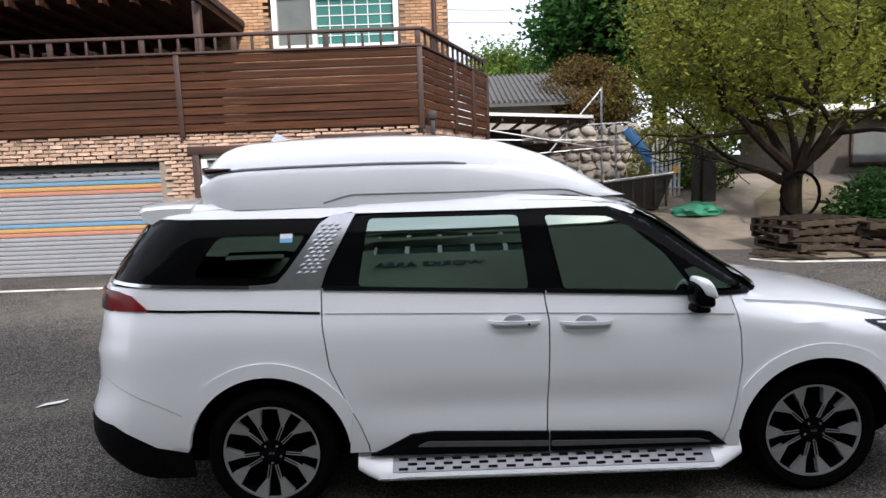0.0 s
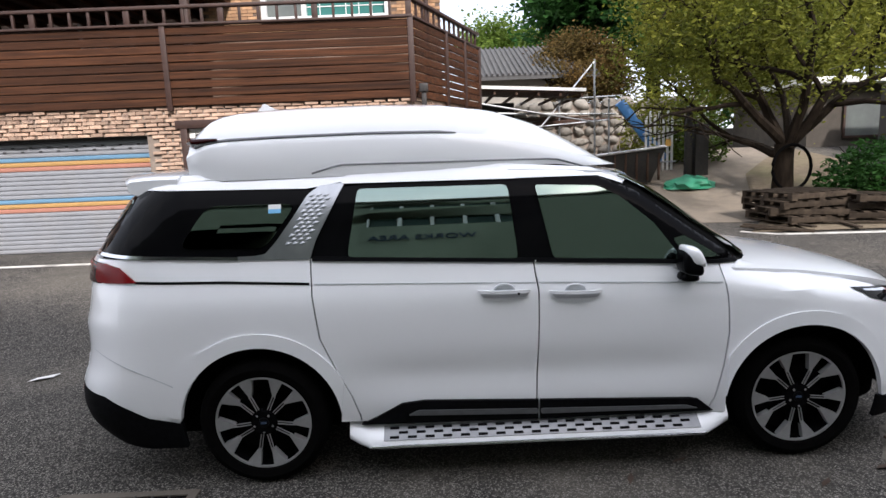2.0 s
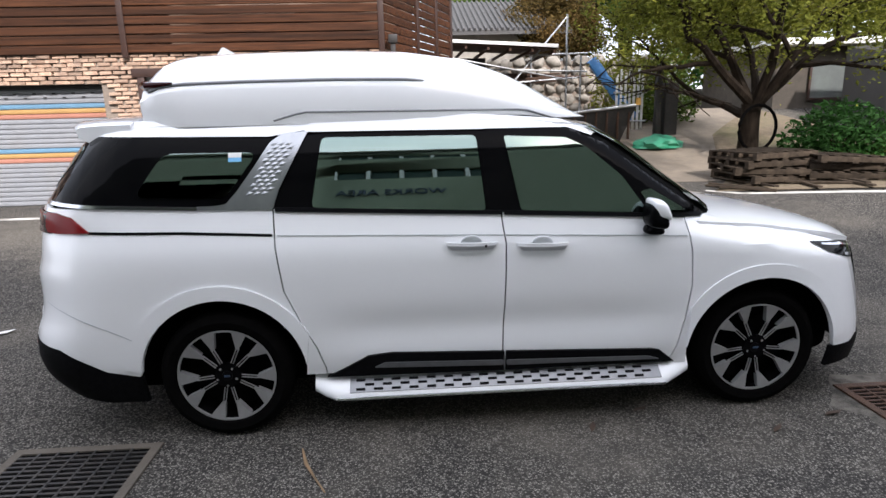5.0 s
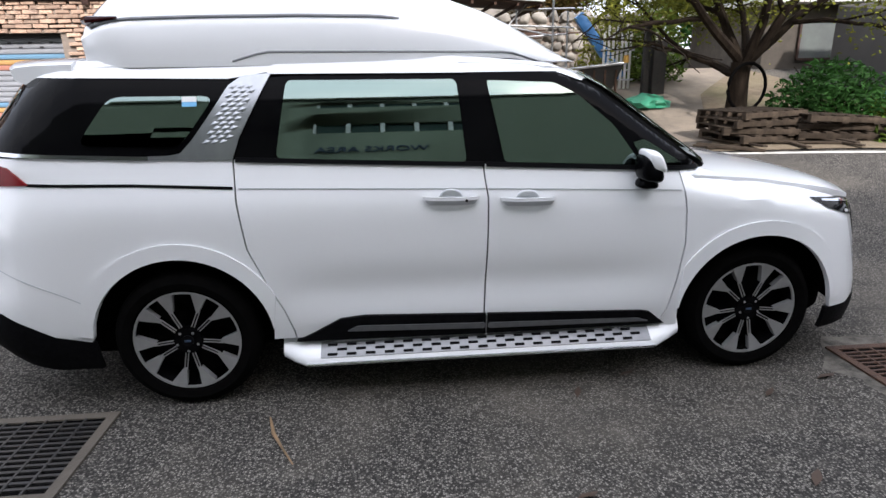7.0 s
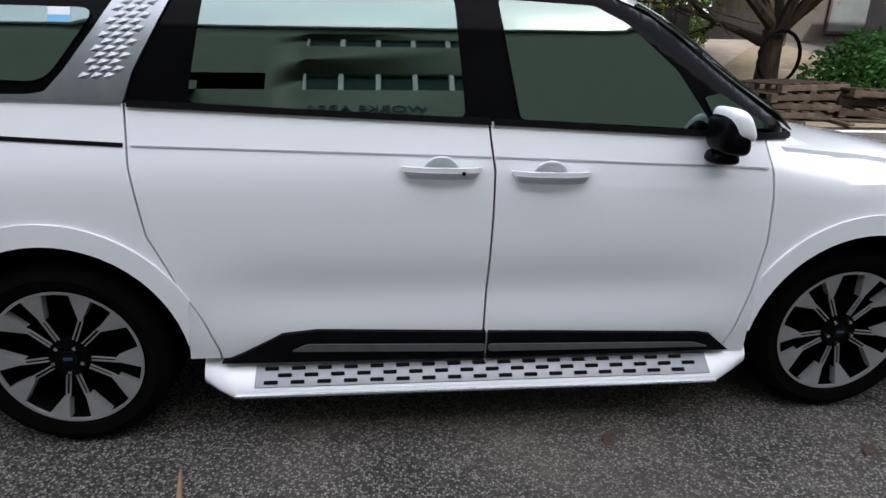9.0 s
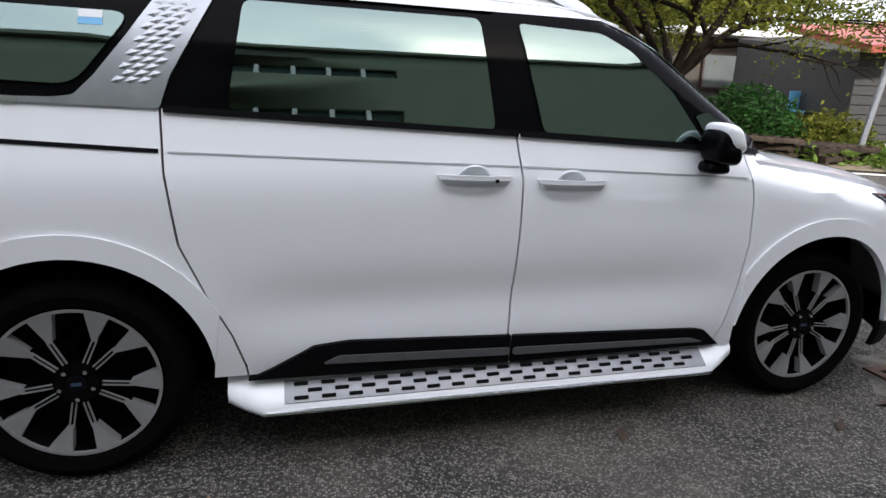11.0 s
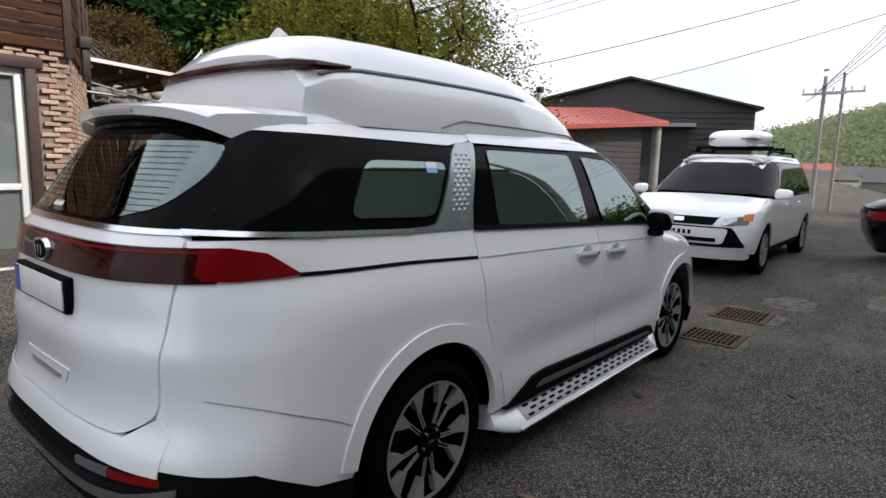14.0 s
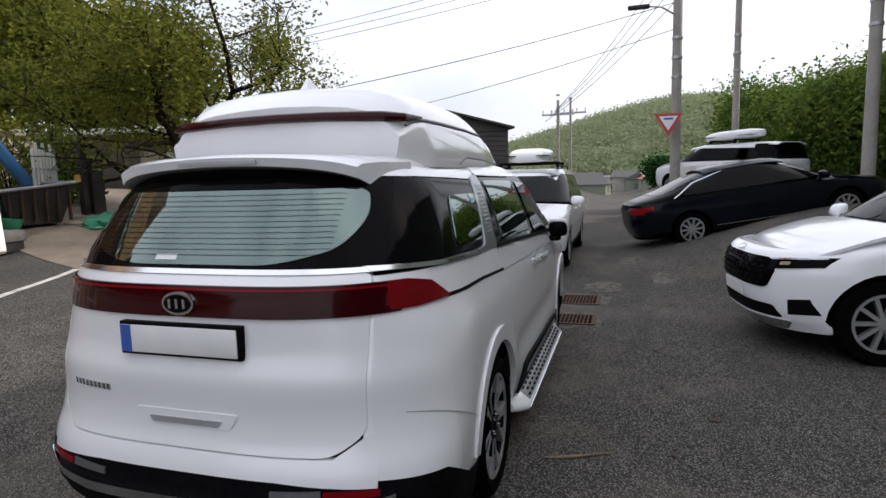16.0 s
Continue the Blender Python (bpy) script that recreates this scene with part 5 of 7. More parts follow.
def build_car(name, m, label, paint, sh, wr, wf, r_w, belt_z, roof_z, side_win, z_top_body, bonnet_pts, screen, rear_screen, group="parked cars"):
    car = empty(name, m, label, "car", group)
    rim_r = r_w * 0.68
    # inner mass
    bm = bmesh.new()
    rings = []
    for z in [0.2, 0.4, 0.6, r_w + 0.36, r_w + 0.40] + [z for z in np.linspace(r_w + 0.45, roof_z - 0.085, 12)]:
        hw = sh.hw(z) - 0.02 if z > r_w + 0.38 else sh.hw(z) - 0.28
        xr, xf = sh.xr(z) + 0.02, sh.xf(z) - (0.25 if z_top_body - 0.1 < z < belt_z + 0.04 else 0.02)
        ring = []
        for k in range(21):
            a = math.pi * k / 20
            ring.append(Vector((xr + sh.ar * (1 - math.sin(a)), hw * math.copysign(abs(math.cos(a)) ** 0.6, math.cos(a)), z)))
        for k in range(21):
            a = math.pi * k / 20
            ring.append(Vector((xf - sh.af * (1 - math.sin(a)), -hw * math.copysign(abs(math.cos(a)) ** 0.62, math.cos(a)), z)))
        rings.append([bm.verts.new(p) for p in ring])
    for a, b in zip(rings, rings[1:]):
        for k in range(len(a)):
            bm.faces.new((a[k], a[(k + 1) % len(a)], b[(k + 1) % len(a)], b[k]))
    bm.faces.new(rings[-1])
    bm.faces.new(rings[0][::-1])
    part("inner_shell", bm, BLACK_GLOSS, car)
    for sgn in (-1, 1):
        on = lambda off: (lambda u, v, d: Vector((u, sgn * (sh.side(u, v) + off - d), v)))
        ra = r_w + 0.06
        def ar_(cx, n=14):
            return [(cx + ra * math.cos(math.pi * k / n), r_w + ra * math.sin(math.pi * k / n)) for k in range(n + 1)]
        xr0, xf0 = sh.xr(0.5) + 0.12, sh.xf(0.5) - 0.12
        low = 0.28
        up = [(xf0, low + 0.05)] + [(x - 0.1 if z < belt_z else x, z) for x, z in bonnet_pts] + [(sh.xr(belt_z) + 0.12, belt_z), (sh.xr(0.8) + 0.12, 0.8), (xr0, low + 0.1)]
        poly = [(xr0, low + 0.1), (wr - ra, low + 0.04)] + ar_(wr)[::-1] + [(wr + ra, low), (wf - ra, low)] + ar_(wf)[::-1] + [(wf + ra, low + 0.04)] + up[:-1]
        part("body_side", poly_sheet(poly, 0.12, 0.06, on(0.0), 0.03, [sh.xr(0.6) + 0.03 * k for k in range(12)] + [sh.xf(0.6) - 0.03 * k for k in range(14)]), paint, car)
        part("side_window", poly_sheet(rounded(side_win, 0.03), 0.12, 0.05, on(0.006), 0.008), CAR_GLASS, car)
        top = [(x, z + 0.012) for x, z in side_win if z > belt_z + 0.12]
        edge = sorted(top)
        cant = edge + [(x, min(z + 0.10, roof_z - 0.01)) for x, z in reversed(edge)]
        if len(edge) > 1:
            part("roof_side", poly_sheet(cant, 0.12, 0.05, on(0.003), 0.02), paint, car)
        part("sill_trim", poly_sheet([(wr + ra, low - 0.02), (wf - ra, low - 0.02), (wf - ra, low + 0.07), (wr + ra, low + 0.07)], 0.15, 0.05, on(0.006), 0.03), BLACK_PLASTIC, car)
        for hx in (wr + 0.75, wr + 1.75):
            part("door_handle", boxes(((hx, min(sgn * (sh.hw(0.95) - 0.01), sgn * (sh.hw(0.95) + 0.03)), belt_z - 0.13), (hx + 0.2, max(sgn * (sh.hw(0.95) - 0.01), sgn * (sh.hw(0.95) + 0.03)), belt_z - 0.10)), bevel=0.008), paint, car)
        bm = bmesh.new()
        mx = max(x for x, z in side_win) - 0.12
        bmesh.ops.create_uvsphere(bm, u_segments=20, v_segments=12, radius=1)
        for v in bm.verts:
            q = [math.copysign(abs(c) ** 0.65, c) for c in v.co]
            v.co = Vector((mx + 0.065 * q[0] - 0.02 * q[2], sgn * (sh.hw(belt_z) + 0.13 + 0.12 * q[1]), belt_z + 0.07 + 0.075 * q[2] * (1 - 0.15 * q[1])))
        part("mirror_arm", boxes(((mx - 0.03, min(sgn * (sh.hw(belt_z) - 0.06), sgn * (sh.hw(belt_z) + 0.08)), belt_z - 0.01), (mx + 0.03, max(sgn * (sh.hw(belt_z) - 0.06), sgn * (sh.hw(belt_z) + 0.08)), belt_z + 0.03)), bevel=0.01), BLACK_PLASTIC, car)
        part("door_mirror", bm, paint, car)
        for cx in (wr, wf):
            wheel_simple(car, cx, sgn * (sh.hw(0.5) - 0.01), sgn, r_w, rim_r)
    fr = lambda off: (lambda u, v, d: Vector((sh.front(u, v) + off - d, u, v)))
    re_ = lambda off: (lambda u, v, d: Vector((sh.rear(u, v) - off + d, u, v)))
    w_ = sh.hw(0.6) - 0.10
    part("front_bumper", poly_sheet(rounded([(-w_, 0.24), (w_, 0.24), (w_, z_top_body), (-w_, z_top_body)], 0.05), 0.08, 0.05, fr(0.0), 0.03), paint, car)
    part("rear_bumper", poly_sheet(rounded([(-w_, 0.28), (w_, 0.28), (w_, belt_z), (-w_, belt_z)], 0.05), 0.08, 0.05, re_(0.0), 0.03), paint, car)
    # bonnet
    bm = bmesh.new()
    rows = []
    x0, x1 = bonnet_pts[-1][0], sh.xf(z_top_body) - 0.03
    for i in range(9):
        x = x0 + (x1 - x0) * i / 8
        zb = interp(x, [p[0] for p in reversed(bonnet_pts)] + [x1 + 0.01], [p[1] for p in reversed(bonnet_pts)] + [z_top_body])
        rows.append([bm.verts.new((x - 0.14 * (i / 8) * abs(s) ** 2.5, s * min(sh.hw(0.8) - 0.06, sh.side(x - 0.06, max(zb - 0.08, 0.5))), zb + 0.035 * (1 - s * s))) for s in [k / 6 - 1 for k in range(13)]])
    for a, b in zip(rows, rows[1:]):
        for k in range(12):
            bm.faces.new((a[k], a[k + 1], b[k + 1], b[k]))
    ex = bmesh.ops.extrude_face_region(bm, geom=bm.faces[:])
    bmesh.ops.translate(bm, verts=[g for g in ex["geom"] if isinstance(g, bmesh.types.BMVert)], vec=(0, 0, -0.03))
    part("bonnet", bm, paint, car)
    part("windscreen", poly_sheet(rounded(screen, 0.04), 0.12, 0.05, fr(0.006), 0.008), CAR_GLASS, car)
    zs, ws, wt = screen[2][1] + 0.006, screen[2][0] + 0.02, sh.hw(roof_z - 0.03) - 0.03
    part("roof_front", poly_sheet([(-ws, zs), (ws, zs), (wt, roof_z - 0.025), (-wt, roof_z - 0.025)], 0.08, 0.03, fr(0.004), 0.02), paint, car)
    part("rear_window", poly_sheet(rounded(rear_screen, 0.04), 0.12, 0.05, re_(0.006), 0.008), CAR_GLASS, car)
    bm = bmesh.new()
    xa, xb, hw = sh.xr(roof_z - 0.10) + 0.02, sh.xf(roof_z - 0.10) - 0.01, sh.hw(roof_z - 0.10) - 0.005
    rows = []
    for i in range(12):
        u = i / 11
        x = xa + (xb - xa) * u
        rows.append([bm.verts.new((x, hw * s * (1 - 0.12 * abs(2 * u - 1) ** 3), roof_z + 0.004 - 0.055 * abs(2 * u - 1) ** 3.5 - 0.045 * abs(s) ** 3 - 0.03 * abs(s) ** 8)) for s in [k / 5 - 1 for k in range(11)]])
    for a, b in zip(rows, rows[1:]):
        for k in range(10):
            bm.faces.new((a[k], a[k + 1], b[k + 1], b[k]))
    ex = bmesh.ops.extrude_face_region(bm, geom=bm.faces[:])
    bmesh.ops.translate(bm, verts=[g for g in ex["geom"] if isinstance(g, bmesh.types.BMVert)], vec=(0, 0, -0.03))
    part("roof", bm, paint, car)
    return car, fr, re_


def roof_box_thing(m, label, length=1.5, w=0.42, h=0.30):
    """A loaf-shaped cargo box on two bars."""
    t = empty("roof_cargo_box", m, label, "roof box", "roof boxes")
    bm = bmesh.new()
    bmesh.ops.create_uvsphere(bm, u_segments=28, v_segments=14, radius=1)
    for v in bm.verts:
        x, y, z = v.co
        f = lambda q, p: math.copysign(abs(q) ** p, q)
        v.co = Vector((f(x, 0.6) * length / 2, f(y, 0.55) * w, (f(z, 0.6) * h / 2 if z > 0 else f(z, 0.4) * h * 0.35) + 0.17 - 0.05 * x))
    part("box_shell", bm, WHITE, t)
    part("box_seam", boxes(((-length / 2 * 0.97, -w * 0.985, 0.155), (length / 2 * 0.97, w * 0.985, 0.168)), bevel=0.005), BLACK_PLASTIC, t)
    for x in (-0.45, 0.45):
        part("cross_bar", boxes(((x - 0.03, -0.62, 0.0), (x + 0.03, 0.62, 0.045)), bevel=0.01), BLACK_PLASTIC, t)
        for s in (-1, 1):
            part("bar_foot", boxes(((x - 0.05, s * 0.58 - 0.03, -0.07), (x + 0.05, s * 0.58 + 0.03, 0.02)), bevel=0.01), BLACK_PLASTIC, t)
    return t


# older white people carrier facing the van
mpv_shape = Shape([0.2, 0.4, 0.7, 0.95, 1.05, 1.3, 1.55, 1.70, 1.78], [0.90, 0.95, 0.985, 0.975, 0.955, 0.87, 0.78, 0.70, 0.60],
                  [0.2, 0.6, 1.0, 1.3, 1.6, 1.78], [-2.36, -2.42, -2.40, -2.34, -2.22, -2.1],
                  [0.2, 0.5, 0.75, 0.9, 0.98, 1.05, 1.10, 1.3, 1.55, 1.72, 1.78], [2.30, 2.40, 2.38, 2.30, 2.12, 1.75, 1.45, 1.12, 0.72, 0.42, 0.25], 0.4, 0.55)
MPV = pose(7.60, 0.30, 0.10, 0, 0, 180)
mpv, fr, re_ = build_car("white_people_carrier", MPV, "older white people carrier with dark windscreen and roof rack", WHITE, mpv_shape, -1.53, 1.49, 0.345, 1.08, 1.76,
    [(-2.2, 1.14), (-2.1, 1.50), (-1.9, 1.60), (0.35, 1.62), (0.62, 1.50), (1.28, 1.12)], 0.93, [(2.2, 0.86), (2.05, 0.92), (1.75, 1.0), (1.40, 1.08)],
    [(-0.78, 1.14), (0.78, 1.14), (0.66, 1.60), (-0.66, 1.60)], [(-0.7, 1.15), (0.7, 1.15), (0.6, 1.6), (-0.6, 1.6)])
part("grille", poly_sheet(rounded([(-0.46, 0.72), (0.46, 0.72), (0.52, 0.83), (-0.52, 0.83)], 0.02), 0.08, 0.04, fr(0.008), 0.02), BLACK_GLOSS, mpv)
part("grille_chrome", poly_sheet([(-0.53, 0.835), (0.53, 0.835), (0.53, 0.855), (-0.53, 0.855)], 0.08, 0.04, fr(0.012), 0.02), CHROME, mpv)
part("emblem", poly_sheet(rounded([(-0.075, 0.755), (0.075, 0.755), (0.075, 0.815), (-0.075, 0.815)], 0.03), 0.05, 0.04, fr(0.016), 0.02), CHROME, mpv)
part("bull_bar", poly_sheet(rounded([(-0.86, 0.42), (0.86, 0.42), (0.70, 0.70), (-0.70, 0.70)], 0.05), 0.06, 0.04, fr(0.012), 0.03), BLACK_PLASTIC, mpv)
part("bumper_insert", poly_sheet(rounded([(-0.60, 0.46), (0.60, 0.46), (0.66, 0.68), (-0.66, 0.68)], 0.06), 0.06, 0.04, fr(0.022), 0.03), PLATE, mpv)
part("bumper_mouth", poly_sheet(rounded([(-0.52, 0.49), (0.52, 0.49), (0.52, 0.545), (-0.52, 0.545)], 0.02), 0.06, 0.04, fr(0.028), 0.02), BLACK_PLASTIC, mpv)
mp = part("number_plate", poly_sheet([(-0.26, 0.555), (0.26, 0.555), (0.26, 0.665), (-0.26, 0.665)], 0.3, 0.2, fr(0.034), 0.01), PLATE, mpv)
for k in range(6):
    part("plate_bar", poly_sheet([(-0.2 + 0.07 * k, 0.58), (-0.16 + 0.07 * k, 0.58), (-0.16 + 0.07 * k, 0.64), (-0.2 + 0.07 * k, 0.64)], 0.3, 0.2, fr(0.0365), 0.004), BLACK_PLASTIC, mp)
for s in (-1, 1):
    q = lambda u, v, d: Vector((mpv_shape.front(u, v) + 0.008 - d, u, v))
    pl = [(s * 0.56, 0.72), (s * 0.86, 0.74), (s * 0.88, 0.86), (s * 0.72, 0.85), (s * 0.58, 0.82)]
    part("headlamp", poly_sheet(pl if s > 0 else pl[::-1], 0.05, 0.04, q, 0.02), LAMP_LENS, mpv)
    pl = [(s * 0.80, 0.80), (s * 0.90, 0.79), (s * 0.90, 0.90), (s * 0.80, 0.88)]
    part("turn_lamp", poly_sheet(pl if s > 0 else pl[::-1], 0.03, 0.04, lambda u, v, d: Vector((mpv_shape.front(u, v) + 0.014 - d, u, v)), 0.02), AMBER, mpv)
    pl = [(s * 0.66, 0.45), (s * 0.80, 0.46), (s * 0.80, 0.52), (s * 0.66, 0.52)]
    part("fog_lamp", poly_sheet(pl if s > 0 else pl[::-1], 0.05, 0.04, lambda u, v, d: Vector((mpv_shape.front(u, v) + 0.018 - d, u, v)), 0.02), BLACK_PLASTIC, mpv)
    part("roof_rail", tube(bmesh.new(), [(-1.7, s * 0.63, 1.74), (-1.6, s * 0.63, 1.80), (0.1, s * 0.63, 1.80), (0.25, s * 0.62, 1.74)], 0.018, 8), BLACK_PLASTIC, mpv)
roof_box_thing(MPV @ pose(-0.55, 0, 1.84), "white roof cargo box on black bars on people carrier", 1.75, 0.42, 0.34)

# dark saloon on the side road
sed_shape = Shape([0.2, 0.4, 0.65, 0.85, 0.95, 1.15, 1.35, 1.44, 1.48], [0.86, 0.90, 0.93, 0.925, 0.90, 0.78, 0.64, 0.54, 0.45],
                  [0.2, 0.5, 0.8, 0.95, 1.02, 1.10, 1.25, 1.38, 1.48], [-2.35, -2.46, -2.47, -2.42, -2.15, -1.75, -1.35, -0.95, -0.5],
                  [0.2, 0.45, 0.65, 0.75, 0.82, 0.90, 0.95, 1.15, 1.35, 1.48], [2.36, 2.46, 2.44, 2.34, 2.1, 1.65, 1.35, 0.95, 0.55, 0.2], 0.5, 0.7)
SED = pose(7.85, -2.7, 0.27, 0, 0, -78) @ pose(0, 0, 0, 0, -8, 0) @ pose(1.42, 0.0, 0)
SED = Matrix.Translation((0.92 * 0.9, 0.0, 0)) @ SED
sed, fr, re_ = build_car("dark_saloon_car", SED, "midnight blue saloon car with chrome window line", DARK_PAINT, sed_shape, -1.42, 1.42, 0.33, 0.93, 1.46,
    [(-1.62, 1.0), (-1.2, 1.20), (-0.6, 1.36), (0.1, 1.38), (0.55, 1.26), (1.12, 0.98)], 0.76, [(2.25, 0.72), (2.0, 0.80), (1.6, 0.88), (1.3, 0.93)],
    [(-0.68, 0.98), (0.68, 0.98), (0.52, 1.38), (-0.52, 1.38)], [(-0.6, 1.06), (0.6, 1.06), (0.48, 1.38), (-0.48, 1.38)])
for s in (-1, 1):
    pl = [(-1.68, 0.985), (-1.25, 1.215), (-0.6, 1.385), (0.1, 1.405), (0.58, 1.28)]
    ob = part("chrome_window_line", poly_sheet(pl + [(x, z - 0.013) for x, z in reversed(pl)], 0.12, 0.5, lambda u, v, d: Vector((u, s * (sed_shape.side(u, v) + 0.009 - d), v)), 0.015), CHROME, sed)
    part("chrome_sill_line", poly_sheet([(-0.95, 0.335), (0.95, 0.335), (0.95, 0.352), (-0.95, 0.352)], 0.2, 0.5, lambda u, v, d: Vector((u, s * (sed_shape.side(u, v) + 0.014 - d), v)), 0.01), CHROME, sed)
    pl = [(s * 0.45, 0.76), (s * 0.82, 0.74), (s * 0.84, 0.88), (s * 0.45, 0.88)]
    part("tail_lamp", poly_sheet(pl if s > 0 else pl[::-1], 0.06, 0.05, re_(0.008), 0.02), RED_BRIGHT, sed)
    part("tail_lamp_side", poly_sheet([(-2.33, 0.76), (-2.08, 0.82), (-2.08, 0.88), (-2.33, 0.88)], 0.06, 0.05, lambda u, v, d: Vector((u, s * (sed_shape.side(u, v) + 0.008 - d), v)), 0.02), RED_BRIGHT, sed)

# white crossover facing the van's tail
cross_shape = Shape([0.2, 0.4, 0.7, 0.95, 1.05, 1.3, 1.55, 1.68, 1.74], [0.90, 0.95, 0.975, 0.965, 0.94, 0.86, 0.78, 0.70, 0.60],
                    [0.2, 0.6, 1.0, 1.3, 1.6, 1.74], [-2.50, -2.6, -2.6, -2.52, -2.38, -2.25],
                    [0.2, 0.35, 0.55, 0.8, 0.95, 1.0, 1.06, 1.12, 1.18, 1.4, 1.6, 1.74], [2.30, 2.42, 2.46, 2.46, 2.40, 2.28, 1.95, 1.65, 1.38, 1.05, 0.72, 0.3], 0.5, 0.8)
CROSS_DEG = 97
CROSS = pose(1.22, -3.70, 0.0, 0, 0, CROSS_DEG) @ pose(-1.545, -0.95, 0)
cro, fr, re_ = build_car("white_crossover_car", CROSS, "white crossover with black grille and silver skid plate", WHITE, cross_shape, -1.545, 1.545, 0.37, 1.15, 1.72,
    [(-2.3, 1.22), (-2.15, 1.55), (-1.9, 1.63), (0.4, 1.62), (0.65, 1.50), (1.2, 1.18)], 0.97, [(2.2, 0.93), (2.02, 1.0), (1.65, 1.10), (1.34, 1.16)],
    [(-0.8, 1.21), (0.8, 1.21), (0.66, 1.62), (-0.66, 1.62)], [(-0.7, 1.25), (0.7, 1.25), (0.6, 1.62), (-0.6, 1.62)])
g_ = part("grille", poly_sheet(rounded([(-0.60, 0.62), (0.60, 0.62), (0.68, 0.80), (0.60, 0.90), (-0.60, 0.90), (-0.68, 0.80)], 0.05), 0.06, 0.04, fr(0.010), 0.02), BLACK_GLOSS, cro, "black patterned grille")
for r_ in range(5):
    for k in range(11):
        u, v = -0.5 + 0.1 * k + (0.05 if r_ % 2 else 0), 0.66 + 0.05 * r_
        part("grille_stud", poly_sheet([(u - 0.03, v), (u, v - 0.014), (u + 0.03, v), (u, v + 0.014)], 1, 1, fr(0.018), 0.01), BLACK_PLASTIC, g_)
part("lower_mouth", poly_sheet(rounded([(-0.70, 0.36), (0.70, 0.36), (0.64, 0.47), (-0.64, 0.47)], 0.03), 0.06, 0.04, fr(0.008), 0.02), BLACK_PLASTIC, cro)
part("skid_plate", poly_sheet(rounded([(-0.66, 0.25), (0.66, 0.25), (0.74, 0.34), (-0.74, 0.34)], 0.02), 0.06, 0.04, fr(0.014), 0.02), CHROME, cro)
part("emblem", poly_sheet(rounded([(-0.075, 0.925), (0.075, 0.925), (0.075, 0.965), (-0.075, 0.965)], 0.02), 0.05, 0.04, fr(0.012), 0.02), CHROME, cro)
pt_ = part("number_plate", poly_sheet([(-0.26, 0.49), (0.26, 0.49), (0.26, 0.60), (-0.26, 0.60)], 0.3, 0.2, fr(0.02), 0.01), PLATE, cro)
for s in (-1, 1):
    pl = [(s * 0.62, 0.80), (s * 0.90, 0.84), (s * 0.92, 0.93), (s * 0.62, 0.90)]
    h_ = part("headlamp", poly_sheet(pl if s > 0 else pl[::-1], 0.04, 0.03, fr(0.012), 0.02), BLACK_GLOSS, cro, "dark headlamp with bright strip")
    pl = [(s * 0.62, 0.885), (s * 0.90, 0.915), (s * 0.90, 0.93), (s * 0.62, 0.90)]
    part("lamp_strip", poly_sheet(pl if s > 0 else pl[::-1], 0.04, 0.03, fr(0.018), 0.02), LAMP_LENS, h_)
    part("lamp_lens", poly_sheet([(s * 0.70, 0.845), (s * 0.76, 0.85), (s * 0.76, 0.88), (s * 0.70, 0.875)][::s], 0.04, 0.03, fr(0.017), 0.01), LAMP_LENS, h_)
    part("air_curtain", poly_sheet([(s * 0.74, 0.40), (s * 0.88, 0.42), (s * 0.86, 0.56), (s * 0.76, 0.54)][::s], 0.04, 0.04, fr(0.008), 0.02), BLACK_PLASTIC, cro)

# silver sport utility behind the saloon, with a roof box
SUV2 = pose(17.6, -4.75, 0.95, 0, 0, -24)
suv2, fr, re_ = build_car("silver_sport_utility", SUV2 @ pose(0, 0, 0, 0, 0, 68), "silver sport utility car with roof box", PALE_SILVER, cross_shape, -1.4, 1.4, 0.35, 1.08, 1.66,
    [(-2.0, 1.16), (-1.7, 1.45), (0.3, 1.54), (0.6, 1.42), (1.15, 1.12)], 0.95, [(2.2, 0.93), (2.02, 1.0), (1.65, 1.08), (1.34, 1.12)],
    [(-0.75, 1.18), (0.75, 1.18), (0.62, 1.56), (-0.62, 1.56)], [(-0.7, 1.2), (0.7, 1.2), (0.6, 1.56), (-0.6, 1.56)])
roof_box_thing(SUV2 @ pose(0, 0, 0, 0, 0, 68) @ pose(-0.4, 0, 1.74), "grey roof cargo box on sport utility car", 2.0, 0.42, 0.36)


# ---- trees and plants ----
def leaves(name, pts, size, material, parent, seed, spread=0.6, per=1):
    """Small folded leaf blades scattered round points."""
    rr = np.random.RandomState(seed)
    P = np.repeat(np.array(pts), per, axis=0)
    n = len(P)
    P = P + rr.normal(0, spread, (n, 3))
    u = rr.normal(0, 1, (n, 3))
    u[:, 2] *= 0.6
    u /= np.linalg.norm(u, axis=1)[:, None]
    w = np.cross(u, rr.normal(0, 1, (n, 3)))
    w /= np.linalg.norm(w, axis=1)[:, None]
    s = size * rr.uniform(0.6, 1.3, n)[:, None]
    nrm = np.cross(u, w)
    v = np.stack([P - u * s, P + w * s * 0.45 + nrm * s * 0.15, P + u * s, P - w * s * 0.45 + nrm * s * 0.15], axis=1).reshape(-1, 3)
    idx = np.arange(n) * 4
    faces = np.concatenate([np.stack([idx, idx + 1, idx + 2], 1), np.stack([idx, idx + 2, idx + 3], 1)])
    me = bpy.data.meshes.new(name)
    me.from_pydata(v.tolist(), [], faces.tolist())
    me.materials.append(material)
    ob = new(name, me)
    ob.parent = parent
    return ob


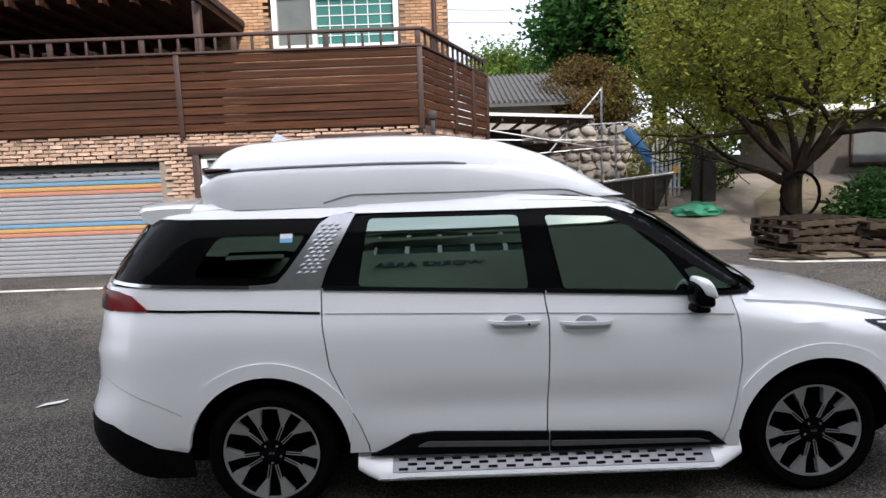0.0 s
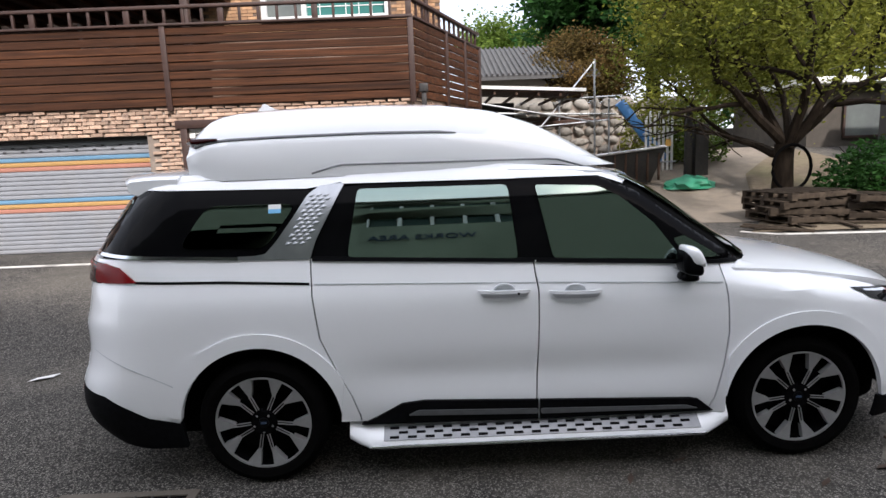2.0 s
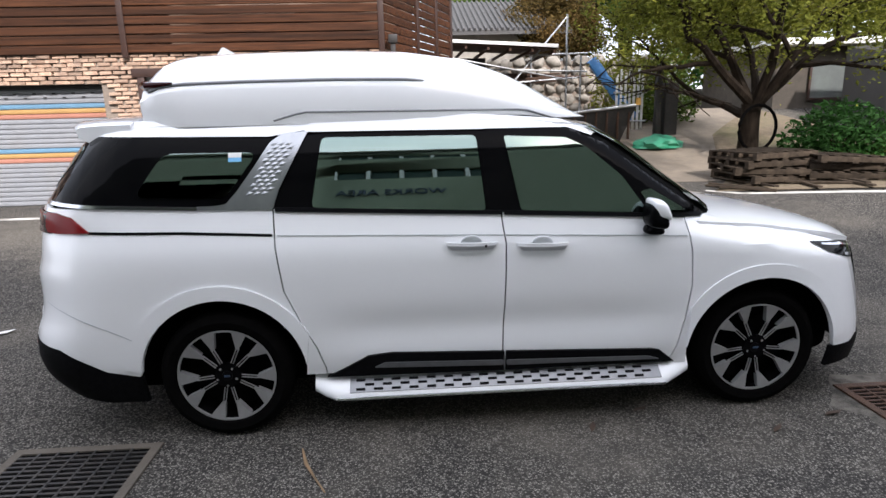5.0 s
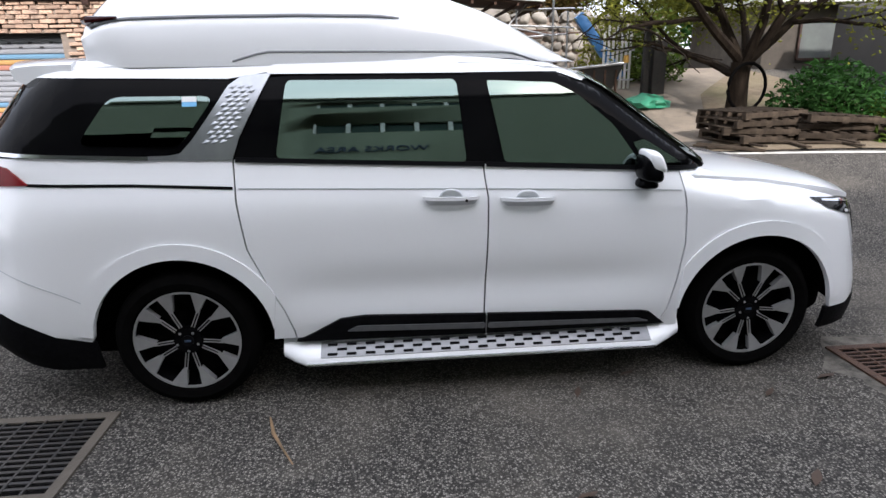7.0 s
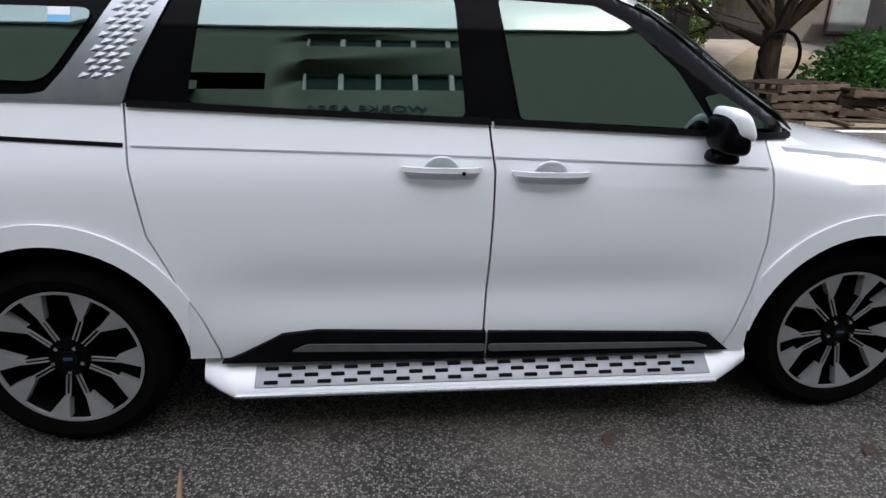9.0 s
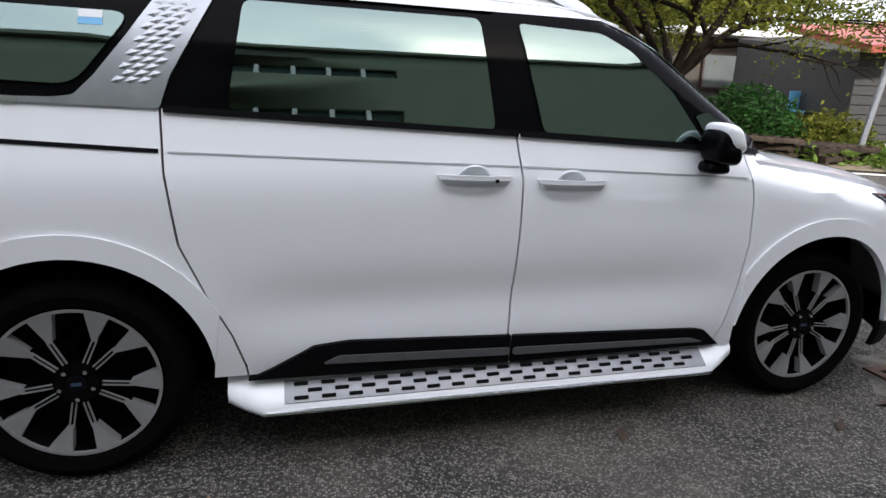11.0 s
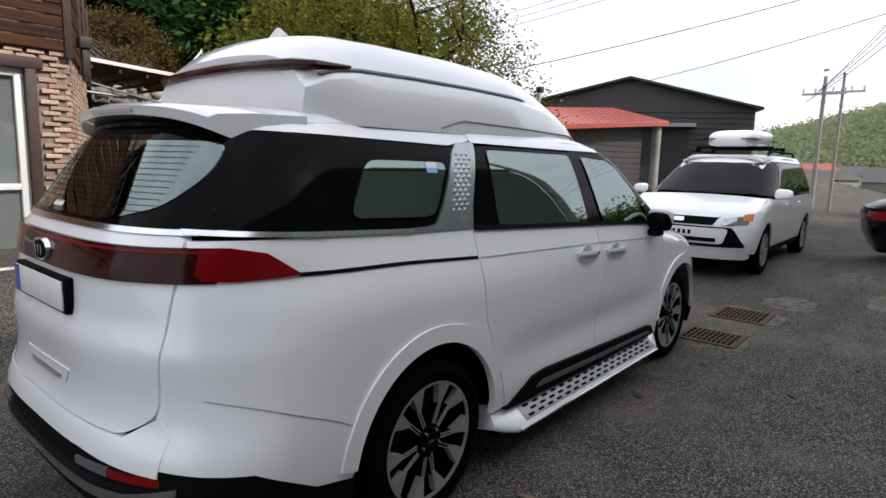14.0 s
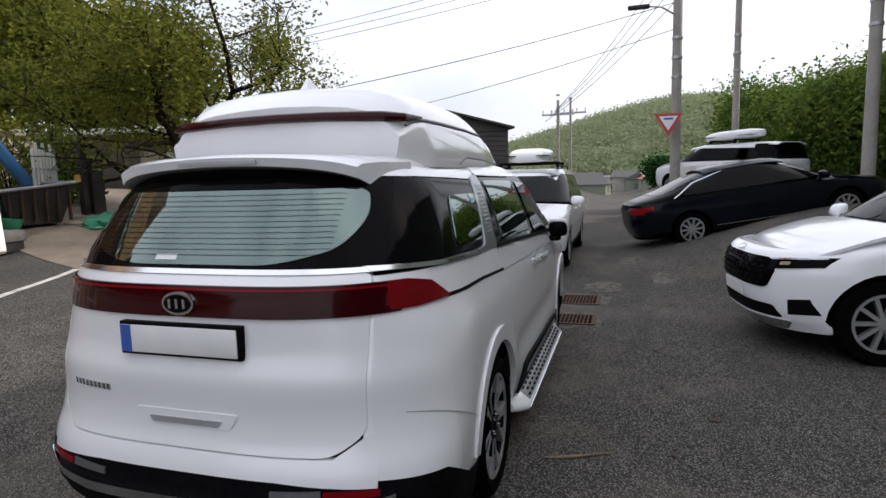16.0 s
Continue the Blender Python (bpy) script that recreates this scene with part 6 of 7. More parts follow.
def grow(bm, tips, rr, p, d, length, radius, depth, droop=0.0, mids=None):
    """A limb that bends and forks; its ends are gathered in tips."""
    pts, rad = [p.copy()], [radius]
    n = 5
    for k in range(n):
        d = (d + Vector((rr.gauss(0, 0.14), rr.gauss(0, 0.14), rr.gauss(0, 0.10) - droop))).normalized()
        p = p + d * length / n
        pts.append(p.copy())
        rad.append(radius * (1 - 0.45 * (k + 1) / n))
        if mids is not None and depth <= 2:
            mids.append(p.copy())
    tube(bm, pts, rad, 7 if radius > 0.05 else 5)
    if depth == 0:
        tips.append(p.copy())
        return
    for k in range(3 if depth > 1 else 3):
        ax = Vector((rr.gauss(0, 1), rr.gauss(0, 1), rr.gauss(0, 0.6))).normalized()
        nd = (d * 0.75 + ax * 0.75).normalized()
        start = pts[-1] if k < 2 else pts[3]
        grow(bm, tips, rr, start, nd, length * rr.uniform(0.6, 0.8), radius * 0.5, depth - 1, droop, mids)


def tree(name, base, label, trunk_h, trunk_r, limbs, limb_len, depth, leaf, leaf_size, per, spread, seed, category="tree", lean=(0, 0), skirt=0.0):
    t = empty(name, pose(*base), label, category)
    rr = random.Random(seed)
    bm = bmesh.new()
    pts = [Vector((lean[0] * k / 4, lean[1] * k / 4, trunk_h * k / 4 - 0.1)) for k in range(5)]
    tube(bm, pts, [trunk_r * f for f in (1.35, 1.05, 0.95, 0.9, 0.95)], 12)
    tips, mids = [], []
    for k in range(limbs):
        a = 2 * math.pi * (k + rr.uniform(-0.25, 0.25)) / limbs
        el = rr.uniform(0.35, 1.15)
        d = Vector((math.cos(a) * math.cos(el), math.sin(a) * math.cos(el), math.sin(el)))
        grow(bm, tips, rr, pts[-1] - Vector((0, 0, rr.uniform(0, trunk_h * 0.2))), d, limb_len * rr.uniform(0.8, 1.15), trunk_r * 0.55, depth, 0.0, mids)
    part("trunk", bm, BARK, t)
    c = leaves("crown", [tuple(p) for p in tips + mids if p.z > skirt], leaf_size, leaf, t, seed, spread, per)
    return t


def g(x, y):
    return ground_z(x, y)


main_tree = tree("garden_tree", (6.1, 7.07, g(6.1, 7.07)), "spreading leafy garden tree with dark forked trunk", 1.15, 0.185, 7, 2.05, 3, LEAF, 0.048, 24, 0.27, 11, skirt=1.75)
hose = bmesh.new()
tube(hose, [(6.1 + 0.36 * math.cos(a), 6.80, g(6.1, 7) + 0.62 + 0.42 * math.sin(a)) for a in np.linspace(0, 2 * math.pi, 20)], 0.03, 8)
tagged(finish(hose, "coiled_hose", RUBBER), "black rubber hose ring hung on the tree trunk", "hose")
tree("dark_broadleaf_tree", (10.9, 27.0, g(7, 27)), "tall dark green broadleaf tree behind the house", 4.5, 0.4, 8, 3.6, 3, LEAF_DARK, 0.22, 40, 0.8, 21)
tree("brown_pine", (5.15, 20.0, g(5, 20) + 0.15), "low spreading pine with olive brown needles", 2.3, 0.2, 9, 1.15, 2, LEAF_BROWN, 0.07, 150, 0.24, 31, skirt=2.2)
tree("poplar", (4.4, 38.0, g(4, 38)), "slender pale green poplar in the distance", 6.0, 0.15, 6, 1.6, 2, LEAF_BRIGHT, 0.16, 36, 0.7, 41)
tree("hedge_tree", (11.5, 15.5, g(11, 15)), "leafy tree over the grey outbuilding", 2.2, 0.2, 7, 2.1, 2, LEAF, 0.14, 60, 0.6, 43)
for k, (x, y, h) in enumerate(((19.5, -9.0, 3.0), (23.0, -9.5, 3.6), (17.5, -10.5, 2.6), (27.0, -8.5, 3.8), (21.0, -13.0, 4.0))):
    tree("roadside_tree", (x, y, g(x, y)), "dense bright green roadside tree", h * 0.35, 0.16, 8, h * 0.42, 2, LEAF_BRIGHT, 0.105, 150, 0.55, 50 + k)
tree("conical_shrub", (22.0, -3.3, g(22, -3.3)), "dark upright conifer shrub by the road", 1.2, 0.06, 6, 0.5, 1, LEAF_DARK, 0.1, 60, 0.22, 61, "shrub")


def bush(name, base, label, r, h, leaf, size, n, seed, petals=0):
    t = empty(name, pose(*base), label, "shrub")
    rr = random.Random(seed)
    bm = bmesh.new()
    tips = []
    for k in range(9):
        a = 2 * math.pi * k / 9
        tip = Vector((math.cos(a) * r * rr.uniform(0.4, 0.9), math.sin(a) * r * rr.uniform(0.4, 0.9), h * rr.uniform(0.6, 1.0)))
        tube(bm, [(0, 0, -0.05), tip * 0.5 + Vector((0, 0, 0.1)), tip], [0.02, 0.014, 0.006], 5)
    part("stems", bm, BARK, t)
    pts = []
    while len(pts) < n:
        v = Vector((rr.uniform(-1, 1), rr.uniform(-1, 1), rr.uniform(0, 1)))
        if (v.x ** 2 + v.y ** 2 + (v.z * 1.02) ** 2) < 1:
            pts.append((v.x * r, v.y * r, v.z * h + 0.05))
    leaves("foliage", pts, size, leaf, t, seed, 0.05, 1)
    if petals:
        leaves("blossom", rr.sample(pts, petals), size * 0.9, PETAL, t, seed + 1, 0.04, 2)
    return t


bush("garden_shrub", (7.6, 6.6, g(7.6, 6.6)), "dense dark green shrub beside the pallets", 1.05, 1.1, LEAF_DARK, 0.07, 2600, 71)
bush("garden_shrub", (8.9, 6.0, g(8.9, 6.0)), "low green shrub behind the stacked pallets", 0.9, 0.7, LEAF, 0.06, 1800, 72)
bush("blossoming_shrub", (5.9, 10.6, g(5.9, 10.6)), "shrub with clusters of white blossom", 0.8, 1.7, LEAF_BRIGHT, 0.07, 2200, 73, 90)
bush("gate_shrub", (5.2, 11.4, g(5.2, 11.4)), "straggly green shrub by the gate", 0.9, 1.9, LEAF, 0.07, 1500, 74)
bush("verge_shrub", (13.5, 1.6, g(13.5, 1.6)), "small green shrub on the road verge", 0.6, 0.6, LEAF_BRIGHT, 0.06, 900, 75)

# ---- garden edge: verge, drive, kerb line ----
def sheet(name, poly, material, lift, label, category, step=0.5, kind="structure"):
    bm = bmesh.new()
    bm.faces.new([bm.verts.new((x, y, 0)) for x, y in poly])
    for ax, vals in ((0, [p[0] for p in poly]), (1, [p[1] for p in poly])):
        c = math.ceil(min(vals) / step) * step
        while c < max(vals):
            bmesh.ops.bisect_plane(bm, geom=bm.verts[:] + bm.edges[:] + bm.faces[:], plane_co=(c, 0, 0) if ax == 0 else (0, c, 0), plane_no=(1, 0, 0) if ax == 0 else (0, 1, 0), dist=1e-5)
            c += step
    for v in bm.verts:
        v.co.z = ground_z(v.co.x, v.co.y) + lift
    return tagged(finish(bm, name, material), label, category, kind=kind)


sheet("pavement_drive", [(2.2, 6.2), (4.9, 5.6), (6.4, 9.0), (9.0, 12.0), (9.0, 17.5), (3.6, 17.5), (3.0, 9.0)], DRIVE, 0.012, "pale worn concrete drive beyond the yard", "drive")
sheet("verge", [(4.3, 4.75), (9.2, 3.6), (17.0, 2.6), (17.0, 5.6), (9.5, 6.8), (9.0, 12.0), (6.4, 9.0), (4.9, 5.6)], DIRT, 0.02, "dry dirt and litter verge under the tree", "verge")
sheet("shed_path", [(9.8, 5.2), (18.0, 4.3), (18.3, 5.7), (10.2, 6.8)], CONCRETE, 0.05, "pale concrete apron before the red-roofed shed", "path")


def painted_line(pts, w, name, material, label, lift=0.006):
    bm = bmesh.new()
    fine = []
    for a, b in zip(pts, pts[1:]):
        a, b = Vector(a), Vector(b)
        n = max(1, int((b - a).length / 0.4))
        fine += [a + (b - a) * k / n for k in range(n)]
    fine.append(Vector(pts[-1]))
    prev = None
    for k, p in enumerate(fine):
        d = (fine[min(k + 1, len(fine) - 1)] - fine[max(k - 1, 0)]).normalized()
        nrm = Vector((-d.y, d.x)) * w / 2
        row_ = [bm.verts.new((q.x, q.y, ground_z(q.x, q.y) + lift)) for q in (p - nrm, p + nrm)]
        if prev:
            bm.faces.new((prev[0], prev[1], row_[1], row_[0]))
        prev = row_
    return tagged(finish(bm, name, material), label, "road line", kind="structure")


painted_line([(-14, 4.55), (-5, 4.5), (-1.2, 4.4), (0.6, 5.4), (2.2, 6.2)], 0.11, "road_line", LINE_PAINT, "worn white line along the house front")
painted_line([(4.2, 4.9), (4.6, 4.55), (6.5, 4.05), (9.2, 3.5), (17.0, 2.4)], 0.11, "road_line", LINE_PAINT, "worn white line along the garden verge")
grass_pts = []
rg = random.Random(8)
for k in range(5000):
    x, y = rg.uniform(8.0, 17.0), rg.uniform(2.8, 6.2)
    grass_pts.append((x, y - 0.08 * (x - 8), ground_z(x, y) + 0.06))
for k in range(2500):
    x, y = rg.uniform(7.0, 10.0), rg.uniform(4.4, 6.5)
    grass_pts.append((x, y, ground_z(x, y) + 0.1))
gr = new("grass")
leaves("blades", grass_pts, 0.09, LEAF_BRIGHT, gr, 5, 0.06, 1)
tagged(gr, "tufts of green grass and weeds on the verge", "grass", kind="stuff")

# pallets
def pallet(m, label, w=1.1, d=1.1):
    t = empty("pallet", m, label, "pallet", "stacked pallets")
    for k in range(6):
        part("deck_slat", boxes(((-w / 2 + k * w / 5.6, -d / 2, 0.10), (-w / 2 + k * w / 5.6 + 0.11, d / 2, 0.122)), bevel=0.003), GREY_WOOD, t)
    for k in range(3):
        part("bearer", boxes(((-w / 2, -d / 2 + k * (d - 0.09) / 2, 0.02), (w / 2 + 0.08, -d / 2 + k * (d - 0.09) / 2 + 0.09, 0.10)), bevel=0.004), GREY_WOOD, t)
    for k in range(3):
        part("base_slat", boxes(((-w / 2 + k * (w - 0.1) / 2, -d / 2, 0.0), (-w / 2 + k * (w - 0.1) / 2 + 0.1, d / 2, 0.02))), GREY_WOOD, t)
    return t


rp = random.Random(14)
proto = pallet(pose(5.42, 5.45, g(5.42, 5.45) + 0.02, 0, 1, 8), "weathered grey wooden pallet in a loose stack")
for k in range(1, 4):
    copy_thing(proto, pose(5.42 + rp.uniform(-0.12, 0.12), 5.45 + rp.uniform(-0.1, 0.1), g(5.42, 5.45) + 0.02 + 0.123 * k, rp.uniform(-1, 1), rp.uniform(-1.5, 1.5), rp.uniform(-14, 14)))
for k in range(3):
    copy_thing(proto, pose(6.55 + rp.uniform(-0.12, 0.12), 5.35 + rp.uniform(-0.1, 0.1), g(6.55, 5.35) + 0.02 + 0.123 * k, rp.uniform(-1, 1), rp.uniform(-2, 3), rp.uniform(-16, 16)))
for k in range(2):
    copy_thing(proto, pose(7.6 + 0.1 * k, 4.95, g(7.6, 4.95) + 0.02 + 0.123 * k, 0, -2, rp.uniform(-12, 12)))
for k in range(10):
    a = rp.uniform(0, 180)
    x, y = rp.uniform(4.4, 7.4), rp.uniform(4.65, 5.0)
    bm = boxes(((-0.5, -0.04, 0), (0.5, 0.04, 0.03)), bevel=0.004)
    ob = tagged(finish(bm, "loose_plank", GREY_WOOD), "loose weathered plank lying before the pallets", "plank", "loose planks")
    ob.matrix_world = pose(x, y, g(x, y) + 0.03, 0, rp.uniform(-3, 3), a)

# ---- canopy, stone wall and junk beyond the house ----
SWY = 13.2
swall = empty("stone_retaining_wall", pose(0, 0, 0), "rough field-stone retaining wall in mortar", "wall", kind="structure")
bmw = boxes(((1.2, SWY + 0.1, 0.4), (7.4, SWY + 0.6, 3.1)))
part("wall_core", bmw, MORTAR, swall)
rs = random.Random(3)
z = 0.9
while z < 3.1:
    x = 1.3 + rs.uniform(0, 0.2)
    while x < 7.2:
        w = rs.uniform(0.20, 0.55)
        bm = bmesh.new()
        bmesh.ops.create_icosphere(bm, subdivisions=2, radius=1)
        for v in bm.verts:
            nn = noise.noise(v.co * 1.3 + Vector((x, z, 0)) * 3)
            v.co *= 1 + 0.55 * nn
        bmesh.ops.transform(bm, verts=bm.verts, matrix=pose(x + w / 2, SWY + 0.10, z + 0.13 + rs.uniform(-0.05, 0.05), 0, rs.uniform(-35, 35), 0) @ Matrix.Diagonal((w * 0.52, 0.15, 0.15 * rs.uniform(0.75, 1.2), 1)))
        part("stone", bm, STONE, swall, smooth=60)
        x += w
    z += 0.255
canopy = empty("scaffold_canopy", pose(-0.55, 0, 0), "makeshift sheet-roofed canopy on scaffold poles", "canopy")
bm = boxes(((0.9, 9.6, 3.28), (3.55, 12.6, 3.35)))
for v in bm.verts:
    v.co.z += -0.06 * (v.co.x - 0.9) + 0.05 * (v.co.y - 9.6)
part("roof_sheet", bm, PVC, canopy)
# added dark sheet below the roof: the underside's shade is in its colour
bm = boxes(((0.92, 9.66, 3.235), (3.50, 12.58, 3.272)))
for v in bm.verts:
    v.co.z += -0.06 * (v.co.x - 0.9) + 0.05 * (v.co.y - 9.6)
part("shaded_underside", bm, RUST, canopy)
for k in range(6):
    part("roof_batten", boxes(((0.95 + 0.5 * k, 9.65, 3.16 - 0.03 * k), (1.0 + 0.5 * k, 12.5, 3.22 - 0.03 * k))), RUST, canopy)
for x, y, z1 in ((1.15, 9.7, 3.5), (3.9, 10.2, 3.9), (0.7, 10.4, 3.3), (3.5, 12.3, 3.2), (4.3, 10.4, 3.0)):
    part("scaffold_pole", cyl(bmesh.new(), (x, y, g(x, y)), (x, y, z1), 0.024, n=8), STEEL, canopy)
for a, b in (((0.6, 9.8, 2.75), (4.4, 10.2, 2.62)), ((1.1, 9.7, 2.95), (3.9, 10.2, 2.45)), ((2.6, 10.0, 2.4), (3.9, 10.2, 3.85)), ((0.8, 10.4, 2.3), (4.3, 10.4, 2.5)), ((3.0, 10.1, 3.0), (4.6, 10.3, 3.05))):
    part("scaffold_brace", cyl(bmesh.new(), a, b, 0.02, n=8), STEEL, canopy)
# dark slab put in for the deep shade at the canopy's back
part("shade_wall", boxes(((0.9, 11.8, 0.8), (2.2, 11.9, 3.1))), IRON, canopy)
for k in range(22):
    x = 1.6 + rs.uniform(0, 2.6)
    part("stacked_pole", cyl(bmesh.new(), (x, 12.2 + rs.uniform(-0.3, 0.2), 2.45 + 0.02 * k * 0.6), (x + rs.uniform(1.0, 1.6), 12.3 + rs.uniform(-0.3, 0.2), 2.5 + 0.02 * k * 0.5), 0.022, n=6), RUST, canopy)
chute = tagged(finish(boxes(((-0.12, -0.06, -0.9), (0.12, 0.06, 0.9)), bevel=0.02), "blue_chute", BLUE_PLASTIC), "long blue plastic panel leaning on scaffold", "panel")
chute.matrix_world = pose(4.55, 10.4, 2.2, 0, -38, 0)
# tiled old roof behind
old = empty("old_tiled_roof_house", pose(0, 0, 0), "old house with grey tiled roof behind the wall", "house")
bm = bmesh.new()
vs = [bm.verts.new(p) for p in ((0.5, 17.5, 4.5), (5.5, 17.5, 4.5), (5.0, 21.0, 6.0), (0.3, 21.0, 6.0))]
bm.faces.new(vs)
ex = bmesh.ops.extrude_face_region(bm, geom=bm.faces[:])
bmesh.ops.translate(bm, verts=[q for q in ex["geom"] if isinstance(q, bmesh.types.BMVert)], vec=(0, 0, -0.15))
part("roof", bm, SLATE, old)
for k in range(26):
    x = 0.5 + 0.195 * k
    part("tile_ridge", cyl(bmesh.new(), (x, 17.45, 4.53), (x - 0.1, 21.0, 6.03), 0.045, n=6), SLATE, old)
part("wall", boxes(((0.8, 18.0, 1.0), (5.2, 21, 4.5))), CONCRETE, old)

# gate of white pickets, dark post, tarp, skip
gate = empty("metal_gate", pose(4.7, 9.6, g(4.7, 9.6)), "open white metal gate of upright bars", "gate")
for k in range(7):
    part("gate_bar", boxes(((-0.35 + 0.12 * k, -0.02 + 0.05 * k, 0.1), (-0.30 + 0.12 * k, 0.02 + 0.05 * k, 1.35 + (0.12 if k % 2 else 0))), bevel=0.008), PVC, gate)
for z in (0.3, 0.95):
    part("gate_rail", cyl(bmesh.new(), (-0.4, -0.02, z), (0.5, 0.33, z), 0.022, n=8), STEEL, gate)
gp = tagged(finish(boxes(((-0.07, -0.07, 0), (0.07, 0.07, 1.55)), ((0.12, -0.12, 0), (0.42, 0.12, 1.15)), bevel=0.015), "gate_post", IRON), "dark iron gate post with meter box", "post")
gp.matrix_world = pose(5.25, 9.35, g(5.25, 9.35))
bm = bmesh.new()
bmesh.ops.create_icosphere(bm, subdivisions=3, radius=1)
for v in bm.verts:
    v.co *= 1 + 0.4 * noise.noise(v.co * 2.2)
    v.co = Vector((v.co.x * 0.5, v.co.y * 0.35, max(v.co.z, -0.2) * 0.22 + 0.04))
tp = tagged(finish(bm, "green_tarp", TARP), "crumpled green tarpaulin heap on the drive", "tarpaulin")
tp.matrix_world = pose(4.9, 8.4, g(4.9, 8.4))
skip = empty("steel_tub", pose(3.75, 9.2, g(3.75, 9.2) - 0.55), "rusty dark ribbed steel tub with yellow beacon", "tub")
bm = bmesh.new()
lo = [(-0.55, -0.4, 0.55), (0.45, -0.4, 0.55), (0.45, 0.5, 0.55), (-0.55, 0.5, 0.55)]
hi = [(-0.75, -0.5, 1.15), (0.75, -0.5, 1.30), (0.75, 0.6, 1.30), (-0.75, 0.6, 1.15)]
a = [bm.verts.new(p) for p in lo]
b = [bm.verts.new(p) for p in hi]
bm.faces.new(a[::-1])
for k in range(4):
    bm.faces.new((a[k], a[(k + 1) % 4], b[(k + 1) % 4], b[k]))
part("tub", bm, IRON, skip)
for k in range(6):
    part("tub_rib", boxes(((-0.62 + 0.24 * k, -0.50, 0.6), (-0.58 + 0.24 * k, -0.44, 1.18)), bevel=0.005), RUST, skip)
part("top_rail", tube(bmesh.new(), [(-0.78, -0.52, 1.17), (0.78, -0.52, 1.32), (0.78, 0.62, 1.32)], 0.03, 8), STEEL, skip)
part("beacon", cyl(bmesh.new(), (0.78, -0.52, 1.32), (0.78, -0.52, 1.47), 0.06, 0.05, 12), YELLOW_PAINT, skip)
# junk by the house side: seats and a pale shell
seat_proto = empty("salvage_chair", pose(1.5, 7.9, g(1.5, 7.9)), "discarded grey vehicle chair on the ground", "chair", "salvage chairs")
part("cushion", boxes(((-0.25, -0.25, 0.15), (0.25, 0.25, 0.35)), bevel=0.06), SEAT_CLOTH, seat_proto)
part("backrest", boxes(((-0.25, 0.18, 0.3), (0.25, 0.34, 0.95)), bevel=0.06), SEAT_CLOTH, seat_proto)
part("seat_base", boxes(((-0.2, -0.2, 0.0), (0.2, 0.2, 0.15))), IRON, seat_proto)
for x, y, a in ((2.05, 8.1, -12), (2.6, 8.2, 10), (1.75, 8.6, 5)):
    copy_thing(seat_proto, pose(x, y, g(x, y), 0, 0, a))
CREAM = mat("cream_plastic", (0.62, 0.56, 0.44), 0.5, color2=(0.5, 0.44, 0.34), scale=5, stain=(0.28, 0.24, 0.18), stain_scale=2.5)
GREY_TRIM = mat("grey_moulded_plastic", (0.20, 0.20, 0.20), 0.55, color2=(0.15, 0.15, 0.15), scale=6, stain=(0.30, 0.29, 0.27), stain_scale=3)
SCRAP = pose(0.78, 6.75, g(0.78, 6.75), 0, 0, -33)
trim_box = empty("scrap_trim_box", SCRAP, "cream plastic trim moulding with square recesses, lying on the ground", "scrap")
part("moulding", boxes(((-0.62, -0.28, 0.0), (0.52, 0.25, 0.36)), bevel=0.05), CREAM, trim_box)
for x0, w_ in ((-0.50, 0.22), (-0.20, 0.30), (0.18, 0.24)):
    part("raised_panel", boxes(((x0, -0.305, 0.08), (x0 + w_, -0.27, 0.27)), bevel=0.025), CREAM, trim_box)
    # no hollow is cut: a brown plate paints the shade of each square recess
    part("recess_shade", boxes(((x0 + 0.06, -0.309, 0.13), (x0 + w_ - 0.06, -0.300, 0.22)), bevel=0.01), DIRT, trim_box)
dash = empty("scrap_dashboard", SCRAP @ pose(0.02, 0.02, 0.38, -24, 0, 3), "grey moulded dashboard with pale frame leaning on the scrap heap", "scrap")
part("pale_frame", boxes(((-0.70, -0.03, 0.0), (-0.58, 0.09, 0.66)), ((0.50, -0.03, 0.0), (0.64, 0.09, 0.62)), ((-0.58, -0.02, 0.57), (0.50, 0.09, 0.66)), bevel=0.03), PVC, dash)
part("grey_skin", boxes(((-0.60, 0.0, 0.02), (0.52, 0.07, 0.58)), bevel=0.03), GREY_TRIM, dash)
for x0, z0, w_, h_, tilt in ((-0.50, 0.34, 0.26, 0.20, -6), (-0.16, 0.36, 0.20, 0.17, 4), (0.12, 0.33, 0.30, 0.20, 8), (-0.46, 0.08, 0.34, 0.18, 3), (0.0, 0.12, 0.42, 0.06, 5), (0.04, 0.22, 0.40, 0.05, 9), (0.02, 0.04, 0.42, 0.05, 2)):
    bm = boxes(((-w_ / 2, -0.035, -h_ / 2), (w_ / 2, 0.03, h_ / 2)), bevel=0.022)
    bmesh.ops.transform(bm, verts=bm.verts, matrix=pose(x0 + w_ / 2, 0, z0 + h_ / 2, 0, tilt, 0))
    part("moulded_rib", bm, GREY_TRIM, dash)
arch_ = empty("scrap_wheel_arch", SCRAP @ pose(-0.05, 0.34, 0.0), "pale curved wing panel standing behind the dashboard", "scrap")
part("wing", tube(bmesh.new(), [(0.46 * math.cos(a), 0.0, 0.62 + 0.46 * math.sin(a)) for a in np.linspace(0, math.pi, 15)], 0.085, 10), PVC, arch_)
for x in (-0.53, 0.39):
    part("wing_foot", boxes(((x, -0.07, 0.0), (x + 0.14, 0.07, 0.66)), bevel=0.03), CREAM, arch_)
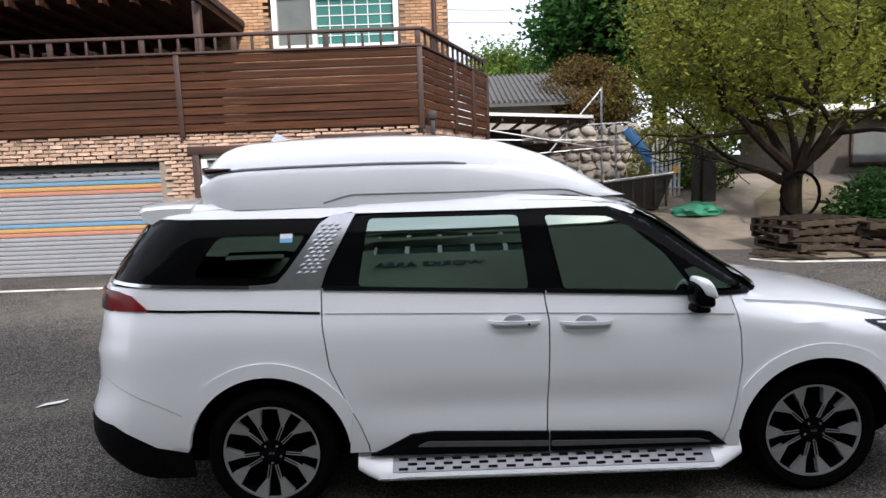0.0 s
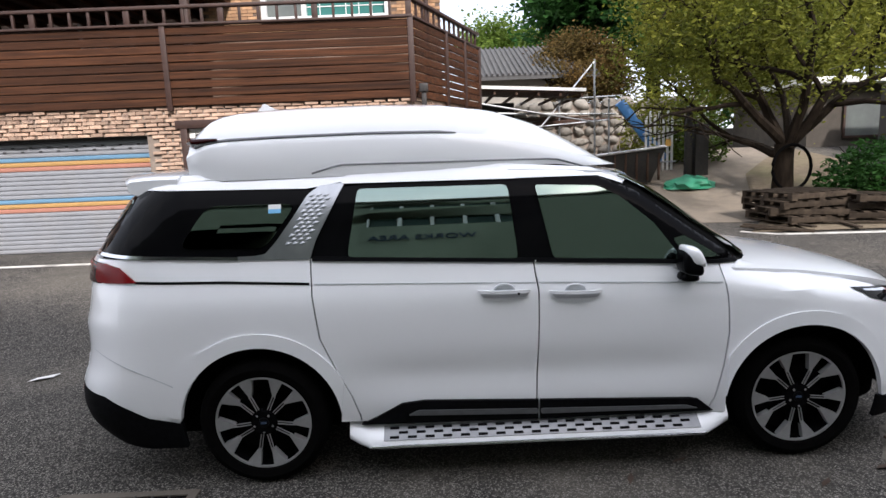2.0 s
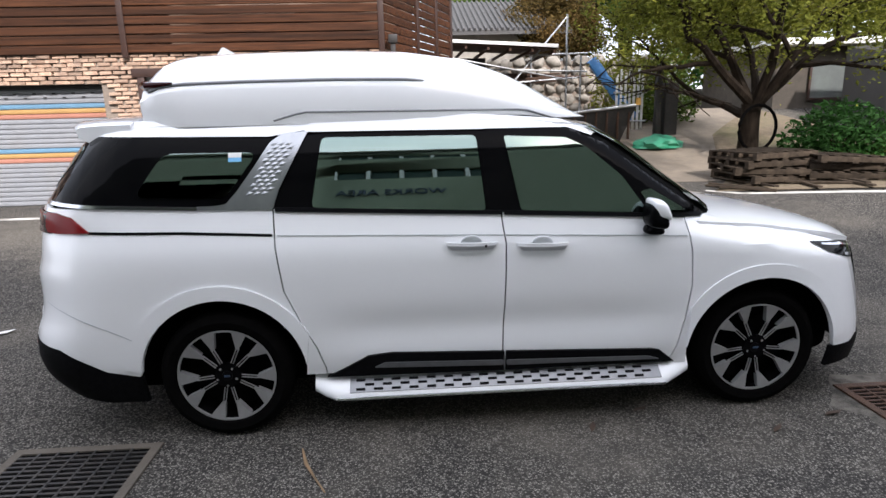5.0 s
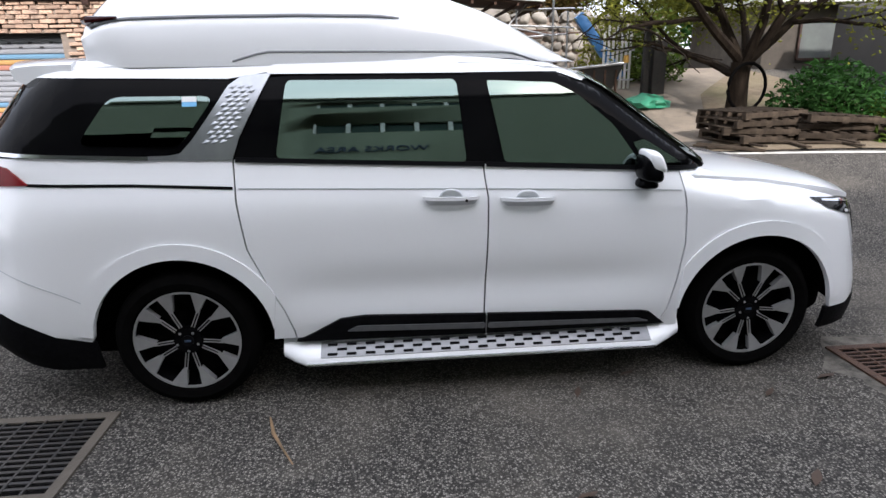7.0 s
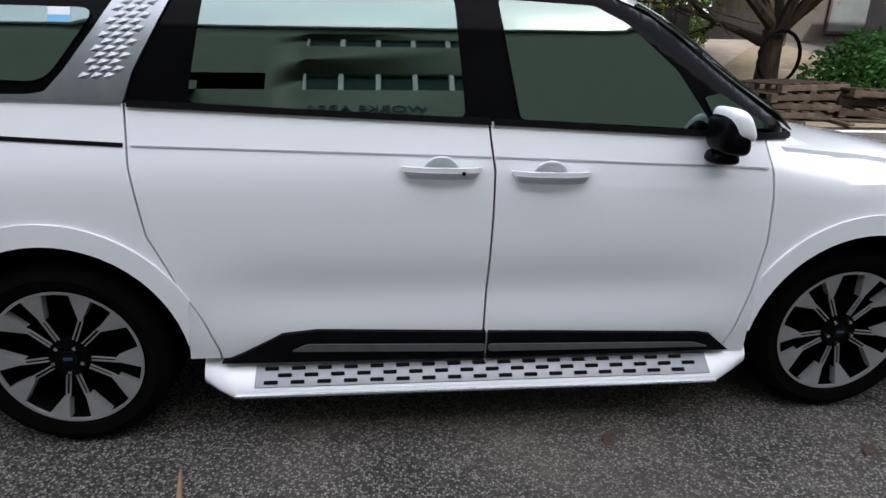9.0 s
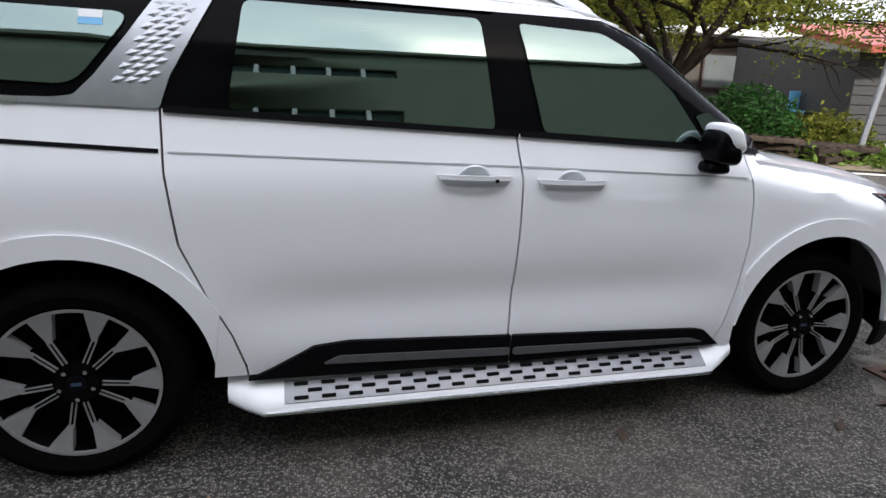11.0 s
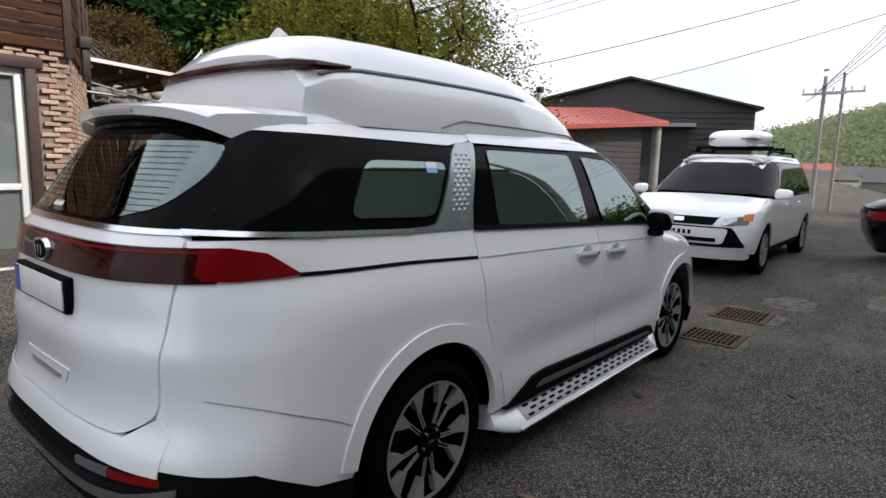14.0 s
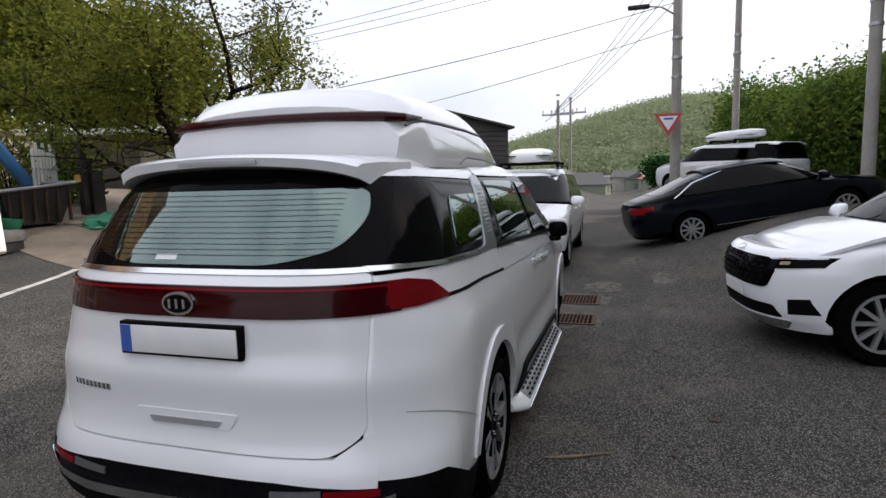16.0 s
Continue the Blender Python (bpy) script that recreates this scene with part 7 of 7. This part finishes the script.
for x, y, c, lab in ((0.9, 8.3, POLE_CON, "pale grey plastic bath tub tipped on its side"), (3.1, 8.9, TARP, "green plastic tub among the scrap")):
    bm = bmesh.new()
    bmesh.ops.create_uvsphere(bm, u_segments=16, v_segments=8, radius=0.35)
    bmesh.ops.bisect_plane(bm, geom=bm.verts[:] + bm.edges[:] + bm.faces[:], plane_co=(0, 0, 0.05), plane_no=(0, 0, 1), clear_outer=True)
    ob = tagged(finish(bm, "plastic_tub", c), lab, "tub", "scrap tubs")
    ob.matrix_world = pose(x, y, g(x, y) + 0.33, 12, 8, 0)
fence = empty("mesh_fence", pose(1.2, 9.3, g(1.2, 9.3)), "galvanised mesh fence panel before the wall", "fence")
for k in range(16):
    part("fence_wire", cyl(bmesh.new(), (0.15 * k, 0, 0.05), (0.15 * k, 0, 1.15), 0.008, n=6), STEEL, fence)
for z in (0.1, 0.4, 0.75, 1.12):
    part("fence_rail", cyl(bmesh.new(), (0, 0, z), (2.25, 0, z), 0.012, n=6), STEEL, fence)

# low wall, pots and grey outbuilding behind the tree
lw = tagged(finish(boxes(((4.8, 17.4, 0.9), (14, 17.7, 2.35)), bevel=0.02), "low_wall", CONCRETE), "low stained concrete wall at the end of the drive", "wall", kind="structure")
for x, y in ((7.3, 16.6), (7.9, 16.8), (6.4, 14.5), (5.6, 12.6)):
    bm = cyl(bmesh.new(), (0, 0, 0), (0, 0, 0.3), 0.16, 0.24, 16)
    ob = tagged(finish(bm, "flower_pot", TERRACOTTA), "red-brown terracotta pot on the drive", "pot", "flower pots")
    ob.matrix_world = pose(x, y, g(x, y) + 0.012)
out = empty("grey_outbuilding", pose(0, 0, 0), "low dark brown rendered outbuilding with pale roof edge", "building")
part("wall", boxes(((9.6, 12.0, 0.6), (16.5, 12.3, 3.25)), ((9.6, 12.3, 0.6), (9.9, 16, 3.25))), OUT_WALL, out)
part("roof", boxes(((9.2, 11.4, 3.25), (17.0, 16.2, 3.42)), bevel=0.02), PVC, out)
for x in (10.6, 13.4):
    w_ = part("window", boxes(((x, 11.96, 1.9), (x + 1.2, 12.0, 2.8))), PANE_GREY, out)
    part("window_frame", boxes(((x - 0.06, 11.93, 1.84), (x + 1.26, 11.97, 1.9)), ((x - 0.06, 11.93, 2.8), (x + 1.26, 11.97, 2.86)), ((x - 0.06, 11.93, 1.9), (x, 11.97, 2.8)), ((x + 1.2, 11.93, 1.9), (x + 1.26, 11.97, 2.8))), WOOD_TRIM, w_)
chair = empty("plastic_chair", pose(10.3, 8.0, g(10.3, 8)), "pale blue moulded plastic garden chair", "chair")
part("seat", boxes(((-0.22, -0.22, 0.40), (0.22, 0.22, 0.43)), bevel=0.01), STICKER, chair)
part("backrest", boxes(((-0.22, 0.2, 0.43), (0.22, 0.24, 0.85)), bevel=0.015), STICKER, chair)
for x in (-0.2, 0.2):
    for y in (-0.2, 0.2):
        part("leg", cyl(bmesh.new(), (x * 1.15, y * 1.15, 0), (x, y, 0.41), 0.022, n=8), STICKER, chair)

# ---- dark clad shed with red roof, and the large gabled shed ----
A_, B_ = Vector((10.2, 6.8, 0)), Vector((18.2, 5.9, 0))
sdir2 = (B_ - A_).normalized()
ang2 = math.degrees(math.atan2(sdir2.y, sdir2.x))
L2 = (B_ - A_).length
red = empty("red_roofed_shed", pose(A_.x, A_.y, 0, 0, 0, ang2), "dark grey clad shed with red metal roof", "shed")


def eave(s):
    return 2.50 + 0.62 * s / L2


bm = bmesh.new()
vs = [bm.verts.new(p) for p in ((0, 0, 0.5), (L2 - 0.6, 0, 0.5), (L2 - 0.6, 0, eave(L2)), (0, 0, eave(0)), (0, 4, 0.5), (L2 - 0.6, 4, 0.5), (L2 - 0.6, 4, eave(L2) + 0.6), (0, 4, eave(0) + 0.6))]
for f in ((0, 1, 2, 3), (1, 5, 6, 2), (0, 3, 7, 4), (5, 4, 7, 6)):
    bm.faces.new([vs[k] for k in f])
part("wall", bm, CLAD, red)
for k in range(11):
    z = 0.75 + 0.19 * k
    part("cladding_rib", boxes(((0, -0.02, z), (L2 - 0.6, 0.0, z + 0.165))), CLAD, red)
bm = bmesh.new()
vs = [bm.verts.new(p) for p in ((-0.3, -0.6, eave(0) - 0.05), (L2 + 0.2, -0.6, eave(L2) - 0.05), (L2 + 0.2, 1.8, eave(L2) + 0.55), (-0.3, 1.8, eave(0) + 0.55))]
bm.faces.new(vs)
ex = bmesh.ops.extrude_face_region(bm, geom=bm.faces[:])
bmesh.ops.translate(bm, verts=[q for q in ex["geom"] if isinstance(q, bmesh.types.BMVert)], vec=(0, 0, 0.14))
part("roof", bm, RED_ROOF, red)
for k in range(24):
    s_ = -0.2 + (L2 + 0.3) * k / 23
    part("roof_seam", tube(bmesh.new(), [(s_, -0.6, eave(s_) + 0.10), (s_, 1.8, eave(s_) + 0.70)], 0.014, 6), RED_ROOF, red)
part("porch_post", cyl(bmesh.new(), (L2 - 0.1, -0.3, 0.4), (L2 - 0.1, -0.3, eave(L2)), 0.16, n=14), POLE_CON, red)
w_ = part("window", boxes(((1.55, -0.05, 1.62), (2.6, -0.01, 2.28))), PANE_GREY, red)
part("window_frame", boxes(((1.49, -0.09, 1.56), (2.66, -0.03, 1.64)), ((1.49, -0.09, 2.26), (2.66, -0.03, 2.34)), ((1.49, -0.09, 1.64), (1.57, -0.03, 2.26)), ((2.58, -0.09, 1.64), (2.66, -0.03, 2.26)), ((2.03, -0.085, 1.64), (2.11, -0.03, 2.26)), bevel=0.006), PVC, w_)
pole = tagged(finish(cyl(bmesh.new(), (0, 0, 0), (0.45, 0, 2.75), 0.055, n=12), "leaning_pole", STEEL), "leaning galvanised pole with a dark lamp on top", "pole")
pole.matrix_world = pose(8.75, 5.15, g(8.75, 5.15))
part("pole_lamp", boxes(((0.38, -0.07, 2.72), (0.54, 0.07, 2.86)), bevel=0.02), IRON, pole)

big = empty("gabled_warehouse", pose(0, 0, 0), "large charcoal clad warehouse with low gable roof", "warehouse")
e0, e1, rd = Vector((24.84, 4.0, 4.15)), Vector((20.3, 13.4, 4.15)), Vector((22.57, 8.7, 5.42))
back = Vector((0.9, 0.435, 0)) * 18
bm = bmesh.new()
f_ = [bm.verts.new(p) for p in (Vector((e0.x, e0.y, -1)), e0, rd, e1, Vector((e1.x, e1.y, -1)))]
b_ = [bm.verts.new(v.co + back) for v in f_]
bm.faces.new(f_)
bm.faces.new(b_[::-1])
for k in (0, 3):
    bm.faces.new((f_[k], f_[k + 1], b_[k + 1], b_[k]))
part("wall", bm, CLAD, big)
for p, q in ((e0, rd), (rd, e1)):
    bm = bmesh.new()
    o = -back.normalized() * 0.35
    over = (p - q).normalized() * 0.25 if p is e0 else Vector((0, 0, 0))
    under = (q - p).normalized() * 0.25 if q is e1 else Vector((0, 0, 0))
    vs = [bm.verts.new(v) for v in (p + o + over, q + o + under, q + back + under, p + back + over)]
    bm.faces.new(vs)
    ex = bmesh.ops.extrude_face_region(bm, geom=bm.faces[:])
    bmesh.ops.translate(bm, verts=[z_ for z_ in ex["geom"] if isinstance(z_, bmesh.types.BMVert)], vec=(0, 0, 0.10))
    part("roof", bm, IRON, big)
gd = (e1 - e0).normalized()
gn = -back.normalized()
for k in range(18):
    z = 0.3 + 0.23 * k
    a, b = e0 + gd * 0.03, e1 - gd * 0.03
    if z > 4.05:
        break
    bm = tube(bmesh.new(), [Vector((a.x, a.y, z)) + gn * 0.01, Vector((b.x, b.y, z)) + gn * 0.01], 0.018, 5)
    part("cladding_seam", bm, IRON, big)
for s0, s1, z0, z1, mt_, off in ((2.4, 6.6, 3.35, 3.5, SHUTTER, 0.5), (2.6, 6.4, -0.5, 3.3, IRON, 0.05), (4.2, 4.9, -0.5, 1.6, CLAD, 0.08)):
    a, b = e0 + gd * s0, e0 + gd * s1
    bm = bmesh.new()
    vs = [bm.verts.new((p.x, p.y, z) if False else Vector((p.x, p.y, z)) + gn * o_) for p in (a, b) for z in (z0, z1) for o_ in (0, off)]
    bmesh.ops.convex_hull(bm, input=vs)
    part("loading_door" if z0 < 0 else "door_canopy", bm, mt_, big)

# ---- poles, wires, sign ----
def utility_pole(x, y, h, r, label, lamp=False, arm=True):
    t = empty("utility_pole", pose(x, y, ground_z(x, y)), label, "pole", "utility poles")
    part("shaft", cyl(bmesh.new(), (0, 0, -0.5), (0, 0, h), r, r * 0.72, 16), POLE_CON, t)
    if arm:
        part("cross_arm", boxes(((-0.04, -0.75, h - 0.7), (0.04, 0.75, h - 0.62))), STEEL, t)
        for k in (-0.7, -0.3, 0.3, 0.7):
            part("insulator", cyl(bmesh.new(), (0, k, h - 0.62), (0, k, h - 0.45), 0.04, n=10), PVC, t)
    if lamp:
        part("lamp_arm", tube(bmesh.new(), [(0, 0, 6.1), (-0.3, 0.5, 6.35), (-0.45, 0.95, 6.38)], 0.03, 8), STEEL, t)
        part("lamp_head", boxes(((-0.6, 0.85, 6.30), (-0.38, 1.5, 6.42)), bevel=0.04), IRON, t)
    for k in range(3):
        part("pole_band", ring_band(r * 0.9, 4.2 + 0.6 * k), STEEL, t)
    return t


def ring_band(r, z):
    return cyl(bmesh.new(), (0, 0, z), (0, 0, z + 0.08), r + 0.015, n=16)


utility_pole(16.0, -3.1, 9.5, 0.17, "concrete utility pole with street lamp and cables", lamp=True)
utility_pole(24.3, 1.5, 5.2, 0.09, "weathered utility pole beside the road", arm=True)
utility_pole(25.2, 1.0, 5.4, 0.07, "slim utility pole with cross arm")
utility_pole(19.0, -5.3, 9.5, 0.13, "slim steel utility pole by the trees", arm=False)
utility_pole(13.5, -7.6, 9.0, 0.17, "thick concrete utility pole by the hedge", arm=False)
yd = empty("yield_sign", pose(15.55, -2.85, 0), "red-edged white triangular give-way sign on the pole", "sign")
bm = bmesh.new()
bm.faces.new([bm.verts.new(p) for p in ((0, -0.42, 3.55), (0, 0.42, 3.55), (0, 0, 2.85))])
ex = bmesh.ops.extrude_face_region(bm, geom=bm.faces[:])
bmesh.ops.translate(bm, verts=[q for q in ex["geom"] if isinstance(q, bmesh.types.BMVert)], vec=(0.02, 0, 0))
part("sign_plate", bm, SIGN_RED, yd)
bm = bmesh.new()
bm.faces.new([bm.verts.new(p) for p in ((-0.006, -0.28, 3.47), (-0.006, 0.28, 3.47), (-0.006, 0, 3.02))])
part("sign_face", bm, PLATE, yd, smooth=0)
part("sign_bar", boxes(((-0.012, -0.14, 3.36), (-0.008, 0.14, 3.42))), BLUE, yd)
part("sign_bracket", boxes(((0.02, -0.2, 3.2), (0.4, -0.14, 3.26))), STEEL, yd)


def wire(a, b, sag, r=0.012, label="thin black overhead cable"):
    a, b = Vector(a), Vector(b)
    pts = [a + (b - a) * k / 14 - Vector((0, 0, sag * 4 * (k / 14) * (1 - k / 14))) for k in range(15)]
    return tagged(finish(tube(bmesh.new(), pts, r, 5), "overhead_cable", CABLE), label, "cable", "overhead cables")


P1, P2 = Vector((16.0, -3.1, 8.6)), Vector((24.3, 1.5, 4.6))
for k in range(4):
    wire(P1 + Vector((0, 0, -0.5 * k)), P2 + Vector((0, 0.2 * k, 0.3 - 0.2 * k)), 0.25)
for k in range(3):
    wire(P1 + Vector((0, 0, 0.6 - 0.35 * k)), (30, 34 + 2 * k, 10.5 - 0.5 * k), 0.6)
wire(P1 + Vector((0, 0, -1.6)), (9.5, 12.0, 3.5), 0.3)
wire(P1 + Vector((0, 0, -2.4)), (20.5, 13.0, 4.2), 0.3)
for k in range(5):
    wire(P1 + Vector((0, 0, 0.5 - 0.45 * k)), (24, -12 - k, 10.2 - 0.5 * k), 0.3)
utility_pole(-6, 40, 17.2, 0.2, "tall distant utility pole behind the house", arm=False)
utility_pole(22, 44, 18.2, 0.2, "tall distant utility pole behind the trees", arm=False)
for k in range(4):
    wire((-6, 40, 13.5 + 0.9 * k), (22, 44, 14.5 + 0.9 * k), 0.7, 0.025)
for k in range(3):
    wire(P1 + Vector((0, 0, -0.3 * k)), (11, -14, 9.0 - 0.4 * k), 0.4)

# ---- distance: wooded hill, village roofs ----
bm = bmesh.new()
n_, m_ = 70, 24
rows = []
for i in range(m_):
    v = i / (m_ - 1)
    row_ = []
    for k in range(n_):
        u = k / (n_ - 1)
        a = radians(-50 + 100 * u)
        d = 170 + 130 * v
        prof = 0.30 + 0.70 * math.exp(-((math.degrees(a) + 6) / 15) ** 2) + 0.25 * math.exp(-((math.degrees(a) + 34) / 10) ** 2)
        h = 36 * prof * math.sin(v * math.pi / 2) ** 0.8 + 2.6 * noise.noise(Vector((k * 0.9, i * 0.9, 0))) - 3
        row_.append(bm.verts.new((d * math.cos(a), d * math.sin(a), h)))
    rows.append(row_)
for a, b in zip(rows, rows[1:]):
    for k in range(n_ - 1):
        bm.faces.new((a[k], a[k + 1], b[k + 1], b[k]))
tagged(finish(bm, "backdrop_hill", HILL), "wooded hillside across the valley, haze mixed into its colour", "hill", kind="structure")
rh = np.random.RandomState(4)
hp = []
for k in range(9000):
    a, v = radians(rh.uniform(-40, 30)), rh.uniform(0.0, 1.0)
    d = 170 + 130 * v
    prof = 0.30 + 0.70 * math.exp(-((math.degrees(a) + 6) / 15) ** 2) + 0.25 * math.exp(-((math.degrees(a) + 34) / 10) ** 2)
    hp.append((d * math.cos(a), d * math.sin(a), 36 * prof * math.sin(v * math.pi / 2) ** 0.8 - 1.5))
hw_ = new("far_woods")
# crown tones lightened to carry the valley haze in their colour
FAR_LEAF = leaf_mat("hazed_woodland", (0.25, 0.285, 0.165), (0.205, 0.245, 0.135), 0.10)
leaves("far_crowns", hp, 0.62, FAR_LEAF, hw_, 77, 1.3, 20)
tagged(hw_, "far woodland canopy on the hillside, leaf colour paled for haze", "woods", kind="stuff")
rv = random.Random(9)
for k in range(16):
    x, y = rv.uniform(85, 150), rv.uniform(-14, 16)
    t = empty("village_house", pose(x, y, -2.0, 0, 0, rv.uniform(0, 90)), "small distant village house with coloured roof", "house", "village houses")
    w, d, h = rv.uniform(4, 7), rv.uniform(4, 6), rv.uniform(2.2, 3.6)
    part("wall", boxes(((-w / 2, -d / 2, -1), (w / 2, d / 2, h))), rv.choice([PVC, CONCRETE, RENDER_WALL]), t)
    bm = bmesh.new()
    vs = [bm.verts.new(p) for p in ((-w / 2 - 0.3, -d / 2 - 0.3, h), (w / 2 + 0.3, -d / 2 - 0.3, h), (w / 2 + 0.3, d / 2 + 0.3, h), (-w / 2 - 0.3, d / 2 + 0.3, h), (-w / 2, 0, h + 1.2), (w / 2, 0, h + 1.2))]
    for f in ((0, 1, 5, 4), (2, 3, 4, 5), (0, 4, 3), (1, 2, 5), (3, 2, 1, 0)):
        bm.faces.new([vs[q] for q in f])
    part("roof", bm, rv.choice([SLATE, CONCRETE, CLAD, TERRACOTTA]), t, smooth=0)
    part("window", boxes(((-w / 2 - 0.03, -0.6, 1.0), (-w / 2, 0.6, 2.0))), PANE_GREY, t)

# ---- drains, cracks and litter on the asphalt ----
def grate(x0, y0, x1, y1, label, nx, ny, material, frame_mat):
    t = empty("drain_grate", pose((x0 + x1) / 2, (y0 + y1) / 2, 0), label, "drain", "drain grates")
    w, d = x1 - x0, y1 - y0
    # flat black sheet in place of a hole: the pit's darkness is painted
    part("pit_shade", boxes(((-w / 2, -d / 2, 0.003), (w / 2, d / 2, 0.006))), BLACK_VOID, t)
    part("grate_frame", boxes(((-w / 2 - 0.05, -d / 2 - 0.05, 0.002), (w / 2 + 0.05, -d / 2, 0.014)), ((-w / 2 - 0.05, d / 2, 0.002), (w / 2 + 0.05, d / 2 + 0.05, 0.014)), ((-w / 2 - 0.05, -d / 2, 0.002), (-w / 2, d / 2, 0.014)), ((w / 2, -d / 2, 0.002), (w / 2 + 0.05, d / 2, 0.014))), frame_mat, t)
    for k in range(1, nx):
        x = -w / 2 + w * k / nx
        part("grate_bar", boxes(((x - 0.006, -d / 2, 0.006), (x + 0.006, d / 2, 0.016))), material, t)
    for k in range(1, ny):
        y = -d / 2 + d * k / ny
        part("grate_bar", boxes(((-w / 2, y - 0.008, 0.006), (w / 2, y + 0.008, 0.014))), material, t)
    return t


grate(-2.66, -1.64, -1.97, -1.06, "square steel mesh drain cover in a concrete frame", 7, 14, IRON, OUT_WALL)
for x0, x1 in ((2.25, 2.66), (3.34, 3.86)):
    grate(x0, -1.24, x1, -0.80, "rusty slotted iron drain cover set in asphalt", 4, 10, RUST, RUST)
PATCH = mat("pale_asphalt_patch", (0.150, 0.138, 0.118), 0.95, ior=1.2, color2=(0.060, 0.056, 0.050), scale=9, lo=0.38, hi=0.62, bump=0.5, bump_scale=90)
rq = random.Random(12)
for x, y, sx, sy in ((2.45, -1.0, 0.42, 0.42), (3.6, -1.0, 0.5, 0.45), (4.6, -1.3, 0.4, 0.3), (5.2, -2.2, 0.35, 0.2), (6.6, -1.7, 0.4, 0.25)):
    bm = bmesh.new()
    vs = [bm.verts.new((x + sx * math.cos(a) * rq.uniform(0.75, 1.15), y + sy * math.sin(a) * rq.uniform(0.75, 1.15), 0)) for a in [2 * math.pi * k / 22 for k in range(22)]]
    bm.faces.new(vs)
    for v in bm.verts:
        v.co.z = ground_z(v.co.x, v.co.y) + 0.0025
    if x > 4:
        tagged(finish(bm, "asphalt_patch", PATCH), "pale mortar patch on the asphalt", "patch", kind="structure")
    else:
        for v in bm.verts:
            v.co.z = 0.0012
        tagged(finish(bm, "asphalt_patch", PATCH), "pale mortar bed round the drain", "patch", kind="structure")
DEAD = mat("dead_leaf", (0.06, 0.035, 0.022), 0.8, color2=(0.03, 0.02, 0.014), scale=20)
TWIG = mat("dry_twig", (0.30, 0.19, 0.10), 0.8, color2=(0.10, 0.07, 0.04), scale=6)
for x, y, a, s in ((0.85, -0.93, 20, 0.05), (0.51, -1.1, 70, 0.05), (1.95, -1.09, 10, 0.06), (1.53, -1.22, 40, 0.05), (-4.06, 0.92, 35, 0.13), (-0.3, -2.2, 80, 0.05), (0.3, -1.9, 10, 0.05), (1.3, -1.9, 50, 0.06), (-1.5, -2.3, 15, 0.05), (2.3, -2.2, 33, 0.05), (-3.3, 0.3, 3, 0.05), (3.0, -1.9, 120, 0.05), (-0.9, -1.9, 15, 0.04)):
    bm = bmesh.new()
    pts = [(-s, 0, 0.004), (-0.3 * s, -0.35 * s, 0.02), (0.5 * s, -0.3 * s, 0.012), (s, 0, 0.02), (0.4 * s, 0.35 * s, 0.004), (-0.4 * s, 0.3 * s, 0.012)]
    bm.faces.new([bm.verts.new(p) for p in pts])
    ob = tagged(finish(bm, "dead_leaf", PVC if s > 0.1 else DEAD), "pale curled dead leaf on the asphalt" if s > 0.1 else "small dark curled dead leaf on the asphalt", "leaf", "dead leaves")
    ob.matrix_world = pose(x, y, ground_z(x, y) + 0.003, 0, 0, a)
for pts, r in (([(-1.12, -1.16, 0.012), (-1.08, -1.30, 0.012), (-1.02, -1.42, 0.01), (-0.95, -1.55, 0.008)], [0.005, 0.010, 0.006, 0.004]),):
    tagged(finish(tube(bmesh.new(), pts, r, 6), "twig", TWIG), "dry broken twig lying on the asphalt", "twig", "twigs")
